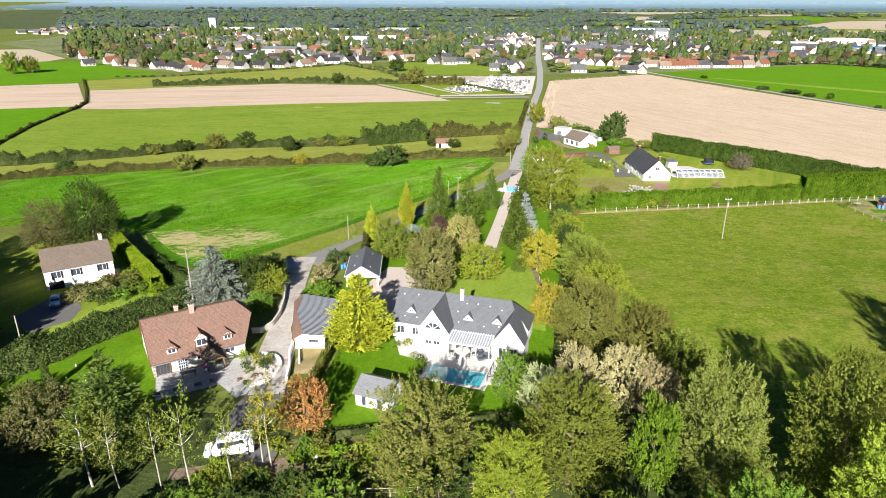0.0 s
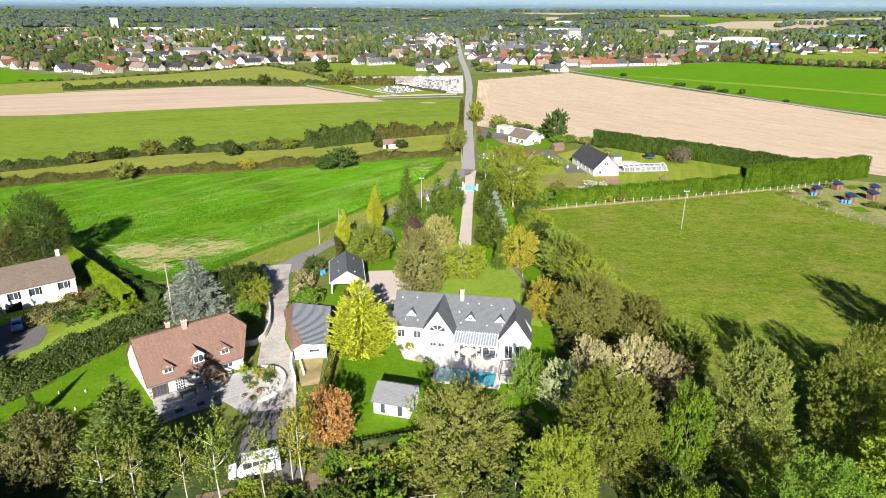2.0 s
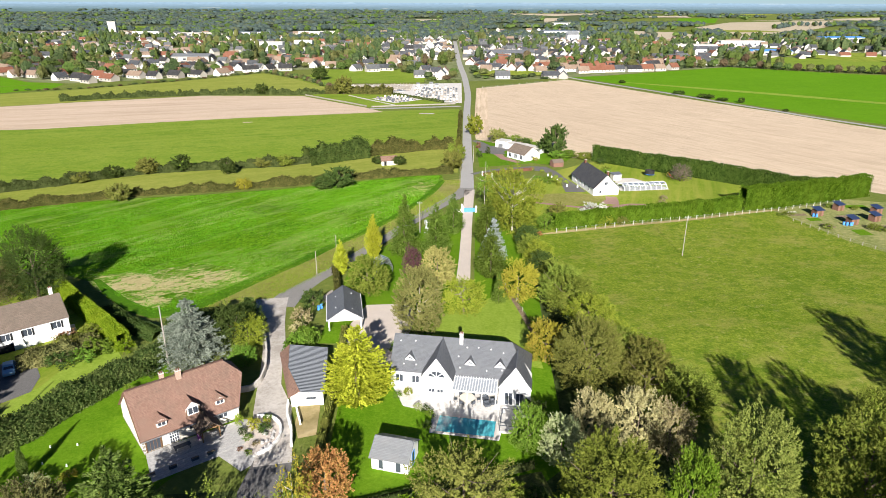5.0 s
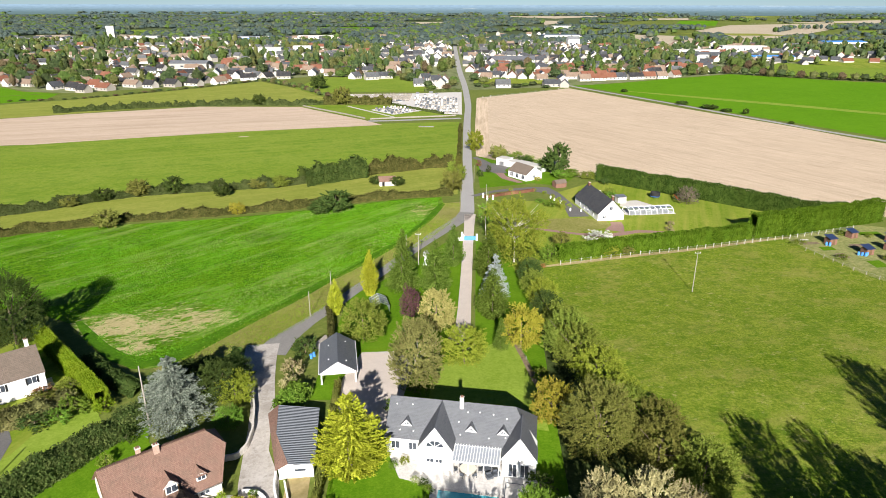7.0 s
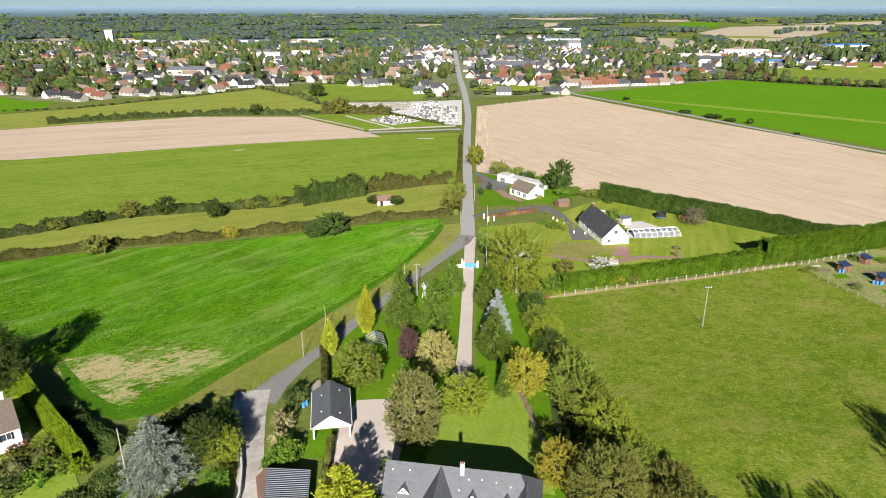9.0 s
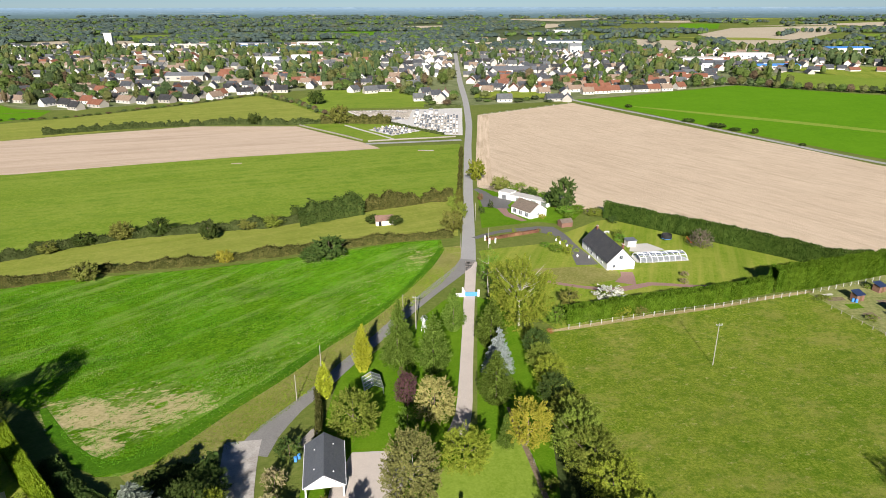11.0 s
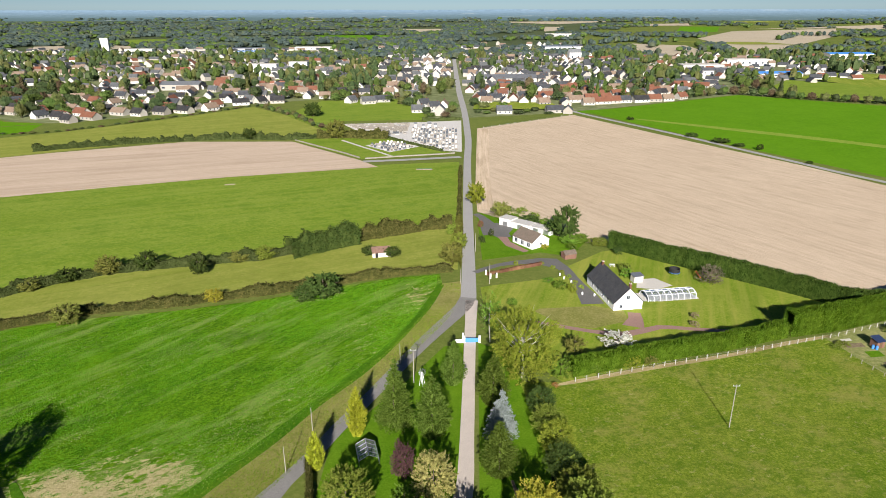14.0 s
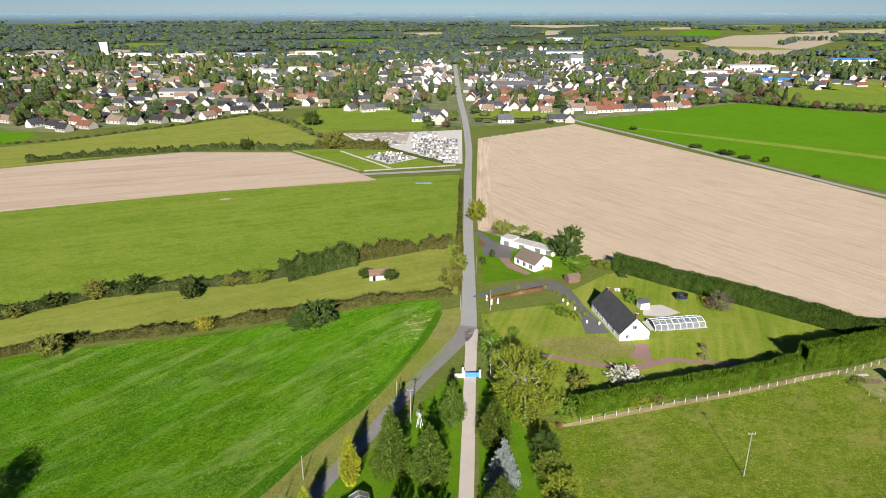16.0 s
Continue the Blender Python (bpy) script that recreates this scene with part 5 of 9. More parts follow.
    # timber porch with a steep dark tiled roof
    p = link_mesh("porch_frame", *box_data(0.35, 0.5, f - 2.7, f - 2.55, 0, 1.95), "oak_timber", r)
    for x, y in ((2.75, -2.7), (0.35, -0.2), (2.75, -0.2)):
        box("porch_post", x, x + 0.15, f + y, f + y + 0.15, 0, 1.95, "oak_timber", p)
    for s in (-1, 1):
        slab("porch_roof", [(1.62 + s * 1.75, f - 3.0, 1.75), (1.62 + s * 1.75, f + 0.9, 1.75), (1.62, f + 0.9, 3.25), (1.62, f - 3.0, 3.25)], 0.12, "old_tile", p)
        v, ff = [], []
        cone(v, ff, (1.62 + s * 1.5, f - 2.7, 1.85), (1.62, f - 2.7, 3.1), 0.08, 0.08, 4)
        link_mesh("porch_brace", v, ff, "oak_timber", p)
        v, ff = [], []
        cone(v, ff, (1.62 + s * 0.6, f - 2.7, 1.95), (1.62, f - 2.7, 2.6), 0.06, 0.06, 4)
        link_mesh("porch_strut", v, ff, "oak_timber", p)
    for y in np.arange(f - 2.9, f + 0.8, 0.34):
        box("ridge_tile", 1.5, 1.74, y, y + 0.26, 3.2, 3.36, "old_tile", p)
    box("porch_tie", 0.35, 2.9, f - 2.7, f - 2.55, 1.9, 2.05, "oak_timber", p)
    for s in (0.35, 2.8):
        box("porch_rail", s, s + 0.1, f - 2.6, f - 0.2, 0.75, 0.87, "oak_timber", p)
    return r


def carport():
    r = house_root("carport", -18.85, 107.1, 10.5, "white gabled carport with dark slate roof", "carport")
    gable_walls("wall", -3.1, 3.1, 1.6, 5.2, 2.5, 4.5, "white_wall", r, "y")
    gable_roof(-3.1, 3.1, -6.0, 5.2, 2.5, 4.5, "slate", r, "y", 0.25, 0.1)
    link_mesh("front_gable", [(-3.1, -5.9, 2.15), (3.1, -5.9, 2.15), (3.1, -5.9, 2.5), (0, -5.9, 4.5), (-3.1, -5.9, 2.5), (-3.1, -5.75, 2.15), (3.1, -5.75, 2.15), (3.1, -5.75, 2.5), (0, -5.75, 4.5), (-3.1, -5.75, 2.5)], [(0, 1, 2, 3, 4), (9, 8, 7, 6, 5), (0, 5, 6, 1)], "white_wall", r)
    for x in (-3.1, 2.85):
        for y in (-5.9, -2.0):
            box("post", x, x + 0.25, y, y + 0.25, 0, 2.5, "white_paint", r)
        box("beam", x, x + 0.2, -5.9, 1.6, 2.3, 2.5, "white_paint", r)
    for s in (-1, 1):
        v, f = [], []
        cone(v, f, (s * 3.35, -6.05, 2.4), (0, -6.05, 4.6), 0.07, 0.07, 4)
        link_mesh("verge_board", v, f, "white_paint", r)
        v, f = [], []
        cone(v, f, (s * 3.4, -6.0, 2.4), (s * 3.4, 5.3, 2.4), 0.07, 0.07, 6)
        link_mesh("gutter", v, f, "white_paint", r)
    for x, y in ((-1.6, -3), (-1.6, 2), (1.5, -4), (1.5, 3)):
        z = 4.6 - abs(x) * 0.645
        box("roof_hook", x - 0.1, x + 0.1, y - 0.1, y + 0.1, z, z + 0.12, "white_paint", r)


def outbuilding():
    r = house_root("outbuilding", -20.2, 83.2, 8, "white outbuilding with ribbed dark metal roof and tiled slope", "outbuilding")
    v = [(-2.8, -6.6, -0.5), (2.0, -6.6, -0.5), (1.9, 6.9, -0.5), (-5.5, 6.9, -0.5), (-2.8, -6.6, 1.95), (2.0, -6.6, 2.2), (1.9, 6.9, 2.2), (-5.5, 6.9, 1.95), (-1.4, -6.6, 2.75), (-4.1, 6.9, 3.15)]
    link_mesh("wall", v, [(0, 1, 5, 8, 4), (1, 2, 6, 5), (2, 3, 7, 9, 6), (3, 0, 4, 7), (5, 6, 9, 8), (4, 8, 9, 7)], "white_wall", r)
    deck = slab("roof", [(2.3, -6.9, 2.3), (2.1, 7.1, 2.3), (-4.15, 7.1, 3.32), (-3.7, -0.3, 3.25), (-1.4, -6.9, 2.88)], 0.1, "metal_dark", r, "dark ribbed metal roof")
    for i in range(35):
        y = -6.75 + i * 0.4
        x0 = float(np.interp(y, [-6.9, -0.3, 7.1], [-1.35, -3.65, -4.1]))
        z0 = 2.3 + (2.25 - x0) * 0.162
        link_mesh("rib", [(x0, y - 0.08, z0 + 0.01), (2.25, y - 0.08, 2.31), (2.25, y + 0.08, 2.31), (x0, y + 0.08, z0 + 0.01), (x0, y, z0 + 0.1), (2.25, y, 2.4)], [(0, 1, 5, 4), (4, 5, 2, 3)], "rib_grey", deck)
    slab("tiled_roof", [(-3.2, -6.9, 1.85), (-5.9, 7.0, 1.85), (-4.15, 7.1, 3.34), (-3.7, -0.3, 3.27), (-1.4, -6.9, 2.9)], 0.12, "brown_tile", r, "brown tiled lower roof slope")
    opening(r, (0.2, -6.6), True, 1.5, 0.4, 1.2, bars=0)
    gutter(r, -1.3, 2.2, -6.95, 2.5)


def garden_shed():
    r = house_root("garden_shed", -5.3, 64.2, -14, "small white garden pavilion with grey slate roof", "shed")
    gable_walls("wall", -2.5, 2.5, -2.3, 2.3, 2.2, 3.6, "white_wall", r)
    gable_roof(-2.5, 2.5, -2.3, 2.3, 2.2, 3.6, "slate_light", r, "x", 0.45, 0.25, 0.1)
    opening(r, (-1.2, -2.3), True, 0.6, 1.5, 0.3, bars=0)
    opening(r, (1.2, -2.3), True, 0.7, 1.6, 0.2, "door", bars=0)
    opening(r, (0.0, 2.5), False, 0.9, 1.9, 0.1, "door", "blue_paint", bars=0, out=1)


def left_bungalow():
    r = house_root("bungalow", -75.9, 98.4, 40.7, "white bungalow over a garage with grey-brown tile roof")
    L, D = 12.0, 10.8
    gable_walls("wall", -L / 2, L / 2, -D / 2, D / 2, 3.85, 6.6, "white_wall", r)
    gable_roof(-L / 2, L / 2, -D / 2, D / 2, 3.85, 6.6, "grey_brown_tile", r)
    f = -D / 2
    for x in (-3.9, -0.6, 4.0):
        w = opening(r, (x, f), True, 1.3, 1.2, 2.2, bars=1)
        for sx in (x - 0.95, x + 0.7):
            box("shutter", sx, sx + 0.28, f - 0.1, f - 0.02, 2.1, 3.5, "dark_inside", w)
    # dark panel on the closed wall stands in for the unlit garage inside
    box("garage_opening", -5.5, -3.0, f - 0.04, f + 0.05, -0.2, 1.5, "dark_inside", r)
    chimney(r, 4.9, 1.0, 5.4, 7.6, 0.6, 0.6, "white_wall")
    gutter(r, -L / 2, L / 2, f - 0.36, 3.68)
    for i in range(5):
        box("side_step", L / 2, L / 2 + 1.1, f + 1.2 + 0.3 * i, f + 1.5 + 0.3 * i, -0.3, 0.2 + 0.18 * i, "pale_concrete", r)


def pool_house():
    r = house_root("white_gable_house", 51.4, 213.2, 100, "white house with black slate roof and gabled front")
    hl, hd = 10.6, 4.4
    gable_walls("wall", -hl + 0.2, hl, -hd, hd, 2.7, 7.0, "white_wall", r)
    gable_roof(-hl, hl, -hd, hd, 2.7, 7.0, "slate_black", r, "x", 0.3, 0.15)
    x = -hl + 0.2
    opening(r, (0.2, x), False, 1.1, 1.1, 3.6, out=-1)
    opening(r, (2.2, x), False, 0.9, 1.0, 0.9, out=-1)
    box("garage_door", x - 0.04, x + 0.05, -1.6, 1.0, 0, 2.1, "white_paint", r)
    for xx in (-6, -2, 2, 6):
        opening(r, (xx, hd), True, 1.2, 1.4, 0.8, out=1)
    chimney(r, -9.2, -0.6, 6.0, 7.9, 0.8, 0.6, "hut_tile")
    chimney(r, 9.0, 0.3, 6.0, 7.8, 0.8, 0.6, "hut_tile")


def roadside_bungalow():
    r = house_root("roadside_bungalow", 31.6, 260.6, -54, "white roadside bungalow with brown tile roof")
    gable_walls("wall", -5.6, 5.2, -4.2, 4.2, 2.7, 5.4, "white_wall", r)
    gable_roof(-5.6, 5.2, -4.2, 4.2, 2.7, 5.4, "grey_brown_tile", r)
    for xx in (-3.6, -0.2, 3.2):
        opening(r, (xx, -4.2), True, 1.5, 1.6, 0.6)
    opening(r, (0, 5.2), False, 1.0, 1.0, 1.0, out=1)
    a = house_root("flat_annex", 31.5, 279, -38, "row of white flat-roofed garages behind the bungalow", "garage")
    for i, (x0, x1, h, y0) in enumerate(((-11, -5.5, 3.0, -2.5), (-5.5, 3.2, 2.4, -2.6), (3.2, 8.5, 2.2, -2.2), (8.5, 12.5, 2.0, -2.0))):
        w = box("wall", x0, x1, y0, 2.4, -0.5, h, "white_wall", a)
        box("flat_roof", x0 - 0.15, x1 + 0.15, y0 - 0.15, 2.55, h, h + 0.16, "grey_wall", w)
        box("garage_door", (x0 + x1) / 2 - 1.2, (x0 + x1) / 2 + 1.2, y0 - 0.04, y0 + 0.04, 0, 1.9, "metal_grey", w)


def field_hut():
    r = house_root("field_hut", -23.4, 247.6, 14, "small whitewashed field hut with red tile roof", "hut")
    gable_walls("wall", -3.2, 3.2, -2.2, 2.2, 2.0, 3.4, "cream_wall", r)
    gable_roof(-3.2, 3.2, -2.2, 2.2, 2.0, 3.4, "brown_tile", r)
    # no hole in the wall here: a near-black panel paints the unlit inside
    box("doorway", -2.2, -1.2, -2.25, -2.1, 0, 1.7, "dark_inside", r)


white_house()
brown_house()
carport()
outbuilding()
garden_shed()
left_bungalow()
pool_house()
roadside_bungalow()
field_hut()

# ---- planting ----
A = "tall broadleaf tree with dense crown at the wood edge"
tree("airy", 3.4, 48.6, 14.2, 5.8, "leaf_brown", "olive-brown autumn tree beside the pool garden")
tree("broad", 20, 51, 13.6, 6.2, "leaf_olive", "large olive-green tree on the wood edge")
tree("broad", 13.8, 45, 10.5, 4, "leaf_yellowgreen", "yellowing tree on the wood edge")
tree("round", 29.2, 51.5, 12.8, 2.9, "leaf_ivy", "bright green ivy-clad tree on the wood edge")
tree("broad", 36, 52.4, 16.6, 5.4, "leaf_grey", "dense grey-green tree on the wood edge")
tree("broad", 49, 53, 18.8, 5.6, "leaf_olive", "tall yellow-green tree on the wood edge")
tree("broad", 50, 42, 17, 6.5, "leaf_yellowgreen", "tall yellow-green tree on the wood edge")
tree("broad", 62, 47, 17, 7, "leaf_olive", A)
tree("broad", 77, 69, 20, 6.4, "leaf_green", A)
tree("broad", 58, 58, 15, 5, "leaf_olive", A)
tree("round", 25, 37, 10.5, 4.6, "leaf_ivy", "bright green tree on the wood edge")
tree("broad", 36, 36, 14, 6, "leaf_green", A)
tree("round", 21.2, 67.5, 9.4, 3.3, "leaf_blond", "pale blond feathery garden tree", "pale trees")
tree("round", 27.6, 67, 10.2, 3.9, "leaf_blond", "pale blond feathery garden tree", "pale trees")
tree("round", 31.4, 65.6, 9, 3.2, "leaf_blond", "pale blond feathery garden tree", "pale trees")
tree("round", 16.6, 63.6, 8.2, 3, "leaf_pale", "pale silver-green tree by the pool", "pale trees")
tree("round", 12.6, 66.4, 8, 2.7, "leaf_green", "green tree beside the pool terrace")
tree("broad", 23.8, 82.4, 12.4, 5.9, "leaf_brown", "broad olive-brown hedgerow tree")
tree("round", 31.9, 79.4, 9, 4.2, "leaf_brown", "brownish green tree in the meadow hedgerow")
tree("round", 37, 75, 8.2, 4.6, "leaf_olive", "olive green tree in the meadow hedgerow")
tree("round", 18.2, 90.2, 8.4, 3.6, "leaf_yellow", "yellow autumn tree beside the lawn")
tree("round", 23.9, 112, 10, 4.6, "leaf_olive", "dense olive green tree in the meadow hedgerow")
tree("round", 30.4, 94, 6.4, 4, "leaf_yellowgreen", "yellow-green tree in the meadow hedgerow")
tree("round", 27.6, 101, 8.2, 5, "leaf_yellowgreen", "yellow-green tree in the meadow hedgerow")
tree("round", 24.2, 123, 6.6, 4, "leaf_olive", "olive tree in the meadow hedgerow")
tree("round", 22.8, 137.4, 6.6, 3.8, "leaf_yellowgreen", "yellow-green tree in the meadow hedgerow")
tree("round", 21.4, 150.6, 6.6, 3.3, "leaf_dark", "dark bush in the meadow hedgerow", category="bush")
tree("round", 15.9, 116.2, 9.2, 4.3, "leaf_yellow", "yellowing spreading garden tree")
tree("conifer", 11.8, 115.5, 7.4, 1.7, "needle_green", "small young fir on the lawn")
tree("round", 4.5, 109, 8, 4.7, "leaf_yellowgreen", "pale yellow-green garden tree")
tree("birch", -4, 100, 13.8, 4.8, "leaf_birch", "multi-stemmed birch with brownish leaves")
tree("round", -0.9, 123.3, 9.7, 4.2, "leaf_tan", "tawny autumn oak by the drive")
tree("round", -6.9, 128.4, 8.3, 2.2, "leaf_plum", "dark purple plum tree in the garden")
tree("bush", -6.1, 121.6, 4, 2.4, "leaf_green", "dark green garden shrub", category="shrub")
tree("round", -15.6, 119, 9, 5, "leaf_olive", "rounded green tree by the carport")
tree("conifer", -9.7, 146.4, 15.8, 4.6, "needle_green", "tall pyramidal conifer by the drive", "drive conifers")
tree("cedar", -1.8, 141.8, 14.6, 5, "needle_green", "broad pyramidal conifer by the drive", "drive conifers")
tree("cedar", 2.4, 162, 11.8, 3.9, "needle_green", "pyramidal conifer by the drive", "drive conifers")
tree("cedar", 11.2, 153.6, 13, 4.8, "needle_green", "pyramidal conifer by the drive", "drive conifers")
tree("cedar", 10.9, 129.8, 11.9, 4.8, "needle_green", "broad grey-green conifer by the drive", "drive conifers")
tree("spruce", 12.2, 142.6, 11, 3.8, "needle_silver", "small silvery blue spruce beside the drive")
tree("cypress", -17.2, 142, 11.8, 2.8, "needle_gold", "golden columnar garden cypress")
tree("cypress", -23.4, 131, 8.6, 2.3, "needle_gold", "golden columnar garden cypress")
tree("oak", 18.8, 165, 18, 7.9, "oak_leaf", "large yellow-green oak with bare pale limbs")
tree("slim", 12.1, 183, 13.6, 3.6, "leaf_green", "slender birch beside the gate")
tree("plume", -12.2, 79, 13.2, 6.9, "needle_gold", "large golden feathery cypress beside the white house")
tree("spruce", -42.9, 91.4, 11.2, 7.1, "needle_blue", "large silvery blue spruce beside the lane")
tree("round", -36.6, 95, 8.6, 3.5, "leaf_dark", "dark garden shrub beside the lane", category="shrub")
tree("round", -34, 95, 6.2, 3.4, "leaf_yellowgreen", "yellow-green shrub beside the lane", category="shrub")
tree("round", -36, 101, 5.6, 3.4, "leaf_dark", "dark green shrub beside the lane", category="shrub")
tree("round", -33, 88, 4, 2.4, "leaf_green", "green shrub beside the wall", category="shrub")
tree("round", -40, 96, 5.5, 3.4, "leaf_dark", "dark green shrub beside the lane", category="shrub")
tree("bush", -55, 92.4, 2.7, 1.9, "leaf_bright", "bright green bush at the end of the clipped hedge", category="shrub")
tree("broad", -84.2, 115.2, 15.4, 6.4, "leaf_dark", "large dark green tree behind the bungalow")
tree("broad", -92.3, 112, 11.4, 6.2, "leaf_umber", "dark olive-brown tree behind the bungalow")
tree("broad", -104, 96, 13, 6, "leaf_dark", "dark tree beside the bungalow")
tree("round", -94, 84, 8, 4.5, "leaf_dark", "dark tree beside the bungalow")
tree("round", -13, 56, 8.2, 3.4, "leaf_orange", "rounded orange autumn tree beside the lawn", turn=0.4)
tree("cedar", -33.2, 46.6, 15.5, 6.9, "needle_dark", "broad dark green conifer by the brown house")
tree("cypress", -52.4, 59.5, 6.3, 0.85, "needle_dark", "small columnar cypress on the lawn")
tree("round", -44.2, 48.4, 9.2, 4.4, "leaf_umber", "dark olive-brown tree at the lawn's end")
tree("round", -53, 44, 9, 4.5, "leaf_dark", "dark tree in the shaded wood")
tree("slim", -33.6, 42.4, 11, 3.2, "leaf_olive", "slender yellow-green tree in the shaded wood")
tree("slim", -30.4, 42.6, 10.4, 2.1, "leaf_brown", "slender brown-leaved tree by the parking area")
tree("slim", -25.6, 43.2, 11.4, 1.9, "leaf_olive", "slender young birch by the parking area", "birch row")
tree("slim", -22.2, 43.6, 13, 2.3, "leaf_olive", "slender young birch by the parking area", "birch row")
tree("slim", -18, 45.2, 10, 2, "leaf_olive", "slender young birch by the parking area", "birch row")
tree("slim", -16.1, 49.3, 9.4, 1.9, "leaf_olive", "slender young birch by the parking area", "birch row")
tree("slim", -14.8, 48.8, 12, 2.3, "leaf_yellow", "slender yellow-leaved birch by the parking area", "birch row")
tree("round", -60, 40, 10, 5, "leaf_dark", "dark tree in the shaded wood")
tree("round", -68, 50, 9, 4.5, "leaf_dark", "dark tree in the shaded wood")
tree("broad", -50, 32, 12, 5, "leaf_dark", "dark tree in the shaded wood")
for x, y, h, r, m in ((-10, 44, 4, 3, "leaf_dark"), (-5, 43, 4.5, 3.2, "leaf_green"), (-2, 40, 4, 3, "leaf_dark"), (6, 45, 4, 2.8, "leaf_dark"), (9, 48.5, 4, 3, "leaf_dark"), (-15, 40, 4, 3, "leaf_dark"), (-20, 40, 3.4, 2.6, "leaf_green"), (-25, 38.5, 3, 2.5, "leaf_dark"), (12, 52, 4, 2.6, "leaf_yellowgreen"), (3, 56, 2.4, 2.2, "leaf_yellowgreen"), (7, 55, 2.2, 2, "leaf_red")):
    tree("bush", x, y, h, r, m, "dense shrub at the wood edge", "wood edge shrubs", "shrub")
SHRUB = random.Random(8)
for i in range(96):
    x = SHRUB.uniform(-24, 14)
    y = 41.5 + (x + 24) * 0.24 + SHRUB.uniform(-1.5, 9.0) * (0.5 if x < -16 else 1)
    tree("bush", x, y, SHRUB.uniform(0.9, 2.4), SHRUB.uniform(1.0, 2.0), ("leaf_yellowgreen", "leaf_green", "leaf_bright", "leaf_olive", "leaf_dark", "leaf_brown")[i % 6], "low tangled shrub on the bank", "bank shrubs", "shrub")

# trees out of view, added so that their shadows darken the lower gardens
WOOD = random.Random(21)
for i in range(34):
    x = -108 + i * 5.6 + WOOD.uniform(-1.5, 1.5)
    y = WOOD.uniform(14, 27)
    if -32 < x < 62:
        continue
    tone = ("leaf_dark", "leaf_green", "leaf_olive")[i % 3]
    tree("mid", x, y - (3 if x < -28 else 0), WOOD.uniform(10, 13.5) * (1.3 if x < -28 else 1), WOOD.uniform(4, 5.4), tone, "unseen tall tree added to shade the lower gardens", "wood trees")
# trees beyond the left edge of view, added to throw shade on the forecourt
for x, y, h, r in ((-85, 66, 18, 8), (-77, 60, 17, 7), (-94, 72, 18, 8), (-70, 50, 14, 6), (-104, 80, 14, 7), (-90, 58, 18, 8), (-74, 61, 17, 5.5)):
    tree("mid", x, y, h, r, "leaf_dark", "unseen tall tree added to shade the bungalow forecourt", "bungalow trees")
# hedges
hedge("thuja_hedge", [(59.8, 257), (76, 242), (92, 229), (107.5, 215.3), (119, 204), (128, 203)], 2.6, 6.2, "thuja_dark", "tall clipped dark green thuja hedge against the stubble", 0.3, 34, True, 0.03, split=2.4)
hedge("thuja_hedge", [(91.5, 187.6), (104, 190.8), (117, 195.6), (140, 205)], 3.4, 7.2, "thuja", "tall clipped thuja hedge along the fence", 0.28, 40, True, 0.03, split=2.4)
hedge("thuja_hedge", [(30, 166.3), (50, 173.2), (73, 180.2), (91, 187.2)], 2.8, 4.2, "thuja", "clipped green thuja hedge along the fence", 0.26, 44, True, 0.04, split=2.4)
hedge("field_hedgerow", [(-300, 110), (-136, 211), (-125, 221.5), (-111, 230.5), (-89, 237), (-67, 243), (-55, 250)], 3.4, 3, "hedge_dark", "low dark green hedgerow between two pastures", 0.26, 20, False, 0.3)
hedge("field_hedgerow", [(-34, 264), (-20, 272), (-8, 278), (2, 281)], 4.5, 4.6, "hedge_brown", "brownish hedgerow between two pastures", 0.34, 12, False, 0.3)
hedge("field_hedgerow", [(-56, 246), (-48, 252), (-34, 262)], 7, 7.2, "leaf_dark", "tall dense dark green hedgerow trees", 0.36, 12, False, 0.16)
hedge("field_hedgerow", [(-300, 96), (-120, 190.5), (-104.5, 199), (-82, 204.5), (-59, 212.5), (-34.5, 222.5), (-17, 229.5), (2, 233.5)], 3.8, 2.2, "hedge_brown", "low brown-green field hedgerow", 0.24, 22, False, 0.25)
hedge("roadside_hedge", [(3.6, 236), (4.2, 262), (4.8, 285)], 3, 3.6, "leaf_brown", "overgrown brownish hedge beside the road", 0.3, 12, False, 0.3)
hedge("roadside_hedge", [(4.8, 285), (5.6, 330), (6.6, 388)], 1.8, 1.8, "hedge_brown", "thin low hedge beside the road", 0.3, 10, False, 0.35)
hedge("field_hedgerow", [(-262, 432), (-250, 441), (-206, 463), (-153, 476), (-107, 475), (-92, 480)], 4.5, 3.6, "hedge_dark", "dark hedgerow above the ploughed field", 0.5, 6, False, 0.25)
hedge("cemetery_hedge", [(-92, 480), (-76, 482), (-56, 480), (-42, 478)], 6, 5.5, "hedge_brown", "brown-green hedge beside the cemetery", 0.5, 6, False, 0.2)
hedge("garden_hedge", [(-81.4, 118), (-74, 110.6), (-67.8, 104.7), (-60, 97.4), (-55.6, 93.2)], 2.2, 3.3, "thuja_yellow", "clipped yellow-green hedge of the bungalow", 0.13, 150, True, 0.02, split=2.4)
hedge("garden_hedge", [(-68, 52), (-60, 65), (-56.6, 72.4), (-53.4, 79), (-50.2, 85.2), (-47.2, 90.4)], 4.2, 3.7, "laurel_leaf", "loose dark laurel hedge between gardens", 0.17, 70, False, 0.14, split=3)
hedge("shrub_bed", [(-70.5, 86.6), (-66.6, 89.4), (-63.6, 92.4), (-62, 95.4)], 5, 2.2, "leaf_umber", "rounded mixed shrub bed of the bungalow", 0.17, 60, False, 0.25, split=3)
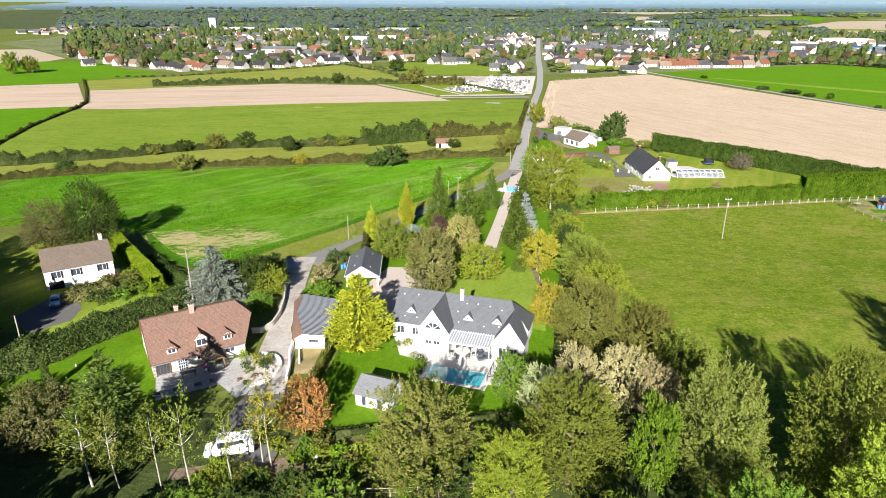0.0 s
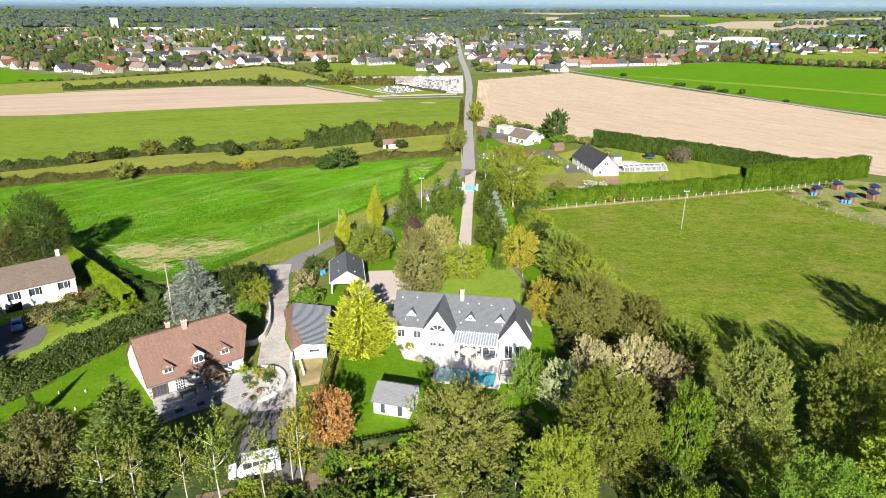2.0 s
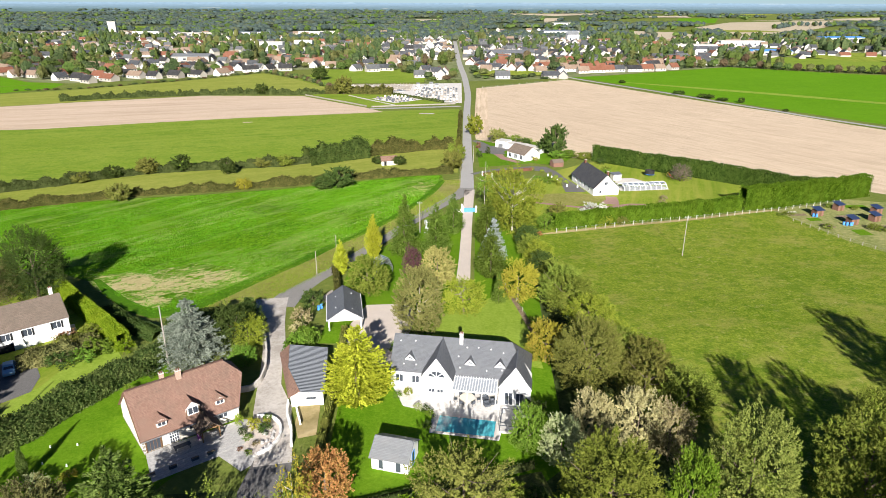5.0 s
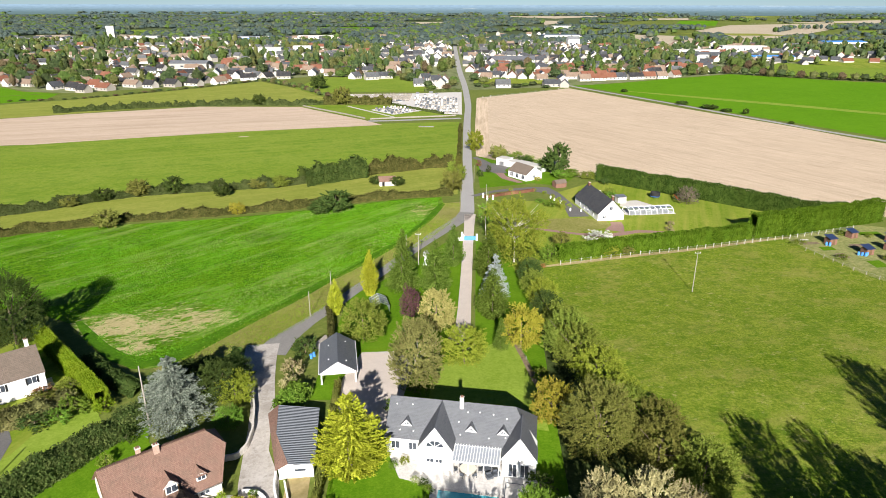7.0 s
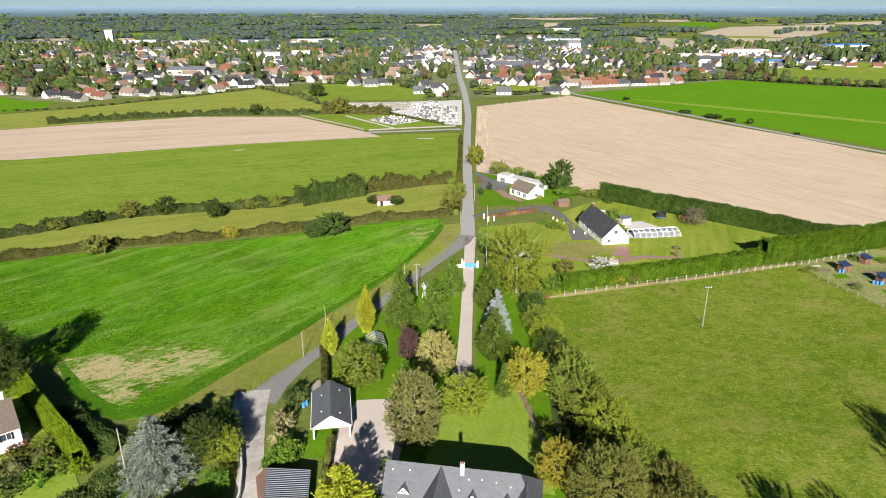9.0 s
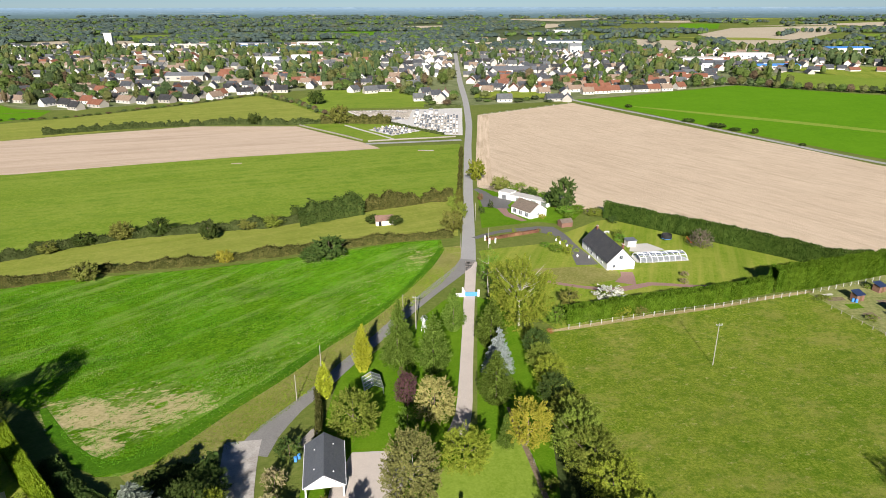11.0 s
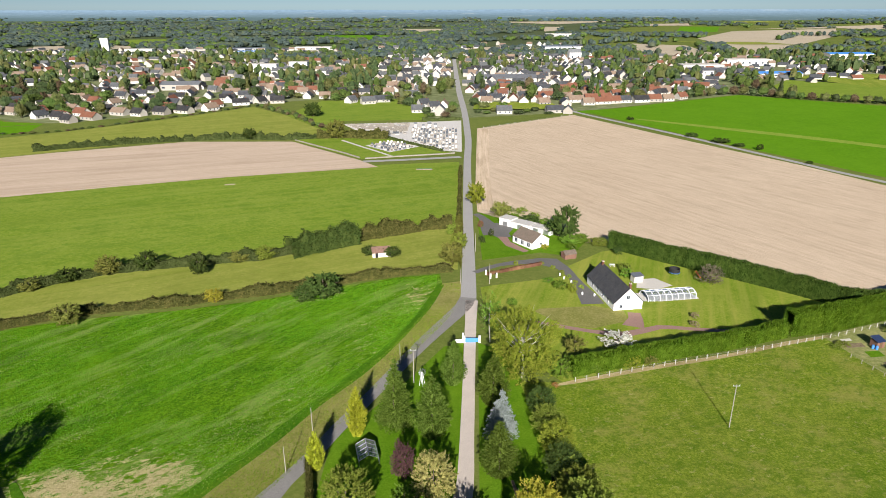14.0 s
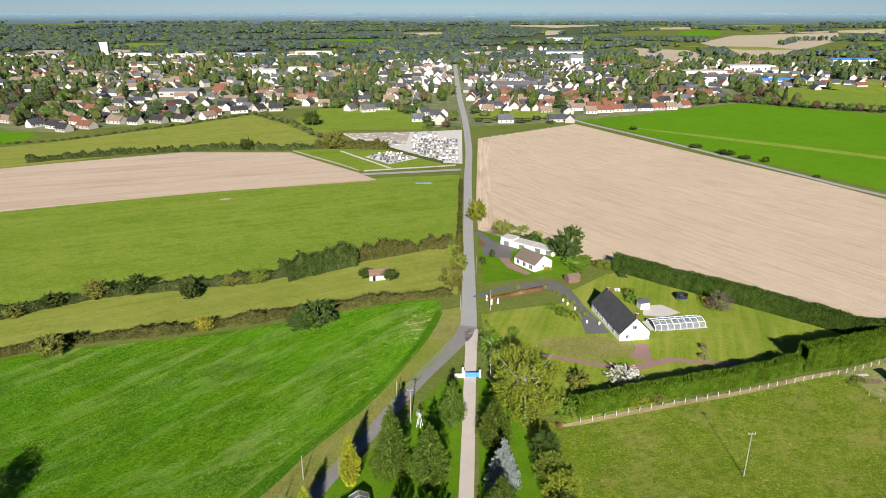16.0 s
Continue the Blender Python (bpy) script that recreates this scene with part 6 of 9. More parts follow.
hedge("garden_hedge", [(-50, 98), (-44, 104), (-37, 108)], 4, 2.6, "leaf_dark", "dark bank of shrubs along the lane", 0.26, 18, False, 0.25, split=3)
# low bush whose dark leaves also paint the shade on the grassy path
hedge("dark_bank", [(-67, 109.4), (-62, 104.6), (-57, 100.4), (-51, 97.6)], 3.4, 1.2, "leaf_dark", "low bush at the field edge, dark for the shaded path", 0.17, 40, False, 0.3)
hedge("garden_hedge", [(-25.5, 92.5), (-23.5, 98)], 4, 2.4, "leaf_green", "bushy green hedge beside the outbuilding", 0.24, 24, False, 0.2, split=3)
hedge("clipped_hedge", [(-15.4, 62), (-15.9, 70), (-16.2, 80), (-16.8, 88), (-17.6, 100)], 1.0, 2.0, "leaf_brown", "narrow clipped hedge between the properties", 0.18, 30, split=3)
hedge("clipped_hedge", [(-13.5, 54.4), (-9, 55.5), (-2, 57.8), (5, 60.2), (13.4, 63.3)], 1.0, 0.9, "hedge_dark", "low clipped hedge at the lawn's edge", 0.14, 44, split=3)
hedge("hedgerow", [(22, 112), (24, 100), (22, 92), (20, 84)], 2.5, 2.5, "hedge_dark", "dark hedgerow beside the garden", 0.24, 18, False, 0.25, split=3)
hedge("hedgerow", [(21.4, 156), (22.4, 140), (24, 122), (25.6, 108), (29, 96), (34, 84), (40, 76)], 3.6, 3.6, "leaf_olive", "overgrown hedgerow between garden and meadow", 0.2, 22, False, 0.3, split=3)
for x, y, h, r, m in ((24.6, 117.5, 8.6, 4.6, "leaf_olive"), (25.6, 107.5, 9.4, 5, "leaf_olive"), (22.6, 130, 6.4, 3.6, "leaf_dark"), (29.2, 90.5, 7.4, 4.4, "leaf_olive"), (33.6, 86.5, 7, 4.4, "leaf_brown"), (21.6, 144, 6, 3.4, "leaf_olive")):
    tree("round", x, y, h, r, m, "dense hedgerow tree between garden and meadow", "hedgerow trees")
hedge("lane_hedge", [(-25.4, 133), (-23.4, 125), (-21.9, 116.8)], 1.2, 1.8, "hedge_brown", "narrow clipped hedge behind the carport", 0.16, 34, split=3)
hedge("beech_hedge", [(13, 229), (22, 233.5), (33, 239)], 0.9, 1.1, "leaf_red", "low russet beech hedge by the gate", 0.16, 24, split=3)
for x, y, h, r in ((169.4, 486.9, 3, 4.5), (181.2, 464.6, 3.4, 6), (188, 452, 2.4, 4), (196.3, 440.8, 4, 2.2), (144.6, 559, 3, 3), (206.5, 400, 2, 2)):
    tree("mid", x, y, h, r, "leaf_dark", "dark bush beside the side road", "side road bushes", "bush")
# heights raised so that their shadow covers the forecourt
for x, y, h, r in ((-78, 71, 11, 4.6), (-72, 67, 10.5, 4.2), (-84, 79, 10, 4.5)):
    tree("round", x, y, h, r, "leaf_dark", "dark tree beside the bungalow drive", "bungalow trees")
hedge("field_hedge", [(-339, 463), (-284.5, 391), (-250.5, 343), (-242, 324), (-222, 264), (-205, 226), (-190, 196)], 1.2, 1.1, "hedge_brown", "thin hedge along a fence between fields", 0.3, 14, False, 0.4)
tree("mid", -428, 496, 20, 7.5, "leaf_olive", "tall airy olive tree beside the field", "field trees")
tree("mid", -420, 507, 16, 7, "leaf_olive", "tall airy olive tree beside the field", "field trees")

# ---- town, cemetery and distance ----
TOWN = random.Random(11)


def inside(p, poly):
    x, y = p
    hit = False
    for (x0, y0), (x1, y1) in zip(poly, poly[1:] + poly[:1]):
        if (y0 > y) != (y1 > y) and x < (x1 - x0) * (y - y0) / (y1 - y0) + x0:
            hit = not hit
    return hit


def roof_pair(L, D, eave, ridge):
    """Both planes of a simple roof, with eaves, as lists of vertices and faces."""
    e, k = D / 2 + 0.4, (ridge - eave) / (D / 2)
    ze = eave - 0.4 * k
    a = L / 2 + 0.3
    v = [(-a, -e, ze), (a, -e, ze), (a, 0, ridge), (-a, 0, ridge), (a, e, ze), (-a, e, ze)]
    v += [(x, y, z + 0.22) for x, y, z in v]
    f = [(6, 7, 8, 9), (9, 8, 10, 11), (1, 0, 3, 2), (2, 3, 5, 4), (0, 1, 7, 6), (5, 11, 10, 4), (1, 2, 8, 7), (2, 4, 10, 8), (0, 6, 9, 3), (3, 9, 11, 5)]
    return v, f


def wall_block(L, D, eave, ridge):
    h = (L / 2, D / 2)
    v = [(-h[0], -h[1], -1), (h[0], -h[1], -1), (h[0], h[1], -1), (-h[0], h[1], -1), (-h[0], -h[1], eave), (h[0], -h[1], eave), (h[0], h[1], eave), (-h[0], h[1], eave), (-h[0], 0, ridge), (h[0], 0, ridge)]
    f = [(0, 1, 5, 4), (2, 3, 7, 6), (1, 2, 6, 9, 5), (3, 0, 4, 8, 7)]
    return v, f


def raw_mesh(name, v, f, material=None):
    me = bpy.data.meshes.new(name)
    me.from_pydata(v, [], f)
    if material:
        me.materials.append(MATS[material])
    return me


SHAPES = []
for L, D, eave, ridge in ((11, 8, 2.9, 6.6), (13, 8.5, 3.0, 6.8), (9.5, 8, 5.4, 9.0), (15, 9, 2.9, 6.2), (12, 9, 5.6, 9.6)):
    ch = box_data(L * 0.28, L * 0.28 + 0.8, -0.4, 0.3, ridge - 0.8, ridge + 0.9)
    SHAPES.append((L, D, eave, ridge, raw_mesh("wall", *wall_block(L, D, eave, ridge), "town_wall"), raw_mesh("roof", *roof_pair(L, D, eave, ridge), "slate"), raw_mesh("chimney", *ch, "hut_tile")))
PANE = raw_mesh("window", *box_data(-0.55, 0.55, -0.06, 0.03, 0, 1.25), "window_glass")
ROOF_WORDS = {"slate": "dark slate roof", "slate_black": "black slate roof", "red_tile": "red tile roof", "tan_tile": "pale tile roof", "brown_tile": "brown tile roof", "slate_light": "grey slate roof", "hut_tile": "red-brown tile roof"}
far_walls, far_roofs = [[], []], {}
built = []
thing_houses = 0


def far_add(store, v, f, m):
    k = len(store[0])
    store[0].extend(tuple(m @ Vector(p)) for p in v)
    store[1].extend(tuple(i + k for i in q) for q in f)


def town_house(x, y, rot, shape, roof, wall="town_wall", windows=True):
    """A plain town house; the nearest are things, those behind join the far town."""
    global thing_houses
    L, D, eave, ridge, wm, rm, cm = SHAPES[shape]
    m = pose(x, y, gz(y), 0, 0, rot)
    built.append((x, y, L))
    if thing_houses >= 290:
        far_add(far_walls, *wall_block(L, D, eave, ridge), m)
        far_add(far_roofs.setdefault(roof, [[], []]), *roof_pair(L, D, eave, ridge), m)
        return
    thing_houses += 1
    r = new("town_house")
    r.matrix_basis = m
    tagged(r, "white town house with " + ROOF_WORDS[roof], "house", "town houses")
    for nm, me, mt in (("wall", wm, wall), ("roof", rm, roof), ("chimney", cm, None)):
        o = new(nm, me)
        o.parent = r
        if mt:
            o.material_slots[0].link = "OBJECT"
            o.material_slots[0].material = MATS[mt]
    if windows and y < 800:
        for sx in (-0.3, 0.05, 0.33):
            o = new("window", PANE)
            o.parent = r
            o.location = (sx * L, -D / 2, 1.0)
            if eave > 5:
                o = new("window", PANE)
                o.parent = r
                o.location = (sx * L, -D / 2, 3.6)


def free_spot(x, y, gap):
    return all((x - a) ** 2 + (y - b) ** 2 > ((gap + c) * 0.5 + 3) ** 2 for a, b, c in built)


def quarter(poly, count, roofs, shapes, angles, gap=13, tries=40):
    x0, x1 = min(p[0] for p in poly), max(p[0] for p in poly)
    y0, y1 = min(p[1] for p in poly), max(p[1] for p in poly)
    for _ in range(count):
        for _ in range(tries):
            x, y = TOWN.uniform(x0, x1), TOWN.uniform(y0, y1)
            if inside((x, y), poly) and free_spot(x, y, gap) and abs(x - float(np.interp(y, [500, 609, 776, 1061, 1230], [13, 12, 8.5, 5.6, 4]))) > 10:
                town_house(x, y, TOWN.choice(angles) + TOWN.uniform(-8, 8), TOWN.choice(shapes), TOWN.choice(roofs))
                break


# houses that stand out at the near edge of the town
for x, y, rot, shape, roof in ((46, 594, 3, 1, "slate_light"), (90, 600, 8, 3, "slate"), (101, 597, 80, 0, "slate_light"), (-8.5, 585, 85, 2, "slate_light"), (-14, 604, 20, 2, "slate"), (-28, 600, 10, 0, "slate_light"), (-24, 622, 30, 2, "slate"), (-6, 632, 85, 0, "tan_tile"), (-78, 655, 25, 1, "slate_light"), (-66, 668, 10, 3, "slate"), (-95, 662, 60, 0, "slate_light"), (-40, 706, 10, 1, "slate_light")):
    town_house(x, y, rot, shape, roof)
town_house(51, 694, 10, 2, "hut_tile")
for i, (x, y, rot) in enumerate(((-302, 545, -25), (-318, 560, -25), (-292, 560, -25), (-338, 566, 65), (-310, 580, -25), (-280, 585, -20), (-262, 580, -22), (-246, 588, -22), (-230, 596, -22), (-352, 590, 65), (-330, 602, -25), (-300, 604, -20), (-268, 606, -20), (-250, 612, -20), (-232, 622, -22), (-214, 630, 60), (-212, 610, 60), (-196, 646, 20), (-180, 655, 60), (-165, 660, 10), (-372, 610, -25), (-392, 590, 65), (-350, 622, -25), (-318, 626, -25), (-284, 630, -20), (-256, 640, -20), (-320, 566, -25), (-354, 592, -25), (-383, 606, -30), (-418, 629, -30), (-462, 669, -30), (-482, 666, 60), (-440, 650, -30), (-402, 640, -30), (-372, 630, 60), (-530, 711, -30), (-469, 740, -30), (-500, 690, 60))):
    town_house(x, y, rot, (0, 1, 3)[i % 3], ("slate_black", "slate_black", "red_tile", "slate", "red_tile", "tan_tile", "slate_black", "slate_black", "slate_black", "red_tile", "tan_tile")[i % 11])
for i, (x, y, rot) in enumerate(((128, 648, 10), (142, 655, 12), (154, 660, 12), (166, 664, 14), (182, 668, 12), (196, 672, 10), (210, 676, 12), (120, 668, 10), (136, 676, 10), (152, 684, 12), (170, 690, 12), (188, 694, 12), (228, 690, 30), (112, 690, 5), (130, 702, 8), (150, 708, 10), (172, 716, 10), (194, 718, 12), (218, 722, 20), (95, 700, 5), (78, 712, 5), (100, 720, 8), (122, 726, 8), (146, 734, 10))):
    town_house(x, y, rot, (0, 3, 1)[i % 3], ("tan_tile", "red_tile", "red_tile", "slate", "slate_black", "red_tile", "tan_tile")[i % 7])
ANG = (5, 12, 85, 95, -20, 60)
quarter([(-420, 560), (-300, 620), (-200, 660), (-130, 690), (-30, 715), (-30, 800), (-420, 800)], 85, ["red_tile", "slate", "slate_light", "tan_tile", "slate_black", "slate", "tan_tile"], [0, 0, 1, 3], ANG)
quarter([(20, 660), (110, 640), (230, 720), (300, 750), (300, 830), (20, 830)], 80, ["tan_tile", "slate", "slate_light", "red_tile", "slate"], [0, 1, 3], ANG, 11)
quarter([(-90, 800), (200, 800), (260, 1000), (200, 1250), (-120, 1250)], 330, ["slate", "slate", "slate_light", "slate_black", "slate_light", "tan_tile"], [0, 2, 4, 2, 1], (8, 95, 5, 88), 7)
quarter([(-560, 800), (-90, 800), (-120, 1150), (-800, 1150)], 210, ["slate", "slate_light", "tan_tile", "red_tile", "slate_light"], [0, 1, 3, 2], ANG, 15)
quarter([(260, 830), (440, 830), (640, 1000), (560, 1250), (230, 1250)], 150, ["slate", "slate_light", "tan_tile", "slate", "red_tile"], [0, 1, 3, 2], ANG, 14)
quarter([(-1000, 1150), (-250, 1150), (-250, 1450), (-1100, 1450)], 170, ["slate_light", "tan_tile", "slate"], [0, 1, 3], ANG, 18)
quarter([(-250, 1260), (200, 1260), (330, 1600), (-200, 1700)], 60, ["slate_light", "slate", "tan_tile"], [0, 1, 4], ANG, 16)
quarter([(480, 850), (800, 900), (900, 1200), (600, 1250)], 30, ["slate_light", "slate", "red_tile"], [0, 1, 3], ANG, 20)
tagged(link_mesh("far_town_walls", *far_walls, "town_wall"), "pale walls of the far town", "houses", kind="stuff")
for roof, (v, f) in far_roofs.items():
    tagged(link_mesh("far_town_roofs", v, f, roof), ROOF_WORDS[roof] + "s of the far town", "houses", kind="stuff")


def hall(x, y, rot, L, D, h, wall, roof, label, rise=0.0):
    r = house_root("hall", x, y, rot, label, "building", lift=0)
    built.append((x, y, max(L, D)))
    if rise:
        gable_walls("wall", -L / 2, L / 2, -D / 2, D / 2, h, h + rise, wall, r)
        gable_roof(-L / 2, L / 2, -D / 2, D / 2, h, h + rise, roof, r)
    else:
        box("wall", -L / 2, L / 2, -D / 2, D / 2, -1, h, wall, r)
        box("flat_roof", -L / 2 - 0.3, L / 2 + 0.3, -D / 2 - 0.3, D / 2 + 0.3, h, h + 0.4, roof, r)
    n = max(2, int(L / 9))
    for i in range(n):
        box("window", -L / 2 + (i + 0.35) * L / n, -L / 2 + (i + 0.65) * L / n, -D / 2 - 0.05, -D / 2 + 0.05, h * 0.35, h * 0.65, "window_glass", r)


hall(68, 835, 2, 68, 14, 6, "grey_wall", "slate", "long grey-roofed town hall block", 4)
hall(-268, 985, 4, 42, 22, 10, "white_wall", "pale_concrete", "long white flat-roofed school block")
hall(-222, 1010, 4, 26, 18, 11, "white_wall", "pale_concrete", "white flat-roofed school wing")
hall(-300, 772, 3, 44, 26, 6, "town_wall", "slate_light", "low white sports hall with grey roof", 2.5)
hall(-190, 800, 3, 36, 14, 4, "town_wall", "red_tile", "long low building with red tile roof", 2)
hall(205, 1165, 6, 20, 14, 14, "white_wall", "slate_light", "tall white town building", 5)
hall(215, 1375, 3, 70, 40, 12, "white_wall", "metal_grey", "large white factory hall")
hall(455, 1080, 3, 70, 24, 9, "white_wall", "pale_concrete", "white flat-roofed commercial hall")
hall(360, 1010, 4, 60, 24, 7, "town_wall", "pale_concrete", "pale flat-roofed commercial hall")
hall(420, 905, 4, 62, 20, 5, "grey_wall", "blue_paint", "low hall with blue roof", 2)
hall(345, 935, 4, 50, 20, 6, "town_wall", "slate", "low hall with grey roof", 3)
hall(690, 1225, 6, 80, 30, 8, "cream_wall", "blue_paint", "commercial hall with blue roof", 2)
hall(700, 980, 4, 60, 14, 5, "white_wall", "slate", "long low white building", 3)
hall(-290, 1465, 4, 80, 30, 6, "town_wall", "pale_concrete", "white flat-roofed industrial hall")
hall(-420, 1420, 4, 90, 34, 6, "grey_wall", "metal_grey", "white flat-roofed industrial hall")
hall(-520, 1380, 4, 70, 30, 6, "town_wall", "pale_concrete", "white flat-roofed industrial hall")
hall(-380, 1330, 4, 60, 26, 6, "grey_wall", "blue_paint", "white industrial hall with blue roof")
hall(-600, 1330, 6, 50, 22, 10, "white_wall", "pale_concrete", "white flat-roofed industrial hall")
hall(330, 2060, 3, 110, 30, 8, "grey_wall", "pale_concrete", "far grey farm hall")
# white tower flaring to its top
tw = house_root("white_tower", -720, 1436, 12, "tall white block tower standing over the town", "tower")
tv = [(-6, -5, -1), (7, -5, -1), (7, 5, -1), (-6, 5, -1), (-8.5, -6, 25), (7.5, -6, 25), (7.5, 6, 25), (-8.5, 6, 25)]
link_mesh("wall", tv, [(3, 2, 1, 0), (4, 5, 6, 7), (0, 1, 5, 4), (1, 2, 6, 5), (2, 3, 7, 6), (3, 0, 4, 7)], "grey_wall", tw)
box("roof_edge", -8.7, 7.7, -6.2, 6.2, 25, 25.6, "pale_concrete", tw)

# cemetery
sheet("cemetery_ground", [(-83.6, 538.7), (-29.2, 546.5), (9, 556), (8, 434), (-3, 436), (-26, 466), (-41.5, 485.5), (-50, 508), (-69.4, 511)], "grave_gravel", 0.07, "pale gravel ground of the cemetery", "ground")
sheet("cemetery_plot", [(-55, 454), (-39.5, 470), (-19, 451), (-37, 432)], "grave_gravel", 0.08, "pale gravel plot of newer graves", "ground")
sheet("cemetery_lawn", [(-106, 471), (-92, 486), (-43, 483), (-3.5, 434), (5, 431), (-52, 411.5)], "pasture_far", 0.055, "mown cemetery lawn", "lawn")
ribbon("cemetery_path", [(-73.5, 472.5), (-62.9, 458), (-48.2, 438.5), (-34.8, 420)], 2.2, "pale_concrete", 0.09, "pale concrete cemetery path", "path")
ribbon("cemetery_road", [(-50, 404.5), (-22.8, 410.5), (7, 418)], 5, "asphalt", 0.075, "asphalt parking strip before the cemetery wall", "road")
GRAVE = [raw_mesh("slab", *box_data(-0.55, 0.55, -1.1, 1.1, 0, h), mt) for h, mt in ((0.45, "chip_stone"), (0.5, "metal_dark"), (0.4, "chip_stone"), (0.45, "rib_grey"), (0.4, "grey_wall"))]
STONE = [raw_mesh("headstone", *box_data(-0.5, 0.5, 0.9, 1.1, 0, h), mt) for h, mt in ((1.1, "metal_dark"), (1.3, "grey_wall"), (0.9, "chip_stone"))]


grave_count = 0
far_graves = [[], []]


def graves(poly, dx, dy, rot, limit):
    """Rows of slabs with headstones; past three hundred the farther ones join one mesh."""
    global grave_count
    n = 0
    y = min(p[1] for p in poly)
    while y < max(p[1] for p in poly):
        x = min(p[0] for p in poly)
        while x < max(p[0] for p in poly) and n < limit:
            if inside((x, y), poly) and TOWN.random() < 0.86:
                m = pose(x, y, gz(y) + 0.05, 0, 0, rot + TOWN.uniform(-3, 3)) @ Matrix.Diagonal((1.35, 1.35, 1.2, 1))
                n += 1
                x += dx
                grave_count += 1
                if grave_count > 300:
                    far_add(far_graves, *box_data(-0.55, 0.55, -1.1, 1.1, 0, 0.45), m)
                    far_add(far_graves, *box_data(-0.5, 0.5, 0.9, 1.1, 0, 1.1), m)
                    continue
                r = new("grave", TOWN.choice(GRAVE))
                r.matrix_basis = m
                tagged(r, "stone grave slab with low headstone", "grave", "cemetery graves")
                s = new("headstone", TOWN.choice(STONE))
                s.parent = r
                continue
            x += dx
        y += dy


graves([(-53, 454), (-39.5, 467), (-21, 450.5), (-36.5, 434)], 2.4, 3.6, 10, 70)
graves([(-27, 500), (-27, 540), (6, 550), (5, 440), (-2, 440), (-24, 468)], 2.1, 3.8, 0, 230)
graves([(-80, 536), (-31, 543), (-31, 498), (-44, 490), (-52, 511), (-68, 514)], 2.5, 4.2, 100, 190)
tagged(link_mesh("far_graves", *far_graves, "chip_stone"), "grey stone graves at the back of the cemetery", "graves", kind="stuff")
hedge("cemetery_hedge", [(-41.3, 477), (-26, 459), (-4, 434)], 1.4, 1.6, "hedge_dark", "clipped dark hedge in the cemetery", 0.35, 12)
hedge("cemetery_hedge", [(-22, 552), (-4, 555), (8, 560)], 2, 2.6, "hedge_dark", "clipped hedge beside the cemetery", 0.45, 8)
for pts, tall, material, words in (([(-106.3, 472), (-92, 457), (-78.5, 442.7), (-65, 428), (-52, 412)], 0.9, "chip_stone", "low grey wall round the cemetery"), ([(-52, 411), (-30.1, 418.3), (-3.5, 425.7), (6, 429.5)], 0.8, "chip_stone", "pale wall along the cemetery front")):
    v, f = [], []
    for i, (x, y, dx, dy) in enumerate(along(pts, 4)):
        for o in (-0.2, 0.2):
            for z in (-0.3, tall):
                v.append((x - dy * o, y + dx * o, gz(y) + z))
        if i:
            q = 4 * i
            f += [(q - 4, q, q + 1, q - 3), (q - 3, q + 1, q + 3, q - 1), (q - 1, q + 3, q + 2, q - 2)]
    tagged(link_mesh("cemetery_wall", v, f, material), words, "wall", kind="structure")
for x, y, s in ((-26, 526, 1.0), (-20, 524, 0.7), (-15.5, 526, 1.2), (-11, 525, 0.9)):
    r = house_root("tomb_chapel", x, y, 4, "small pale stone tomb chapel", "tomb", "tomb chapels")
    gable_walls("wall", -1.2 * s, 1.2 * s, -1.5 * s, 1.5 * s, 2.4 * s, 3.4 * s, "pale_concrete", r)
    gable_roof(-1.2 * s, 1.2 * s, -1.5 * s, 1.5 * s, 2.4 * s, 3.4 * s, "slate_light", r)

# distance: fields and woods
FAR = random.Random(5)
patches = []


def far_patch(material, *poly):
    patches.append(list(poly))
    sheet("far_field", list(poly), material, 0.3 + 0.03 * len(patches), FIELD_WORDS[material], "field")


FIELD_WORDS = {"far_tan": "far beige harvested field", "hay": "far yellowish meadow between woods", "bright_crop": "far vivid green crop field", "pasture_far": "far green pasture between trees", "lawn": "green town sports field", "lawn_dry": "dry green town meadow"}
far_patch("far_tan", (963, 2414), (1410, 2576), (1154, 2092), (805, 1623), (616, 1304), (533, 1305), (646, 1720), (678, 1931))
far_patch("far_tan", (436, 1687), (538, 1605), (505, 1343), (459, 1235), (386, 1306), (381, 1429))
far_patch("bright_crop", (889, 2724), (1041, 2721), (900, 2374), (729, 2287))
far_patch("far_tan", (1057, 2548), (1285, 2617), (1762, 2853), (1547, 2502), (1430, 2594))
far_patch("pasture_far", (1148, 1953), (1208, 1952), (1061, 1713), (1015, 1714))
far_patch("far_tan", (17, 1510), (197, 1632), (65, 1348), (20, 1302))
far_patch("far_tan", (139, 3140), (699, 3190), (687, 3120), (432, 2911), (380, 2960))
far_patch("far_tan", (349, 2717), (425, 2715), (394, 2509), (320, 2410))
far_patch("hay", (1158, 3140), (1416, 3190), (1461, 3120), (1175, 2980))
far_patch("hay", (767, 1744), (805, 1635), (676, 1635), (552, 1774))
far_patch("pasture_far", (-904, 1886), (-792, 1915), (-673, 1646), (-750, 1591))
far_patch("far_tan", (-956, 1573), (-902, 1604), (-814, 1444), (-889, 1454))
far_patch("far_tan", (-813, 1625), (-736, 1591), (-705, 1509), (-728, 1480))
far_patch("pasture_far", (-2030, 3160), (-1768, 3190), (-1664, 3100), (-1672, 2993), (-1917, 3045))
far_patch("far_tan", (-585, 2512), (-389, 2508), (-390, 2388), (-532, 2411))
far_patch("bright_crop", (-426, 2131), (-183, 2144), (-166, 1857), (-334, 1905))
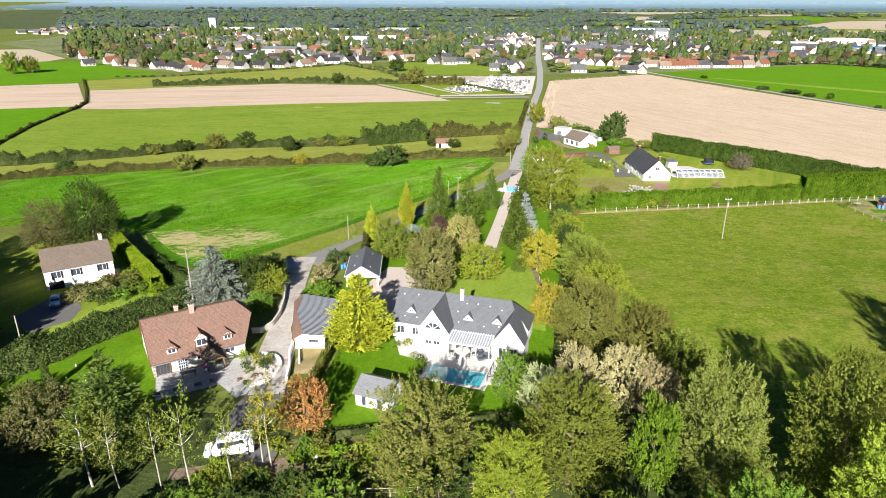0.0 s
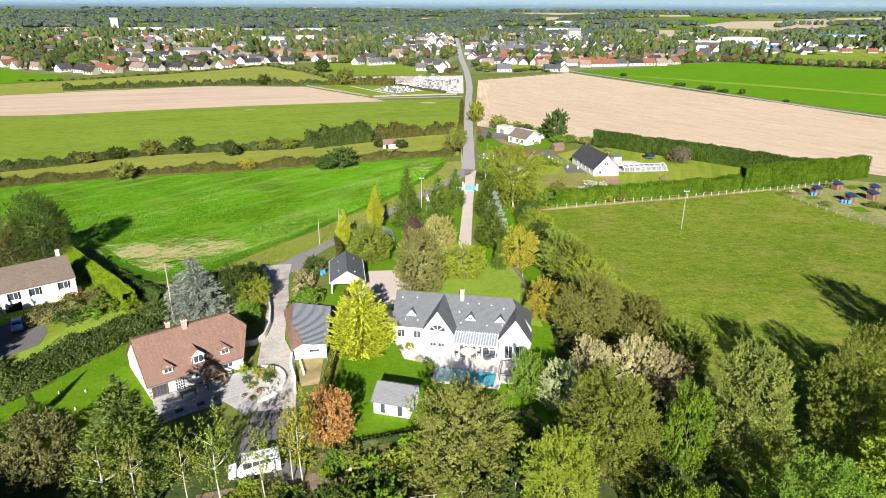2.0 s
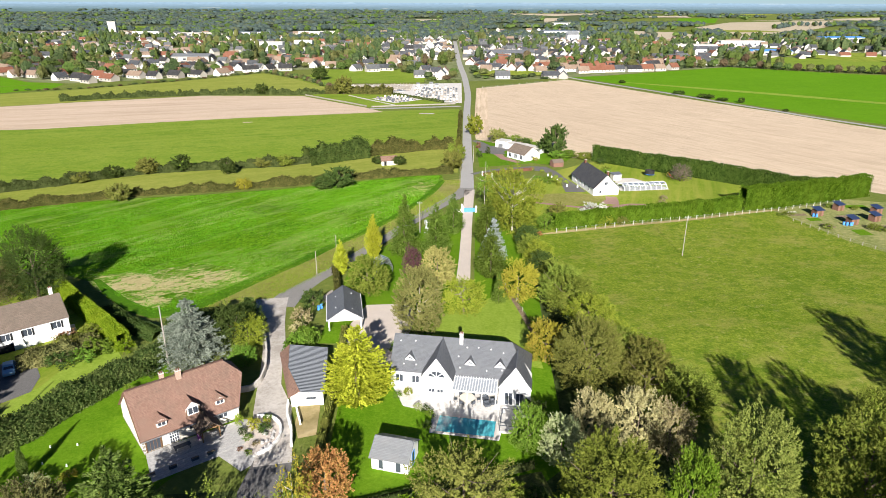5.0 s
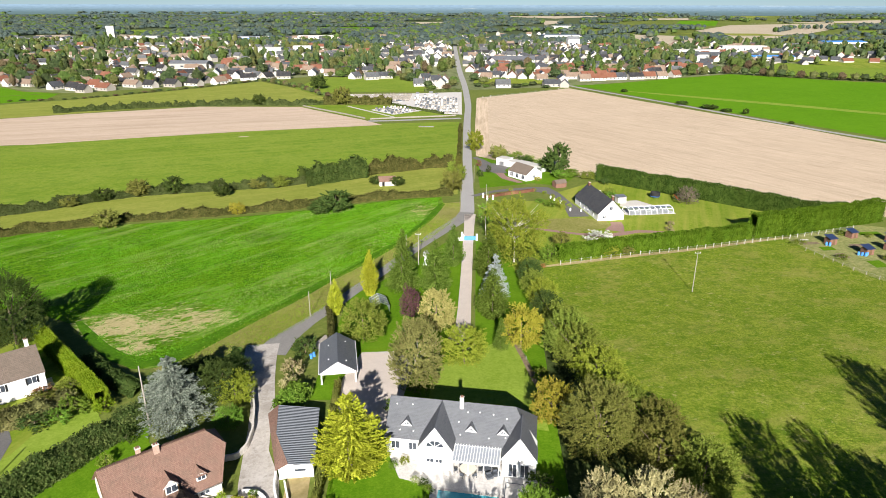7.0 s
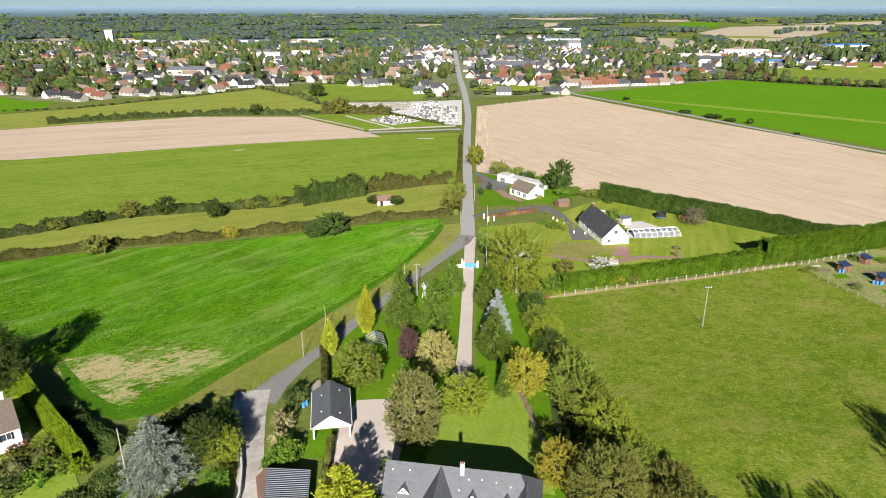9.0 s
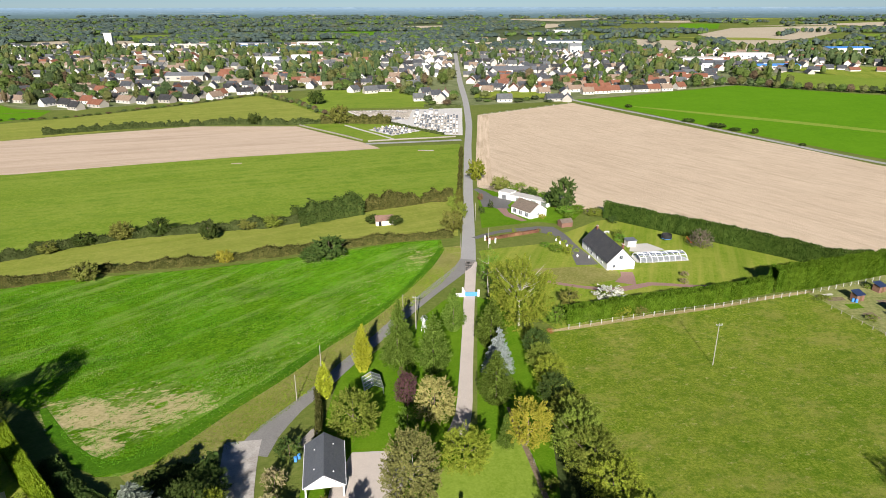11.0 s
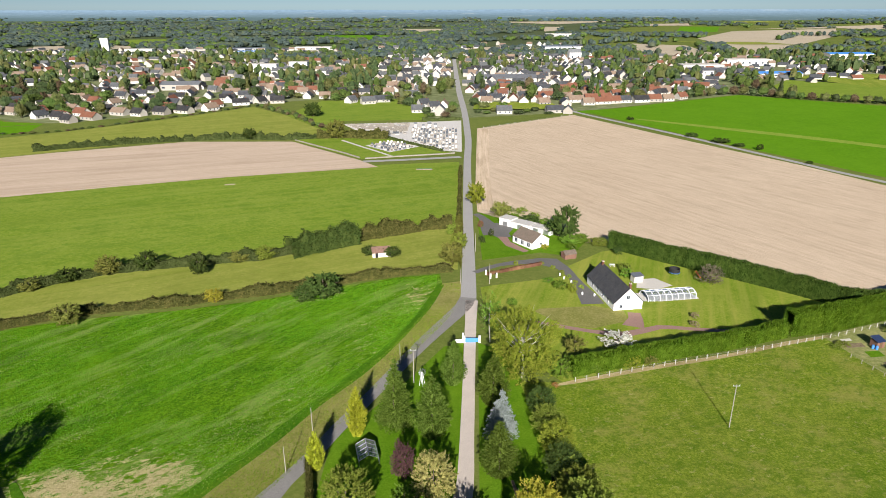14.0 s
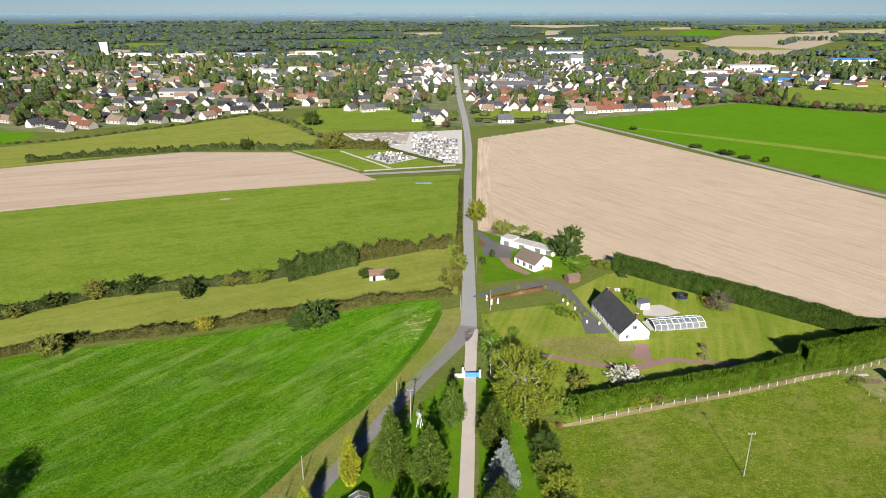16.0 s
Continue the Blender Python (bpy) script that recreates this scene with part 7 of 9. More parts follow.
far_patch("far_tan", (-198, 2557), (-34, 2590), (-30, 2286), (-91, 2244), (-175, 2382))
far_patch("hay", (-427, 3150), (-202, 3160), (-173, 2985), (-381, 3028))
far_patch("pasture_far", (-1515, 2304), (-1481, 2303), (-1343, 2096), (-1331, 2024))
far_patch("lawn_dry", (-540, 1137), (-524, 1210), (-485, 1222), (-464, 1148), (-478, 1103), (-500, 1082))
far_patch("lawn_dry", (-301, 879), (-274, 922), (-199, 945), (-192, 879), (-236, 831), (-274, 822))
far_patch("far_tan", (-1561, 3170), (-1427, 3190), (-1362, 3113), (-1477, 3085))
far_patch("far_tan", (700, 2900), (1000, 2960), (960, 2790), (690, 2780))
far_patch("far_tan", (1180, 1480), (1560, 1700), (1500, 1500), (1230, 1330))
far_patch("pasture_far", (367, 795), (411, 856), (500, 790), (520, 640), (401, 667), (338, 708))
far_patch("lawn_dry", (435, 890), (519, 947), (620, 900), (600, 800), (470, 784))
far_patch("lawn", (-420, 1020), (-300, 1020), (-305, 1060), (-412, 1062))
far_patch("lawn_dry", (20, 612), (100, 612), (95, 655), (24, 660))


def open_field(x, y):
    return any(inside((x, y), poly) for poly in patches)


sheet("town_ground", [(-800, 900), (-645, 792), (-500, 663), (-458, 635), (-354, 550), (-316, 541), (-300, 545), (-240, 590), (-185, 652), (-128, 686), (-27, 694), (-20, 610), (-18, 560), (108, 600), (148, 627), (208, 667), (296, 722), (338, 706), (398, 664), (640, 610), (900, 800), (900, 1300), (300, 1300), (150, 1290), (-260, 1420), (-680, 1410), (-900, 1300)], "town_ground", 0.022, "gardens, yards and streets of the town", "ground")
sheet("wood_ground", [(-2600, 1330), (-900, 1425), (-250, 1440), (160, 1330), (300, 1600), (440, 2300), (800, 3190), (-2600, 3190)], "wood_floor", 0.1, "dark leafy ground under the far woods", "ground")
near_spots, wood_spots = [], []
EDGE = [(-650, 800), (-500, 668), (-458, 640), (-354, 555), (-316, 546), (-300, 545), (-240, 590), (-180, 655), (-125, 690), (-25, 705), (20, 640), (105, 630), (230, 700), (300, 735), (395, 660), (700, 600), (1100, 800), (1100, 1300), (-1100, 1300), (-900, 900)]
while len(near_spots) < 1850:
    x, y = FAR.uniform(-900, 950), FAR.uniform(560, 1290)
    dense = noise.noise(Vector((x * 0.012, y * 0.0065, 3.1))) + 0.3 * noise.noise(Vector((x * 0.04, y * 0.02, 8.0)))
    core = -70 < x < 210 and 790 < y < 1240
    if abs(x) > y * 0.72 + 30 or not inside((x, y), EDGE) or open_field(x, y) or not free_spot(x, y, 0) or dense < (0.06 if core else -0.16):
        continue
    if abs(x - float(np.interp(y, [500, 609, 776, 1061, 1230], [13, 12, 8.5, 5.6, 4]))) < 9:
        continue
    tall = 1 + 0.9 * max(0, dense) + 0.5 * FAR.random() ** 3
    near_spots.append((x, y, FAR.uniform(6, 12) * tall, FAR.uniform(3.2, 6) * tall ** 0.6))
near_spots.sort(key=lambda s: s[1])
TONES = ("town_green", "town_olive", "town_dark", "town_dark", "town_green", "town_dark", "town_olive", "town_brown", "town_green")
WORDS = {"town_green": "green", "town_olive": "olive green", "town_dark": "dark green", "town_brown": "brownish", "leaf_green": "green", "leaf_olive": "olive green", "leaf_dark": "dark green", "leaf_yellowgreen": "yellowing", "leaf_brown": "brownish"}
for i, (x, y, h, r) in enumerate(near_spots[:230]):
    tone = TONES[FAR.randrange(len(TONES))]
    kind = ("town", "town", "town_tall", "town", "town_fir", "town")[FAR.randrange(6)]
    tree(kind, x, y, h * (1.25 if kind != "town" else 1), r * (0.7 if kind != "town" else 1), tone, WORDS[tone] + " tree among the town houses", "town trees")
rest = near_spots[230:]
for i, tone in enumerate(("town_green", "town_dark", "town_dark", "town_olive")):
    scatter_stuff("town_trees", "far", rest[i::4], tone, WORDS[tone] + " trees among the far town houses", "trees")
for _ in range(90000):
    y = 1180 + 2150 * FAR.random() ** 1.15
    x = FAR.uniform(-1, 1) * (y * 0.74 + 40)
    d = noise.noise(Vector((x * 0.0035, y * 0.0055, 0.7))) + 0.55 * noise.noise(Vector((x * 0.012, y * 0.012, 5.0)))
    west = x < 150 or x < 350 and y > 2300
    if open_field(x, y) or d < (0.16 if not west else 0.12 if y < 1500 else -0.16):
        continue
    if y < 1700 and not free_spot(x, y, 6):
        continue
    wood_spots.append((x, y, FAR.uniform(9, 14), FAR.uniform(6.5, 12.5) * (1 + (y - 1200) / 4500)))
    if len(wood_spots) >= 6600:
        break
for pts in ([(440, 1900), (480, 1640), (440, 1520)], [(460, 1420), (520, 1352), (560, 1330)], [(640, 2090), (760, 2095)], [(200, 1500), (330, 1640), (470, 1800)], [(690, 1425), (800, 1425), (860, 1500)], [(180, 1300), (320, 1290), (380, 1240)], [(860, 1830), (1010, 2060), (1300, 2080)]):
    for x, y, dx, dy in along(pts, 11):
        wood_spots.append((x + FAR.uniform(-8, 8), y + FAR.uniform(-12, 12), FAR.uniform(10, 17), FAR.uniform(6, 9)))
# the first two tones carry painted haze, the third is plain green
for i, tone in enumerate(("haze_wood", "haze_wood_light", "town_green")):
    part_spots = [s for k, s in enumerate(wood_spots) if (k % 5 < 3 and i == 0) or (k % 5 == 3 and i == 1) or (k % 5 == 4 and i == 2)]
    scatter_stuff("far_woods", "far", part_spots, tone, "green woods reaching the horizon, most trees tinted for haze", "woods")
# glowing backdrop with painted haze at the skyline: rows of tree belts on rising land
bv, bf = [], []
for row, y in enumerate((3220, 3300, 3380, 3455, 3530, 3605, 3680, 3750, 3820, 3890, 3955, 4020, 4090)):
    k = len(bv)
    n = 420
    for i in range(n + 1):
        x = -3000 + 6000 * i / n
        yy = y + 30 * noise.noise(Vector((x * 0.002, row, 0.0)))
        up = (1 - row / 16) * (3 + 11 * noise.noise(Vector((x * 0.0045, row * 3.7, 1.0))) + 4 * noise.noise(Vector((x * 0.03, row, 2.0))))
        z = gz(yy) + (7 if row == 12 else 0)
        bv += [(x, yy, z + 0.5), (x, yy, z + max(1.2, up)), (x, yy + 40, gz(yy + 40) + max(0.9, up * 0.7))]
        if i:
            q = k + 3 * i
            bf += [(q - 3, q, q + 1, q - 2), (q - 2, q + 1, q + 2, q - 1)]
            if row:
                g0 = q - 3 * (n + 1)
                bf.append((g0 - 1, g0 + 2, q, q - 3))
tagged(link_mesh("backdrop", bv, bf, "far_country"), "blue-grey wooded country at the horizon, self-lit with painted haze", "backdrop", kind="structure")
# garden bushes at the near edge of the town
for x, y, h, r, tone in ((24, 596, 4, 4, "town_dark"), (31, 590, 3, 3.4, "town_green"), (38, 604, 4, 3.6, "town_olive"), (58, 590, 3.5, 5, "town_dark"), (66, 598, 4, 3.6, "town_green"), (74, 606, 4.5, 4, "town_dark"), (30, 622, 7, 5, "town_olive"), (84, 590, 2.6, 4, "town_dark"), (48, 628, 6, 4.5, "town_green"), (22, 640, 9, 5, "town_dark"), (-4, 568, 6, 4, "town_brown"), (-16, 574, 4, 4, "town_green"), (2, 600, 7, 4, "town_olive"), (-20, 590, 7, 4.4, "town_dark"), (2, 616, 8, 4.4, "town_green"), (-38, 640, 9, 5.5, "town_dark"), (-46, 652, 8, 5, "town_olive"), (-30, 660, 9, 5, "town_green"), (-60, 668, 7, 5, "town_dark"), (-112, 676, 8, 5, "town_green")):
    tree("town", x, y, h, r, tone, WORDS[tone] + " bush beside the near town houses", "town bushes", "bush")
# tree line along the green field and at the town's edge
for pts, h in (([(225, 690), (262, 712), (297, 724), (340, 690), (395, 655), (470, 632), (600, 590), (700, 570)], 9), ([(-182, 640), (-150, 600), (-125, 570), (-92, 512)], 4), ([(-125, 678), (-80, 690), (-28, 698)], 7), ([(-330, 488), (-285, 503), (-232, 566), (-184, 636)], 1.6)):
    for i, (x, y, dx, dy) in enumerate(along(pts, 9 if h > 5 else 6)):
        tone = ("town_olive", "town_dark", "town_green", "town_brown")[i % 4]
        s = FAR.uniform(0.75, 1.25)
        tree("town", x + FAR.uniform(-2, 2), y + FAR.uniform(-2, 2), h * s, max(2.2, h * 0.55) * s, tone, WORDS[tone] + " tree in a field boundary", "boundary trees")

# ---- boundary trees and single bushes in the fields ----
for x, y, h, r, m, lab in ((13, 314.7, 11, 4.2, "oak_leaf", "round yellow-green roadside tree"), (45.1, 267, 14, 5.6, "leaf_dark", "dark green tree behind the bungalow"), (42, 272, 5, 4, "leaf_dark", "dark shrubs behind the bungalow"), (-136.7, 474, 9, 4.8, "leaf_dark", "round dark tree in the hedgerow"), (-78.5, 478.7, 14, 7, "leaf_brown", "brown-green tree beside the cemetery"), (-114, 577, 12.5, 7, "leaf_dark", "dark tree at the pasture edge"), (22.8, 296, 7, 4, "leaf_brown", "brownish tree beside the garages"), (27, 289, 3.5, 3.5, "leaf_green", "green shrubs beside the garages"), (34, 285, 4, 4, "leaf_dark", "green shrubs behind the garages"), (46, 261, 3.4, 4, "leaf_green", "green shrubs behind the garages"), (50, 262, 3.6, 3.6, "leaf_green", "green shrubs at the stubble edge"), (57, 258.5, 3.4, 3, "leaf_olive", "olive shrubs at the stubble edge"), (-82, 229, 6.5, 3, "leaf_dark", "dark tree in the hedgerow"), (-101, 233, 7, 4, "leaf_dark", "dark tree in the hedgerow"), (-112, 229, 6.5, 4.5, "leaf_brown", "brownish bush in the hedgerow"), (-122, 222, 5, 3.6, "leaf_dark", "dark bush in the hedgerow"), (-130, 215, 4, 3.5, "leaf_brown", "brownish bush in the hedgerow"), (-64, 244, 4.4, 4.4, "leaf_olive", "olive bush in the hedgerow"), (-72, 241, 4, 4, "leaf_brown", "brownish bush in the hedgerow"), (-37.5, 212, 7.5, 6, "leaf_dark", "broad dark green bush at the crop's edge"), (-42, 209, 5, 4.5, "leaf_dark", "broad green bush at the crop's edge"), (-69, 207, 4.6, 2.8, "leaf_yellow", "small yellow-green bush in the hedgerow"), (-105, 192, 6.4, 4, "leaf_brown", "blond scrubby bush in the hedgerow"), (-142, 182, 5, 4, "leaf_dark", "dark bush in the hedgerow"), (2, 241, 8, 3.9, "leaf_brown", "brownish autumn tree beside the road"), (4.4, 255, 7, 3.2, "leaf_olive", "olive green tree beside the road"), (3, 270, 5, 3, "leaf_olive", "olive green tree beside the road"), (-19.4, 246.4, 4, 3.2, "leaf_dark", "dark green bush beside the hut"), (-27.6, 248, 3.8, 3, "leaf_dark", "green bush beside the hut"), (20, 206, 2.2, 1.6, "leaf_green", "green bush at the lawn's end")):
    tree("mid", x, y, h, r, m, lab)
for x, y, h, r, m, lab in ((41, 172, 3.6, 3.2, "leaf_dark", "dark green shrub against the hedge"), (51, 171.5, 2.6, 2, "leaf_brown", "brownish shrub against the hedge"), (36, 168, 3.4, 2.4, "leaf_green", "green shrub against the hedge"), (46, 170.5, 3.2, 2.4, "leaf_yellowgreen", "yellowing shrub against the hedge"), (28, 166, 5, 3, "leaf_green", "green conical shrub by the fence"), (26, 161, 1.2, 0.9, "leaf_orange", "small orange shrub by the fence"), (45.1, 182.2, 3.4, 4.5, "leaf_white", "white flowering garden shrub"), (33.4, 177.8, 4.8, 3.4, "leaf_brown", "brownish shrub on the garden lawn"), (60, 233, 3.2, 2.6, "leaf_olive", "clipped round garden shrub"), (59.1, 228.7, 3.1, 2.3, "leaf_green", "green bush on the garden lawn"), (36, 219, 2.8, 2.6, "leaf_green", "clipped round garden shrub"), (39.3, 216, 3, 1.8, "leaf_yellowgreen", "clipped shrub on the garden lawn"), (33, 224, 1.4, 2.2, "leaf_green", "low spreading garden shrub"), (71, 198, 1.8, 1.3, "leaf_blond", "pale plume of pampas grass"), (69, 192.5, 1.8, 1.4, "leaf_blond", "pale plume of pampas grass"), (12.5, 188, 2.6, 1.6, "leaf_green", "green bush beside the gate"), (-26.5, 104, 3.6, 2.2, "leaf_blond", "pinkish dry shrub beside the lane"), (-25.8, 99, 2.8, 2, "leaf_blond", "pinkish dry shrub beside the lane"), (-24.5, 94, 3.2, 2.6, "leaf_green", "green shrub beside the outbuilding"), (-26, 112, 4, 2.6, "leaf_dark", "dark shrub behind the carport"), (-47.5, 84.5, 2, 1.6, "leaf_dark", "small dark shrub on the lawn"), (-48, 79, 1.8, 1.4, "leaf_olive", "rounded shrub at the lawn"), (-63, 98, 2.6, 3.4, "leaf_olive", "mixed shrub bed of the bungalow"), (-64, 88, 2.2, 3, "leaf_dark", "mixed shrub bed of the bungalow"), (-61, 89.5, 2, 2.6, "leaf_green", "mixed shrub bed of the bungalow"), (-67, 89.8, 2, 2.2, "leaf_olive", "mixed shrub bed of the bungalow"), (-66, 93.5, 2.4, 3.2, "leaf_brown", "mixed shrub bed of the bungalow"), (-60, 92, 2.6, 3.2, "leaf_green", "mixed shrub bed of the bungalow"), (-68, 97, 1.6, 2, "leaf_red", "reddish shrub at the bungalow wall"), (14.5, 74.5, 3, 2.4, "leaf_dark", "dark shrub beside the house"), (-7.4, 93.2, 2.4, 1.6, "leaf_green", "green shrub behind the house"), (-47, 60, 1.2, 1.2, "leaf_yellow", "small yellow shrub on the lawn"), (-50, 58, 2.2, 1.8, "leaf_pale", "pale green shrub at the lawn"), (18.2, 104, 2, 1.8, "leaf_olive", "olive bush along the ditch")):
    tree("bush", x, y, h, r, m, lab, category="shrub")
for x, y in ((36.2, 235.3), (38.6, 231), (40.2, 227), (41.4, 222.5), (42.6, 218.6), (32.8, 239), (24, 239)):
    tree("bush", x, y, 1.3, 0.95, "leaf_yellowgreen", "small clipped yellow-green ball shrub", "ball shrubs", "shrub")

tree("bare", 84.4, 223.2, 6.6, 4.4, "bare_twig", "leafless grey-brown tree on the garden lawn")
for x, y, h, r, m, lab in ((17.2, 269, 3.4, 1.2, "leaf_dark", "small dark conical shrub by the court"), (32, 300, 3, 3, "leaf_olive", "scrubby bush at the stubble edge"), (27, 303, 2.6, 2.6, "leaf_green", "scrubby bush at the stubble edge"), (36.4, 292, 3, 3, "leaf_olive", "scrubby bush at the stubble edge"), (40, 284, 3, 3, "leaf_green", "scrubby bush at the stubble edge"), (54.5, 260, 2.6, 2.6, "leaf_brown", "scrubby bush at the stubble edge"), (50.4, 262, 3, 2.6, "leaf_green", "scrubby bush at the stubble edge"), (61.5, 250, 3, 2.2, "leaf_dark", "dark shrub on the garden lawn"), (13.2, 262, 3, 1.6, "leaf_dark", "dark shrub beside the road"), (13.5, 281, 3, 1.4, "leaf_red", "russet shrub beside the road"), (36, 255, 2, 1.6, "leaf_yellow", "golden shrub beside the bungalow"), (46, 254, 2.6, 2.4, "leaf_green", "green shrub behind the shed")):
    tree("bush", x, y, h, r, m, lab, category="shrub")

# ---- poles, fences, gate ----
def pole(x, y, h, label, cross=True, thick=0.14, material="grey_wood"):
    v, f = [], []
    cone(v, f, (0, 0, -0.5), (0, 0, h), thick, thick * 0.62, 8)
    r = link_mesh("utility_pole", v, f, material)
    r.location = (x, y, gz(y))
    tagged(r, label, "pole")
    if cross:
        box("crossarm", -0.7, 0.7, -0.06, 0.06, h - 0.5, h - 0.38, "metal_grey", r)
        for dx in (-0.6, 0, 0.6):
            v, f = [], []
            cone(v, f, (dx, 0, h - 0.38), (dx, 0, h - 0.1), 0.06, 0.04, 6)
            link_mesh("insulator", v, f, "white_paint", r)
    return r


pole(59.8, 145.6, 10.4, "grey concrete utility pole in the meadow", True, 0.11, "grey_wood")
pole(-45.9, 88.4, 10.9, "grey utility pole beside the blue spruce", False)
pole(-62.2, 66.8, 7.5, "grey utility pole beside the laurel hedge", False)
pole(-28.8, 129.6, 6, "slim weathered pole beside the lane", False, 0.11, "grey_wood")
pole(-26.6, 143.2, 5.6, "slim weathered pole beside the lane", False, 0.11, "grey_wood")
pole(-6.8, 162.4, 9, "grey concrete utility pole beside the lane")
pole(-10.6, 171, 5.6, "slim weathered pole beside the lane", False, 0.11, "grey_wood")
pole(14, 222, 7, "slim wooden pole beside the road", False, 0.12, "grey_wood")
pole(10.5, 252, 7, "slim wooden pole beside the road", False, 0.12, "grey_wood")
pole(4.8, 222, 5, "slim wooden pole at the field corner", False, 0.1, "grey_wood")


def fence(name, pts, step, h, w, rails, material, label, rail_mat):
    """Posts along a line with rails or wires between them."""
    P = along(pts, step)
    r = new(name)
    x0, y0 = P[0, 0], P[0, 1]
    r.location = (x0, y0, gz(y0))
    tagged(r, label, "fence")
    me = raw_mesh("post", *box_data(-w, w, -w, w, -0.3, h), material)
    for x, y, dx, dy in P:
        o = new("post", me)
        o.parent = r
        o.location = (x - x0, y - y0, gz(y) - gz(y0))
        o.rotation_euler = (RNG.normal(0, 0.03), RNG.normal(0, 0.03), math.atan2(dy, dx))
    for z, t in rails:
        for a, b in zip(P, P[1:]):
            v, f = [], []
            cone(v, f, (a[0] - x0, a[1] - y0, gz(a[1]) - gz(y0) + z), (b[0] - x0, b[1] - y0, gz(b[1]) - gz(y0) + z), t, t, 4)
            link_mesh("rail", v, f, rail_mat, r)


fence("concrete_post_fence", [(29.5, 162.6), (49.7, 169.4), (72.9, 176.4), (103.8, 186.4), (128, 196)], 2.7, 1.35, 0.07, ((0.5, 0.012), (1.1, 0.012)), "grey_wall", "wire fence on pale concrete posts", "metal_grey")
fence("rail_fence", [(-9, 44.3), (-1.2, 45.6), (4.9, 46.8), (11, 48.6)], 2.5, 1.3, 0.07, ((0.6, 0.05), (1.15, 0.05)), "grey_wood", "weathered grey post and rail fence", "grey_wood")
fence("allotment_fence", [(101.5, 177), (106, 162), (112, 150), (120, 138)], 3, 1.1, 0.06, ((0.9, 0.02),), "grey_wood", "rough wooden allotment fence", "grey_wood")
fence("wire_fence", [(22, 517), (60, 548), (103, 583)], 8, 1.3, 0.1, ((1.0, 0.03),), "pale_concrete", "post fence at the stubble field's end", "metal_grey")
fence("ditch_fence", [(13.6, 127), (15.2, 118), (16.6, 108), (17.6, 101)], 4, 1.0, 0.05, ((0.8, 0.012),), "grey_wood", "thin wire fence along the ditch", "metal_grey")

g = house_root("entrance_gate", 7.4, 182.4, 2, "blue metal gate between white pillars", "gate")
for x in (-2.1, 1.9):
    p = box("pillar", x - 0.25, x + 0.25, -0.25, 0.25, -0.2, 1.9, "white_wall", g, bevel=0.03)
    box("pillar_cap", x - 0.32, x + 0.32, -0.32, 0.32, 1.9, 2.02, "pale_concrete", p)
box("gate_panel", -1.8, 1.6, -0.05, 0.05, 0.15, 1.35, "blue_paint", g, "bright blue gate panel")
for x in (-1.2, -0.5, 0.2, 0.9):
    box("gate_bar", x, x + 0.08, -0.09, 0.09, 0.1, 1.45, "blue_paint", g)
box("wing_wall", -4.6, -2.4, -0.15, 0.15, -0.2, 1.0, "white_wall", g)
box("letter_post", -2.6, -2.2, 0.6, 1.0, -0.2, 2.4, "white_wall", g)

# garden wind pump
wp = house_root("wind_pump", -4.8, 161.3, 20, "small white garden wind pump on legs", "wind pump")
for a in range(4):
    v, f = [], []
    cone(v, f, (0.7 * math.cos(a * 1.571), 0.7 * math.sin(a * 1.571), 0), (0.1 * math.cos(a * 1.571), 0.1 * math.sin(a * 1.571), 3.6), 0.06, 0.05, 5)
    link_mesh("leg", v, f, "white_paint", wp)
for a in range(12):
    w0 = a * math.pi / 6
    c, s = math.cos(w0), math.sin(w0)
    link_mesh("blade", [(0.2 * c, -0.3, 3.7 + 0.2 * s), (0.9 * c - 0.12 * s, -0.34, 3.7 + 0.9 * s + 0.12 * c), (0.95 * c, -0.3, 3.7 + 0.95 * s), (0.9 * c + 0.12 * s, -0.26, 3.7 + 0.9 * s - 0.12 * c)], [(0, 1, 2, 3)], "metal_grey", wp)
link_mesh("tail", [(-0.05, 0.2, 3.6), (-0.05, 1.1, 3.4), (-0.05, 1.1, 4.0), (0.0, 0.2, 3.75)], [(0, 1, 2, 3)], "white_paint", wp)


# greenhouse
gh = house_root("greenhouse", -14.2, 134.6, 15, "small glass greenhouse with grey frame", "greenhouse")
pts = [(-1.9, 0), (-1.9, 1.5), (0, 2.5), (1.9, 1.5), (1.9, 0)]
for (x0, z0), (x1, z1) in zip(pts, pts[1:]):
    for j in range(4):
        y0, y1 = -2.6 + j * 1.3, -2.6 + (j + 1) * 1.3
        link_mesh("pane", [(x0, y0, z0), (x0, y1, z0), (x1, y1, z1), (x1, y0, z1)], [(0, 1, 2, 3)], "clear_sheet", gh)
for j in range(5):
    y = -2.6 + j * 1.3
    for (x0, z0), (x1, z1) in zip(pts, pts[1:]):
        v, f = [], []
        cone(v, f, (x0, y, z0), (x1, y, z1), 0.045, 0.045, 4)
        link_mesh("frame_bar", v, f, "metal_grey", gh)
for x, z in pts[1:4]:
    v, f = [], []
    cone(v, f, (x, -2.6, z), (x, 2.6, z), 0.05, 0.05, 4)
    link_mesh("ridge_bar", v, f, "metal_grey", gh)

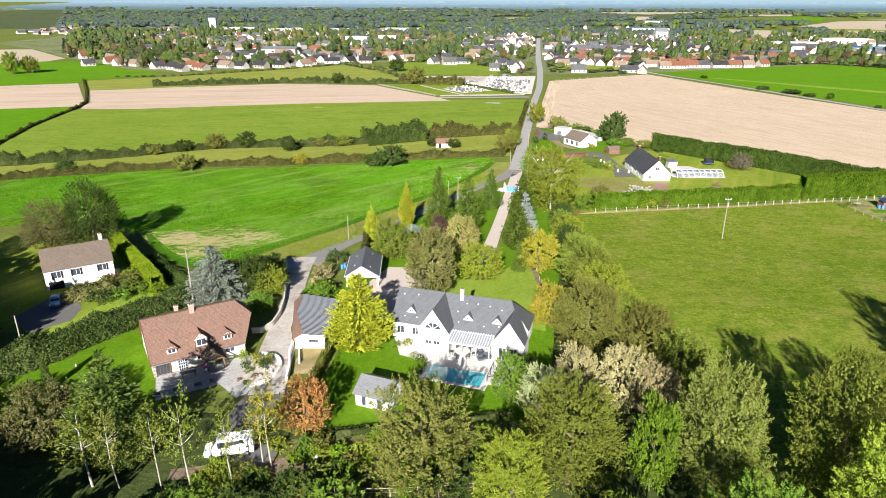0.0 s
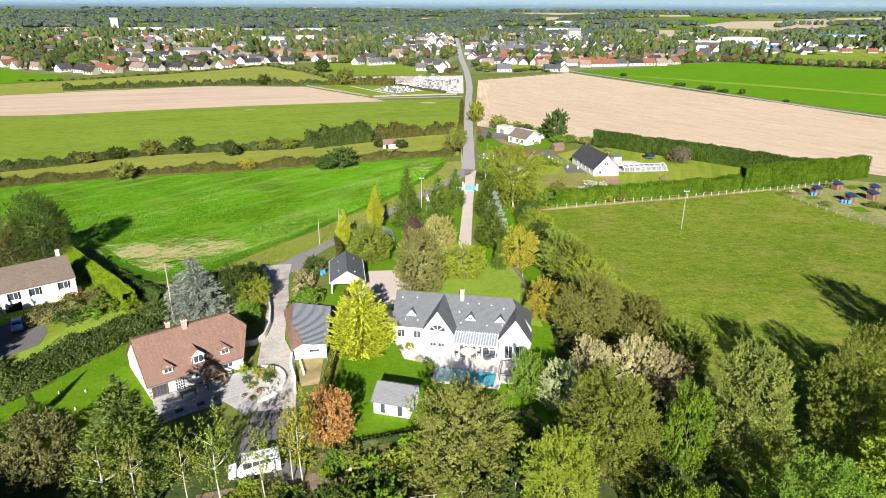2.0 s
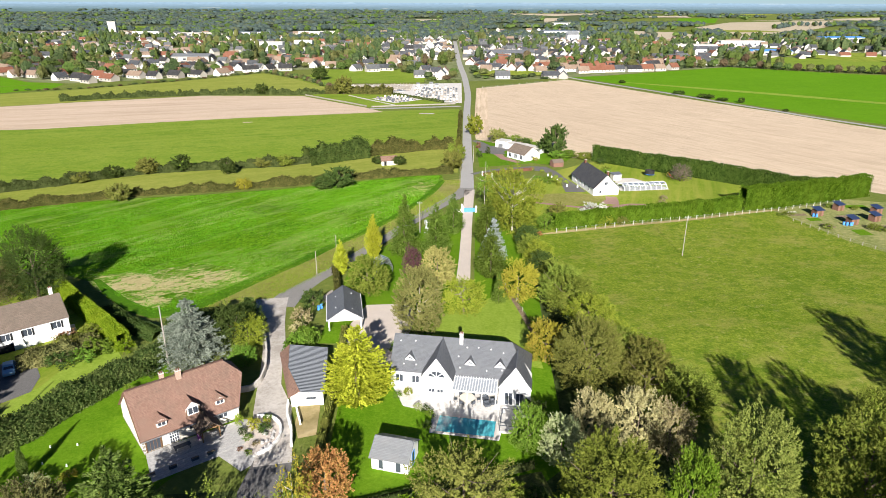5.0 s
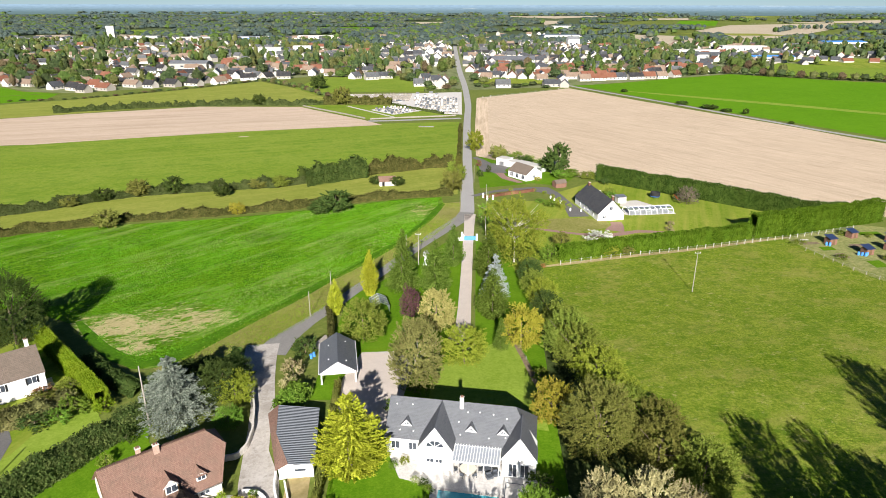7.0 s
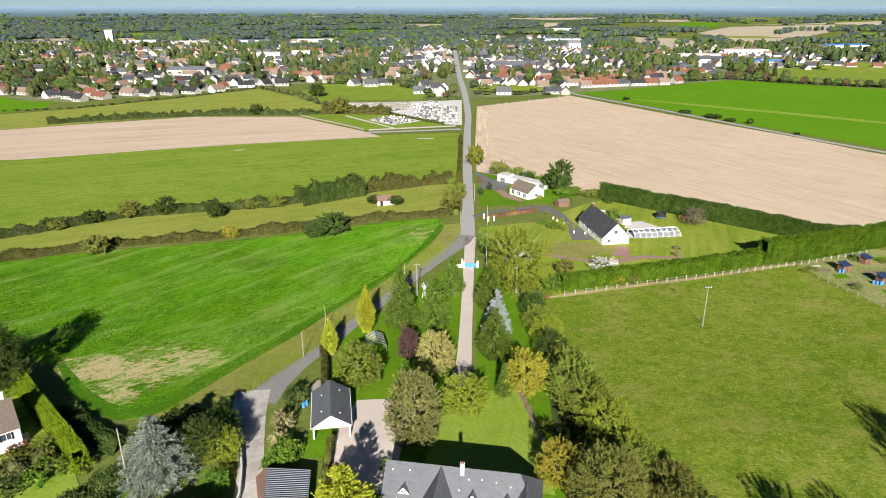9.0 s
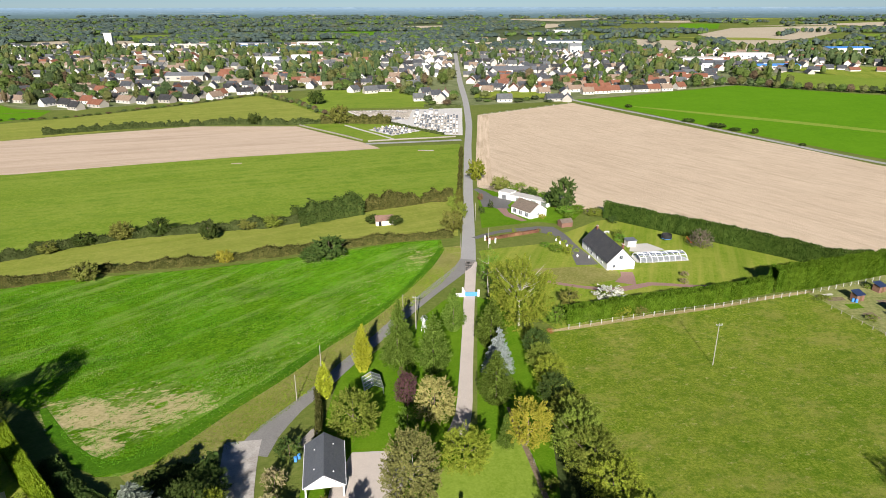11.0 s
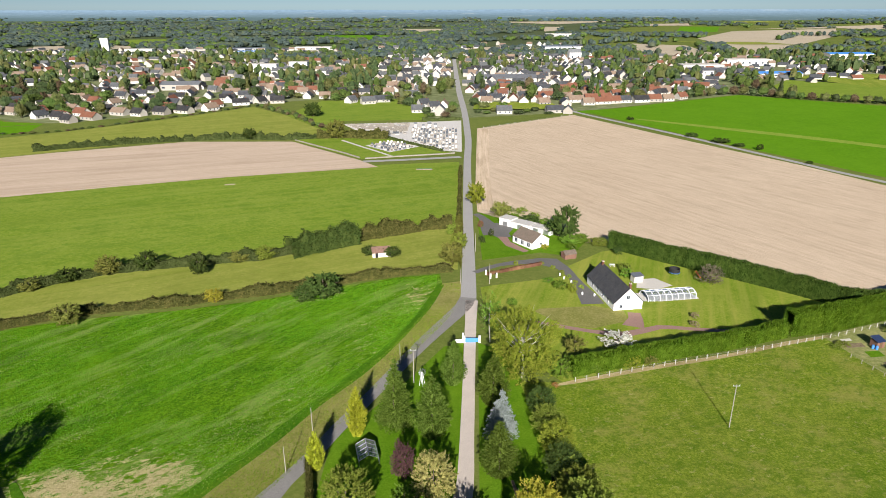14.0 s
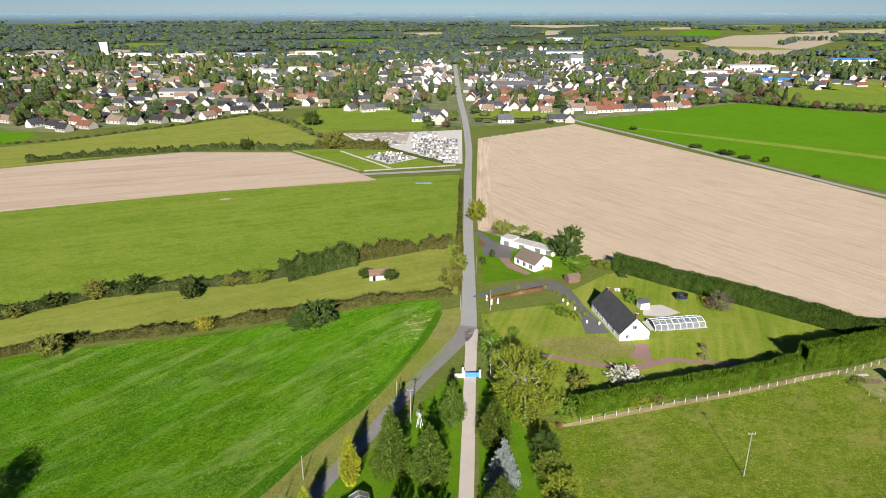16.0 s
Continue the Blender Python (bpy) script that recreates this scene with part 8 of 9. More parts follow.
# pool enclosure
pe = house_root("pool_enclosure", 68.0, 213.0, 10, "long white arched pool enclosure with clear panels", "pool cover")
arc = [(3.0 * math.cos(a), 2.0 * math.sin(a) ** 0.8) for a in [math.pi * i / 8 for i in range(9)]]
for j in range(8):
    x0, x1 = -7.8 + j * 1.95, -7.8 + (j + 1) * 1.95
    vv, ff = [], []
    for i, (y, z) in enumerate(arc):
        vv += [(x0, y, z), (x1, y, z)]
        if i:
            ff.append((2 * i - 2, 2 * i - 1, 2 * i + 1, 2 * i))
    link_mesh("clear_panel", vv, ff, "clear_sheet", pe)
for j in range(9):
    x = -7.8 + j * 1.95
    v, f = [], []
    for a, b in zip(arc, arc[1:]):
        cone(v, f, (x, a[0], a[1]), (x, b[0], b[1]), 0.1, 0.1, 5)
    link_mesh("arch", v, f, "white_paint", pe)
for y, z in arc[::2]:
    v, f = [], []
    cone(v, f, (-7.8, y, z + 0.03), (7.8, y, z + 0.03), 0.07, 0.07, 5)
    link_mesh("long_bar", v, f, "white_paint", pe)
link_mesh("pool_basin", *box_data(-7.2, 7.2, -2.3, 2.3, -0.3, 0.12), "grey_wall", pe)
box("surround", -9.0, 8.4, -3.4, 3.4, -0.3, 0.09, "pale_concrete", pe)

# trampoline and toys
tr = house_root("trampoline", 75.6, 231, 0, "round blue garden trampoline with net poles", "trampoline")
v, f = [], []
for i in range(24):
    a = 2 * math.pi * i / 24
    for rr, z in ((1.8, 0.75), (1.5, 0.78), (1.5, 0.68), (1.8, 0.65)):
        v.append((rr * math.cos(a), rr * math.sin(a), z))
for i in range(24):
    for k in range(4):
        f.append((4 * i + k, 4 * i + (k + 1) % 4, (4 * i + 4 + (k + 1) % 4) % 96, (4 * i + 4 + k) % 96))
link_mesh("rim", v, f, "blue_paint", tr)
link_mesh("mat", [(1.5 * math.cos(2 * math.pi * i / 24), 1.5 * math.sin(2 * math.pi * i / 24), 0.74) for i in range(24)], [tuple(range(24))], "rubber", tr)
nv = [(1.72 * math.cos(2 * math.pi * i / 24), 1.72 * math.sin(2 * math.pi * i / 24), z) for i in range(24) for z in (0.75, 2.1)]
link_mesh("safety_net", nv, [(2 * i, (2 * i + 2) % 48, (2 * i + 3) % 48, 2 * i + 1) for i in range(24)], "rubber", tr, "black safety net")
for i in range(6):
    a = math.pi * i / 3
    v, f = [], []
    cone(v, f, (1.75 * math.cos(a), 1.75 * math.sin(a), 0), (1.75 * math.cos(a), 1.75 * math.sin(a), 2.2), 0.04, 0.04, 5)
    link_mesh("net_pole", v, f, "rubber", tr)
sl = house_root("garden_slide", 82, 229.5, 30, "yellow and orange childrens garden slide", "slide")
link_mesh("chute", [(-0.3, 0, 1.6), (0.3, 0, 1.6), (0.3, -2.2, 0.2), (-0.3, -2.2, 0.2), (-0.3, 0, 1.5), (0.3, 0, 1.5), (0.3, -2.2, 0.1), (-0.3, -2.2, 0.1)], [(0, 1, 2, 3), (7, 6, 5, 4), (0, 3, 7, 4), (1, 5, 6, 2), (0, 4, 5, 1), (3, 2, 6, 7)], "orange_toy", sl)
for x in (-0.3, 0.3):
    v, f = [], []
    cone(v, f, (x, 0.7, 0), (x, 0, 1.9), 0.06, 0.06, 5)
    link_mesh("ladder_rail", v, f, "yellow_toy", sl)

# dark red garden shed and small white garden set
sr = house_root("red_shed", 43.2, 246, 20, "small dark red garden shed", "shed")
gable_walls("wall", -2.2, 2.2, -1.6, 1.6, 1.9, 2.8, "brown_wood", sr)
gable_roof(-2.2, 2.2, -1.6, 1.6, 1.9, 2.8, "grey_brown_tile", sr)
st = house_root("garden_table", 56.6, 237.8, 0, "white garden table with two benches", "table")
box("table_top", -0.9, 0.9, -0.4, 0.4, 0.68, 0.75, "white_paint", st)
for y in (-0.8, 0.8):
    box("bench_top", -0.9, 0.9, y - 0.15, y + 0.15, 0.4, 0.46, "white_paint", st)
for x in (-0.7, 0.7):
    box("leg", x - 0.05, x + 0.05, -0.3, 0.3, 0, 0.68, "white_paint", st)
    for y in (-0.8, 0.8):
        box("leg", x - 0.05, x + 0.05, y - 0.1, y + 0.1, 0, 0.4, "white_paint", st)
for x, y in ((14.6, 226.5), (16.6, 227), (13.2, 229.6)):
    o = house_root("gate_post", x, y, 0, "white masonry gate post at the drive", "post", "drive posts")
    box("shaft", -0.25, 0.25, -0.25, 0.25, -0.2, 1.6, "white_wall", o, bevel=0.03)
    box("cap", -0.32, 0.32, -0.32, 0.32, 1.6, 1.72, "pale_concrete", o)
for x, y in ((38.4, 226), (40.2, 222.8), (42, 213.5), (45.5, 212.5), (37.5, 229)):
    v, f = [], []
    cone(v, f, (0, 0, 0), (0, 0, 0.7), 0.22, 0.34, 9)
    cone(v, f, (0, 0, 0.7), (0, 0, 1.0), 0.3, 0.1, 9)
    o = link_mesh("stone_urn", v, f, "white_paint")
    o.location = (x, y, gz(y) + 0.05)
    tagged(o, "white stone urn beside the drive", "urn", "drive urns")
box_root = house_root("patio_annex", 61.5, 224.5, 15, "small grey lean-to beside the pool terrace", "shed")
box("wall", -1.6, 1.6, -1.2, 1.2, -0.2, 2.2, "grey_wall", box_root)
slab("roof", [(-1.8, -1.4, 2.25), (1.8, -1.4, 2.25), (1.8, 1.4, 2.6), (-1.8, 1.4, 2.6)], 0.1, "metal_grey", box_root)
sheet("pool_terrace", [(60, 219), (66, 218), (72, 221), (68, 227), (62, 226)], "pale_concrete", 0.09, "pale terrace beside the pool enclosure", "terrace")

# allotment sheds
for x, y, rot in ((112, 181.5, 15), (121.5, 187.5, 20), (117.5, 173, 15), (126, 176.5, 20), (131, 184, 20), (124, 163, 10)):
    r = house_root("allotment_shed", x, y, rot, "small brown allotment hut with blue solar roof", "shed", "allotment sheds")
    gable_walls("wall", -1.2, 1.2, -1.1, 1.1, 1.9, 2.2, "brown_wood", r)
    slab("roof", [(-1.45, -1.35, 1.95), (1.45, -1.35, 1.95), (1.45, 1.35, 2.6), (-1.45, 1.35, 2.6)], 0.08, "blue_solar", r)
    box("door", -0.4, 0.4, -1.16, -1.08, 0, 1.75, "dark_wood", r)
for x, y in ((110.2, 180.2), (110.9, 179.7), (115.4, 171.6), (116.2, 171.3), (114.7, 172.1), (116.9, 171.8)):
    v, f = [], []
    cone(v, f, (0, 0, 0), (0, 0, 0.5), 0.3, 0.33, 10)
    cone(v, f, (0, 0, 0.5), (0, 0, 1.0), 0.33, 0.29, 10)
    o = link_mesh("water_butt", v, f, "blue_paint")
    o.location = (x, y, gz(y) + 0.07)
    tagged(o, "blue plastic water barrel beside a hut", "barrel", "water barrels")
for x, y, w, d, m in ((106.5, 181.5, 5, 2.2, "earth"), (110, 171, 3, 4, "earth"), (120, 180, 6, 2.4, "earth"), (116, 165, 4, 5, "lawn"), (125, 170, 5, 3, "earth"), (109, 177, 4, 3, "lawn"), (129, 191, 7, 3, "lawn"), (106, 184.5, 3, 1.2, "pale_concrete")):
    sheet("garden_bed", [(x - w / 2, y - d / 2), (x + w / 2, y - d / 2 + 0.6), (x + w / 2, y + d / 2 + 0.6), (x - w / 2, y + d / 2)], m, 0.11, "allotment bed of soil or grass", "garden bed")
for x, y, h, r in ((108.5, 169, 1.6, 1.8), (103.5, 181.8, 1.2, 2), (101, 180.6, 1, 1.6), (119.6, 189.5, 1.6, 1.2), (121, 168, 2, 2), (122, 166.5, 1.8, 1.8), (127, 188, 1.4, 1.4)):
    tree("bush", x, y, h, r, "leaf_olive", "scrubby bush in the allotments", category="shrub")

# ---- white house garden ----
sheet("patio", [(-7.2, 82.2), (-5.2, 76.8), (-0.6, 75.3), (-1.0, 70.3), (8.9, 68.6), (10.2, 74.6), (14.4, 73.8), (14.4, 76.5), (9.6, 79), (9.8, 82), (-3, 84)], "pale_paving", 0.07, "pale stone patio round the pool", "patio")
pool = house_root("swimming_pool", 4.3, 71.9, -9, "turquoise swimming pool with pale stone coping", "pool", lift=0.06)
for nm, a in (("coping", (-4.6, 4.6, -2.3, -1.9)), ("coping", (-4.6, 4.6, 1.9, 2.3)), ("coping", (-4.6, -4.2, -1.9, 1.9)), ("coping", (4.2, 4.6, -1.9, 1.9))):
    box(nm, *a, 0, 0.09, "pale_concrete", pool)
box("water", -4.2, 4.2, -1.9, 1.9, 0, 0.04, "pool_water", pool, "clear turquoise pool water")


def garden_chair(x, y, rot, material, group="patio chairs", label="dark metal garden chair on the patio"):
    r = house_root("garden_chair", x, y, rot, label, "chair", group, lift=0.08)
    box("seat", -0.25, 0.25, -0.25, 0.25, 0.42, 0.47, material, r)
    box("backrest", -0.25, 0.25, 0.22, 0.28, 0.47, 0.95, material, r)
    for sx in (-0.22, 0.22):
        for sy in (-0.22, 0.22):
            box("leg", sx - 0.03, sx + 0.03, sy - 0.03, sy + 0.03, 0, 0.42, material, r)


def round_table(x, y, rad, material, label):
    r = house_root("patio_table", x, y, 0, label, "table", lift=0.08)
    v, f = [], []
    cone(v, f, (0, 0, 0.7), (0, 0, 0.75), rad, rad, 20)
    link_mesh("table_top", v, f, material, r)
    for a in range(4):
        v, f = [], []
        cone(v, f, (rad * 0.6 * math.cos(a * 1.57), rad * 0.6 * math.sin(a * 1.57), 0), (rad * 0.5 * math.cos(a * 1.57), rad * 0.5 * math.sin(a * 1.57), 0.7), 0.04, 0.04, 6)
        link_mesh("leg", v, f, material, r)


round_table(4.6, 78.2, 1.2, "cream_wall", "pale patio table under the verandah edge")
for a in range(6):
    garden_chair(4.6 + 1.75 * math.cos(a * 1.047), 78.2 + 1.3 * math.sin(a * 1.047), math.degrees(a * 1.047) - 90, "metal_dark")
for x, y in ((7.4, 78.6), (8.6, 77.6), (7.6, 77.0)):
    r = house_root("patio_armchair", x, y, 20, "dark woven patio armchair", "armchair", "patio armchairs", lift=0.08)
    box("seat", -0.4, 0.4, -0.4, 0.4, 0.1, 0.42, "metal_dark", r, bevel=0.03)
    box("backrest", -0.4, 0.4, 0.28, 0.42, 0.42, 0.8, "metal_dark", r, bevel=0.03)
    for s in (-1, 1):
        box("armrest", s * 0.4 - 0.08, s * 0.4 + 0.08, -0.4, 0.4, 0.1, 0.6, "metal_dark", r, bevel=0.03)
pg = house_root("pool_steps", 10.6, 72.4, -9, "grey railed pool plant enclosure", "enclosure", lift=0.06)
box("plinth", -1.3, 1.3, -2.2, 2.2, -0.2, 0.3, "grey_wall", pg)
for x in (-1.2, 1.2):
    for y in (-2.1, 0, 2.1):
        box("post", x - 0.05, x + 0.05, y - 0.05, y + 0.05, 0.3, 1.3, "metal_dark", pg)
    box("rail", x - 0.04, x + 0.04, -2.1, 2.1, 1.22, 1.3, "metal_dark", pg)
for y in (-2.1, 2.1):
    box("rail", -1.2, 1.2, y - 0.04, y + 0.04, 1.22, 1.3, "metal_dark", pg)
for x, y, m in ((-4.6, 80, "leaf_yellowgreen"), (-2.8, 75.9, "leaf_pale"), (-1.6, 75.4, "leaf_dark"), (-6.2, 79, "leaf_green"), (-0.9, 74.2, "leaf_green"), (-1.2, 71.5, "leaf_dark")):
    tree("bush", x, y, 1.3, 0.8, m, "potted shrub at the patio's edge", "patio shrubs", "shrub")

# ---- brown house garden ----
sheet("terrace_bed", [(-39.4, 65), (-36, 59.3), (-29.2, 64.6), (-25.3, 61.6), (-22.6, 65), (-22.2, 69), (-23.8, 72.6), (-28.6, 73), (-30, 72)], "stone_slab", 0.065, "pale stone terrace of the brown house", "terrace")
terrace = new("paving")
terrace.location = (0, 0, gz(60))
tagged(terrace, "pale irregular stone paving before the brown house", "paving", kind="structure")
PAVE = [raw_mesh("paving_slab", *box_data(-0.42 * a, 0.42 * a, -0.42 * b, 0.42 * b, 0, 0.035), "stone_slab") for a, b in ((1, 1), (0.9, 1.05), (1.05, 0.92))]
PAVE_AREA = [(-38.6, 64.6), (-35.9, 60), (-29.3, 65.4), (-26.2, 66.3), (-28.5, 71.5)]
ca, sa = math.cos(radians(38.5)), math.sin(radians(38.5))
for i in range(-12, 14):
    for j in range(-7, 9):
        lx, ly = i * 0.92 + (j % 2) * 0.3, j * 0.92
        x, y = -32.5 + lx * ca - ly * sa, 65.5 + lx * sa + ly * ca
        if inside((x, y), PAVE_AREA):
            o = new("paving_slab", PAVE[(i * 3 + j * 5) % 3])
            o.parent = terrace
            o.matrix_basis = pose(x, y, 0.075 + 0.008 * ((i * 7 + j * 3) % 3), 0, 0, 38.5 + ((i * 5 + j * 11) % 5) - 2)


def low_wall(name, pts, w, h, material, label, lift=0.0):
    A2 = along(pts, 0.6)
    v, f = [], []
    for i, (x, y, dx, dy) in enumerate(A2):
        for o, z in ((-w, -0.3), (-w, h), (w, h), (w, -0.3)):
            v.append((x - dy * o, y + dx * o, gz(y) + z + lift))
        if i:
            q = 4 * i
            f += [(q - 4, q - 3, q + 1, q), (q - 3, q - 2, q + 2, q + 1), (q - 2, q - 1, q + 3, q + 2)]
    e = 4 * (len(A2) - 1)
    f += [(0, 3, 2, 1), (e, e + 1, e + 2, e + 3)]
    return tagged(link_mesh(name, v, f, material), label, "wall", kind="structure")


arc_pts = [(-25.6 + 3.6 * math.cos(radians(a)), 69 + 4.6 * math.sin(radians(a))) for a in range(110, -75, -12)]
low_wall("rockery_wall", arc_pts, 0.16, 0.55, "white_wall", "low curved white rockery wall")
sheet("rockery_bed", [(x * 0.97 - 0.77, y * 0.97 + 2.0) for x, y in arc_pts] + [(-27, 66), (-28, 70)], "gravel", 0.1, "planted rockery bed with stones", "garden bed")
low_wall("garden_wall", [(-31.4, 80), (-29.4, 80.6), (-28.6, 83), (-28.9, 87), (-30.2, 92.4), (-32.3, 98.6)], 0.15, 1.0, "pale_concrete", "curved pale retaining wall beside the drive")
low_wall("garden_wall", [(-22.8, 77.4), (-22.2, 74), (-20.6, 70), (-19.8, 66.5)], 0.15, 0.9, "white_wall", "white garden wall before the outbuilding")
low_wall("garden_wall", [(-21.2, 75.6), (-19.6, 71.4)], 0.12, 0.7, "white_wall", "white inner garden wall")
sheet("kitchen_garden", [(-21, 76.7), (-17.8, 76.9), (-17, 69.5), (-19.4, 68.6), (-20.6, 72)], "bare_soil", 0.08, "bare kitchen garden beside the drive", "soil")
for x, y, h, r, m, lab in ((-28.6, 71.6, 2.6, 0.9, "leaf_yellowgreen", "clipped cone shrub in the rockery"), (-26.3, 71, 2, 1.5, "needle_gold", "golden round shrub in the rockery"), (-24.6, 71.6, 1.5, 0.9, "needle_gold", "small golden shrub in the rockery"), (-24.4, 70, 2, 1.4, "leaf_dark", "dark green shrub in the rockery"), (-27.6, 69.6, 1.2, 1, "leaf_dark", "low green shrub in the rockery"), (-26.4, 68.4, 1, 1, "leaf_green", "low green shrub in the rockery"), (-24.8, 67.2, 0.8, 0.9, "leaf_blond", "pale tufted plant in the rockery"), (-25.4, 65.2, 0.8, 0.8, "leaf_bright", "bright green plant in the rockery"), (-26.8, 66, 0.6, 0.6, "leaf_red", "reddish plant in the rockery"), (-24.8, 73, 1.2, 1, "leaf_green", "low green shrub in the rockery")):
    tree("bush", x, y, h * 0.85, r * 0.78, m, lab, "rockery plants", "shrub")
ROCK = random.Random(3)
for _ in range(26):
    a, d = ROCK.uniform(-1.2, 1.8), ROCK.uniform(0.4, 0.85)
    x, y, s = -25.6 + 3.6 * d * math.cos(a), 68 + 4.6 * d * math.sin(a), ROCK.uniform(0.15, 0.4)
    v, f = [], []
    cone(v, f, (0, 0, -0.1), (0.05, 0, s * 0.5), s, s * 0.8, 6)
    cone(v, f, (0.05, 0, s * 0.5), (0, 0.04, s), s * 0.8, s * 0.3, 6)
    o = link_mesh("rockery_stone", v, f, "stone_slab")
    o.location = (x, y, gz(y) + 0.1)
    tagged(o, "pale grey stone in the rockery", "stone", "rockery stones")
tb = house_root("terrace_bench", -34.6, 65.9, 38.5, "black slatted bench table on the terrace", "bench", lift=0.1)
for i in range(5):
    box("slat", -1.1, 1.1, -0.4 + i * 0.17, -0.28 + i * 0.17, 0.68, 0.74, "metal_dark", tb)
for x in (-0.9, 0.9):
    for y in (-0.35, 0.35):
        box("leg", x - 0.05, x + 0.05, y - 0.05, y + 0.05, 0, 0.68, "metal_dark", tb)
garden_chair(-33.0, 68.0, 38, "purple_cloth", "", "purple folded chair against the wall")
for x, y in ((-36.6, 60.5), (-34.4, 62.1), (-32.1, 63.8), (-30.4, 65.1)):
    box_o = house_root("planter", x, y, 38.5, "dark planter trough at the terrace edge", "planter", "terrace planters", lift=0.08)
    box("trough", -0.5, 0.5, -0.2, 0.2, 0, 0.4, "metal_dark", box_o, bevel=0.02)
    box("soil", -0.45, 0.45, -0.15, 0.15, 0.4, 0.42, "earth", box_o)
for x, y in ((-53, 66), (-52, 62.5), (-49.5, 66.5), (-48.6, 62.2)):
    v, f = [], []
    cone(v, f, (0, 0, 0), (0, 0, 0.26), 0.12, 0.08, 7)
    cone(v, f, (0, 0, 0.26), (0.04, 0, 0.4), 0.1, 0.05, 7)
    o = link_mesh("garden_ornament", v, f, "white_paint")
    o.location = (x, y, gz(y) + 0.05)
    tagged(o, "small white stone ornament on the lawn", "ornament", "lawn ornaments")


# ---- vehicles ----
def car(x, y, rot, L, W, H, body, label, name="car", van=False):
    r = house_root(name, x, y, rot, label, "van" if van else "car", lift=0.1)
    if van:
        prof = [(-L / 2, 0.35), (L / 2 - 0.1, 0.35), (L / 2, 0.7), (L / 2 - 0.15, 1.0), (L / 2 - 1.0, 1.2), (L / 2 - 1.7, H), (-L / 2 + 0.1, H), (-L / 2, H - 0.25)]
    else:
        prof = [(-L / 2, 0.35), (L / 2, 0.35), (L / 2, 0.7), (L / 2 - 0.15, 0.85), (L / 2 - 1.15, 0.95), (L / 2 - 1.9, H), (-L / 2 + 0.9, H), (-L / 2 + 0.15, 0.98), (-L / 2, 0.8)]
    bm = bmesh.new()
    n = len(prof)
    rows2 = []
    for y0, k in ((-W / 2, 0.0), (-W / 2 + 0.1, 0.05), (W / 2 - 0.1, 0.05), (W / 2, 0.0)):
        rows2.append([bm.verts.new((px, y0 if pz < 1.0 else y0 * 0.88, pz + (k if pz > 0.5 else 0))) for px, pz in prof])
    for a, b in zip(rows2, rows2[1:]):
        for i in range(n):
            bm.faces.new((a[i], a[(i + 1) % n], b[(i + 1) % n], b[i]))
    bm.faces.new(rows2[0][::-1])
    bm.faces.new(rows2[-1])
    bmesh.ops.recalc_face_normals(bm, faces=bm.faces[:])
    me = bpy.data.meshes.new("body")
    bm.to_mesh(me)
    bm.free()
    me.materials.append(MATS[body])
    o = new("body", me)
    o.parent = r
    zb = 1.05
    ws = W / 2 * 0.9
    f0, f1 = (L / 2 - 1.02, L / 2 - 1.62) if van else (L / 2 - 1.2, L / 2 - 1.82)
    z0, z1 = (1.28, H - 0.12) if van else (1.03, H - 0.05)
    link_mesh("windscreen", [(f0 + 0.05, -ws * 0.88, z0), (f0 + 0.05, ws * 0.88, z0), (f1 + 0.05, ws * 0.8, z1), (f1 + 0.05, -ws * 0.8, z1)], [(0, 1, 2, 3)], "window_glass", r)
    back = -L / 2 + (0.02 if van else 0.5)
    link_mesh("rear_window", [(back - (0.03 if van else 0.3), -ws * 0.8, 1.1), (back - (0.03 if van else 0.3), ws * 0.8, 1.1), (back + (0.0 if van else 0.3), ws * 0.75, H - 0.15), (back + (0.0 if van else 0.3), -ws * 0.75, H - 0.15)], [(3, 2, 1, 0)], "window_glass", r)
    for s in (-1, 1):
        for a, b in ((f1 - 0.1, 0.25), (0.15, -L / 2 + 1.1)):
            yy = s * (W / 2 * 0.885 + 0.02)
            link_mesh("side_window", [(a, yy, 1.05), (b, yy, 1.05), (b, yy, H - 0.18), (a, yy, H - 0.18)], [(0, 1, 2, 3) if s < 0 else (3, 2, 1, 0)], "window_glass", r)
        for px in (-L / 2 + 0.85, L / 2 - 0.9):
            v, f = [], []
            cone(v, f, (px, s * (W / 2 - 0.2), 0.31), (px, s * (W / 2 + 0.02), 0.31), 0.31, 0.31, 14)
            wh = link_mesh("wheel", v, f, "rubber", r)
            v, f = [], []
            cone(v, f, (px, s * (W / 2), 0.31), (px, s * (W / 2 + 0.03), 0.31), 0.19, 0.19, 10)
            link_mesh("rim", v, f, "metal_grey", wh)
        box("headlight", L / 2 - 0.06, L / 2 + 0.01, s * (W / 2 - 0.35) - 0.15, s * (W / 2 - 0.35) + 0.15, 0.62, 0.76, "lit_glass", r)
        box("tail_light", -L / 2 - 0.01, -L / 2 + 0.04, s * (W / 2 - 0.2) - 0.1, s * (W / 2 - 0.2) + 0.1, 0.65, 0.8, "red_shutter", r)


car(-71, 85.2, -58, 4.1, 1.7, 1.45, "car_blue", "light blue hatchback parked by the bungalow")
car(-20.8, 50.4, 200, 5.9, 2.0, 2.3, "car_white", "white minibus parked under the birches", "minibus", True)
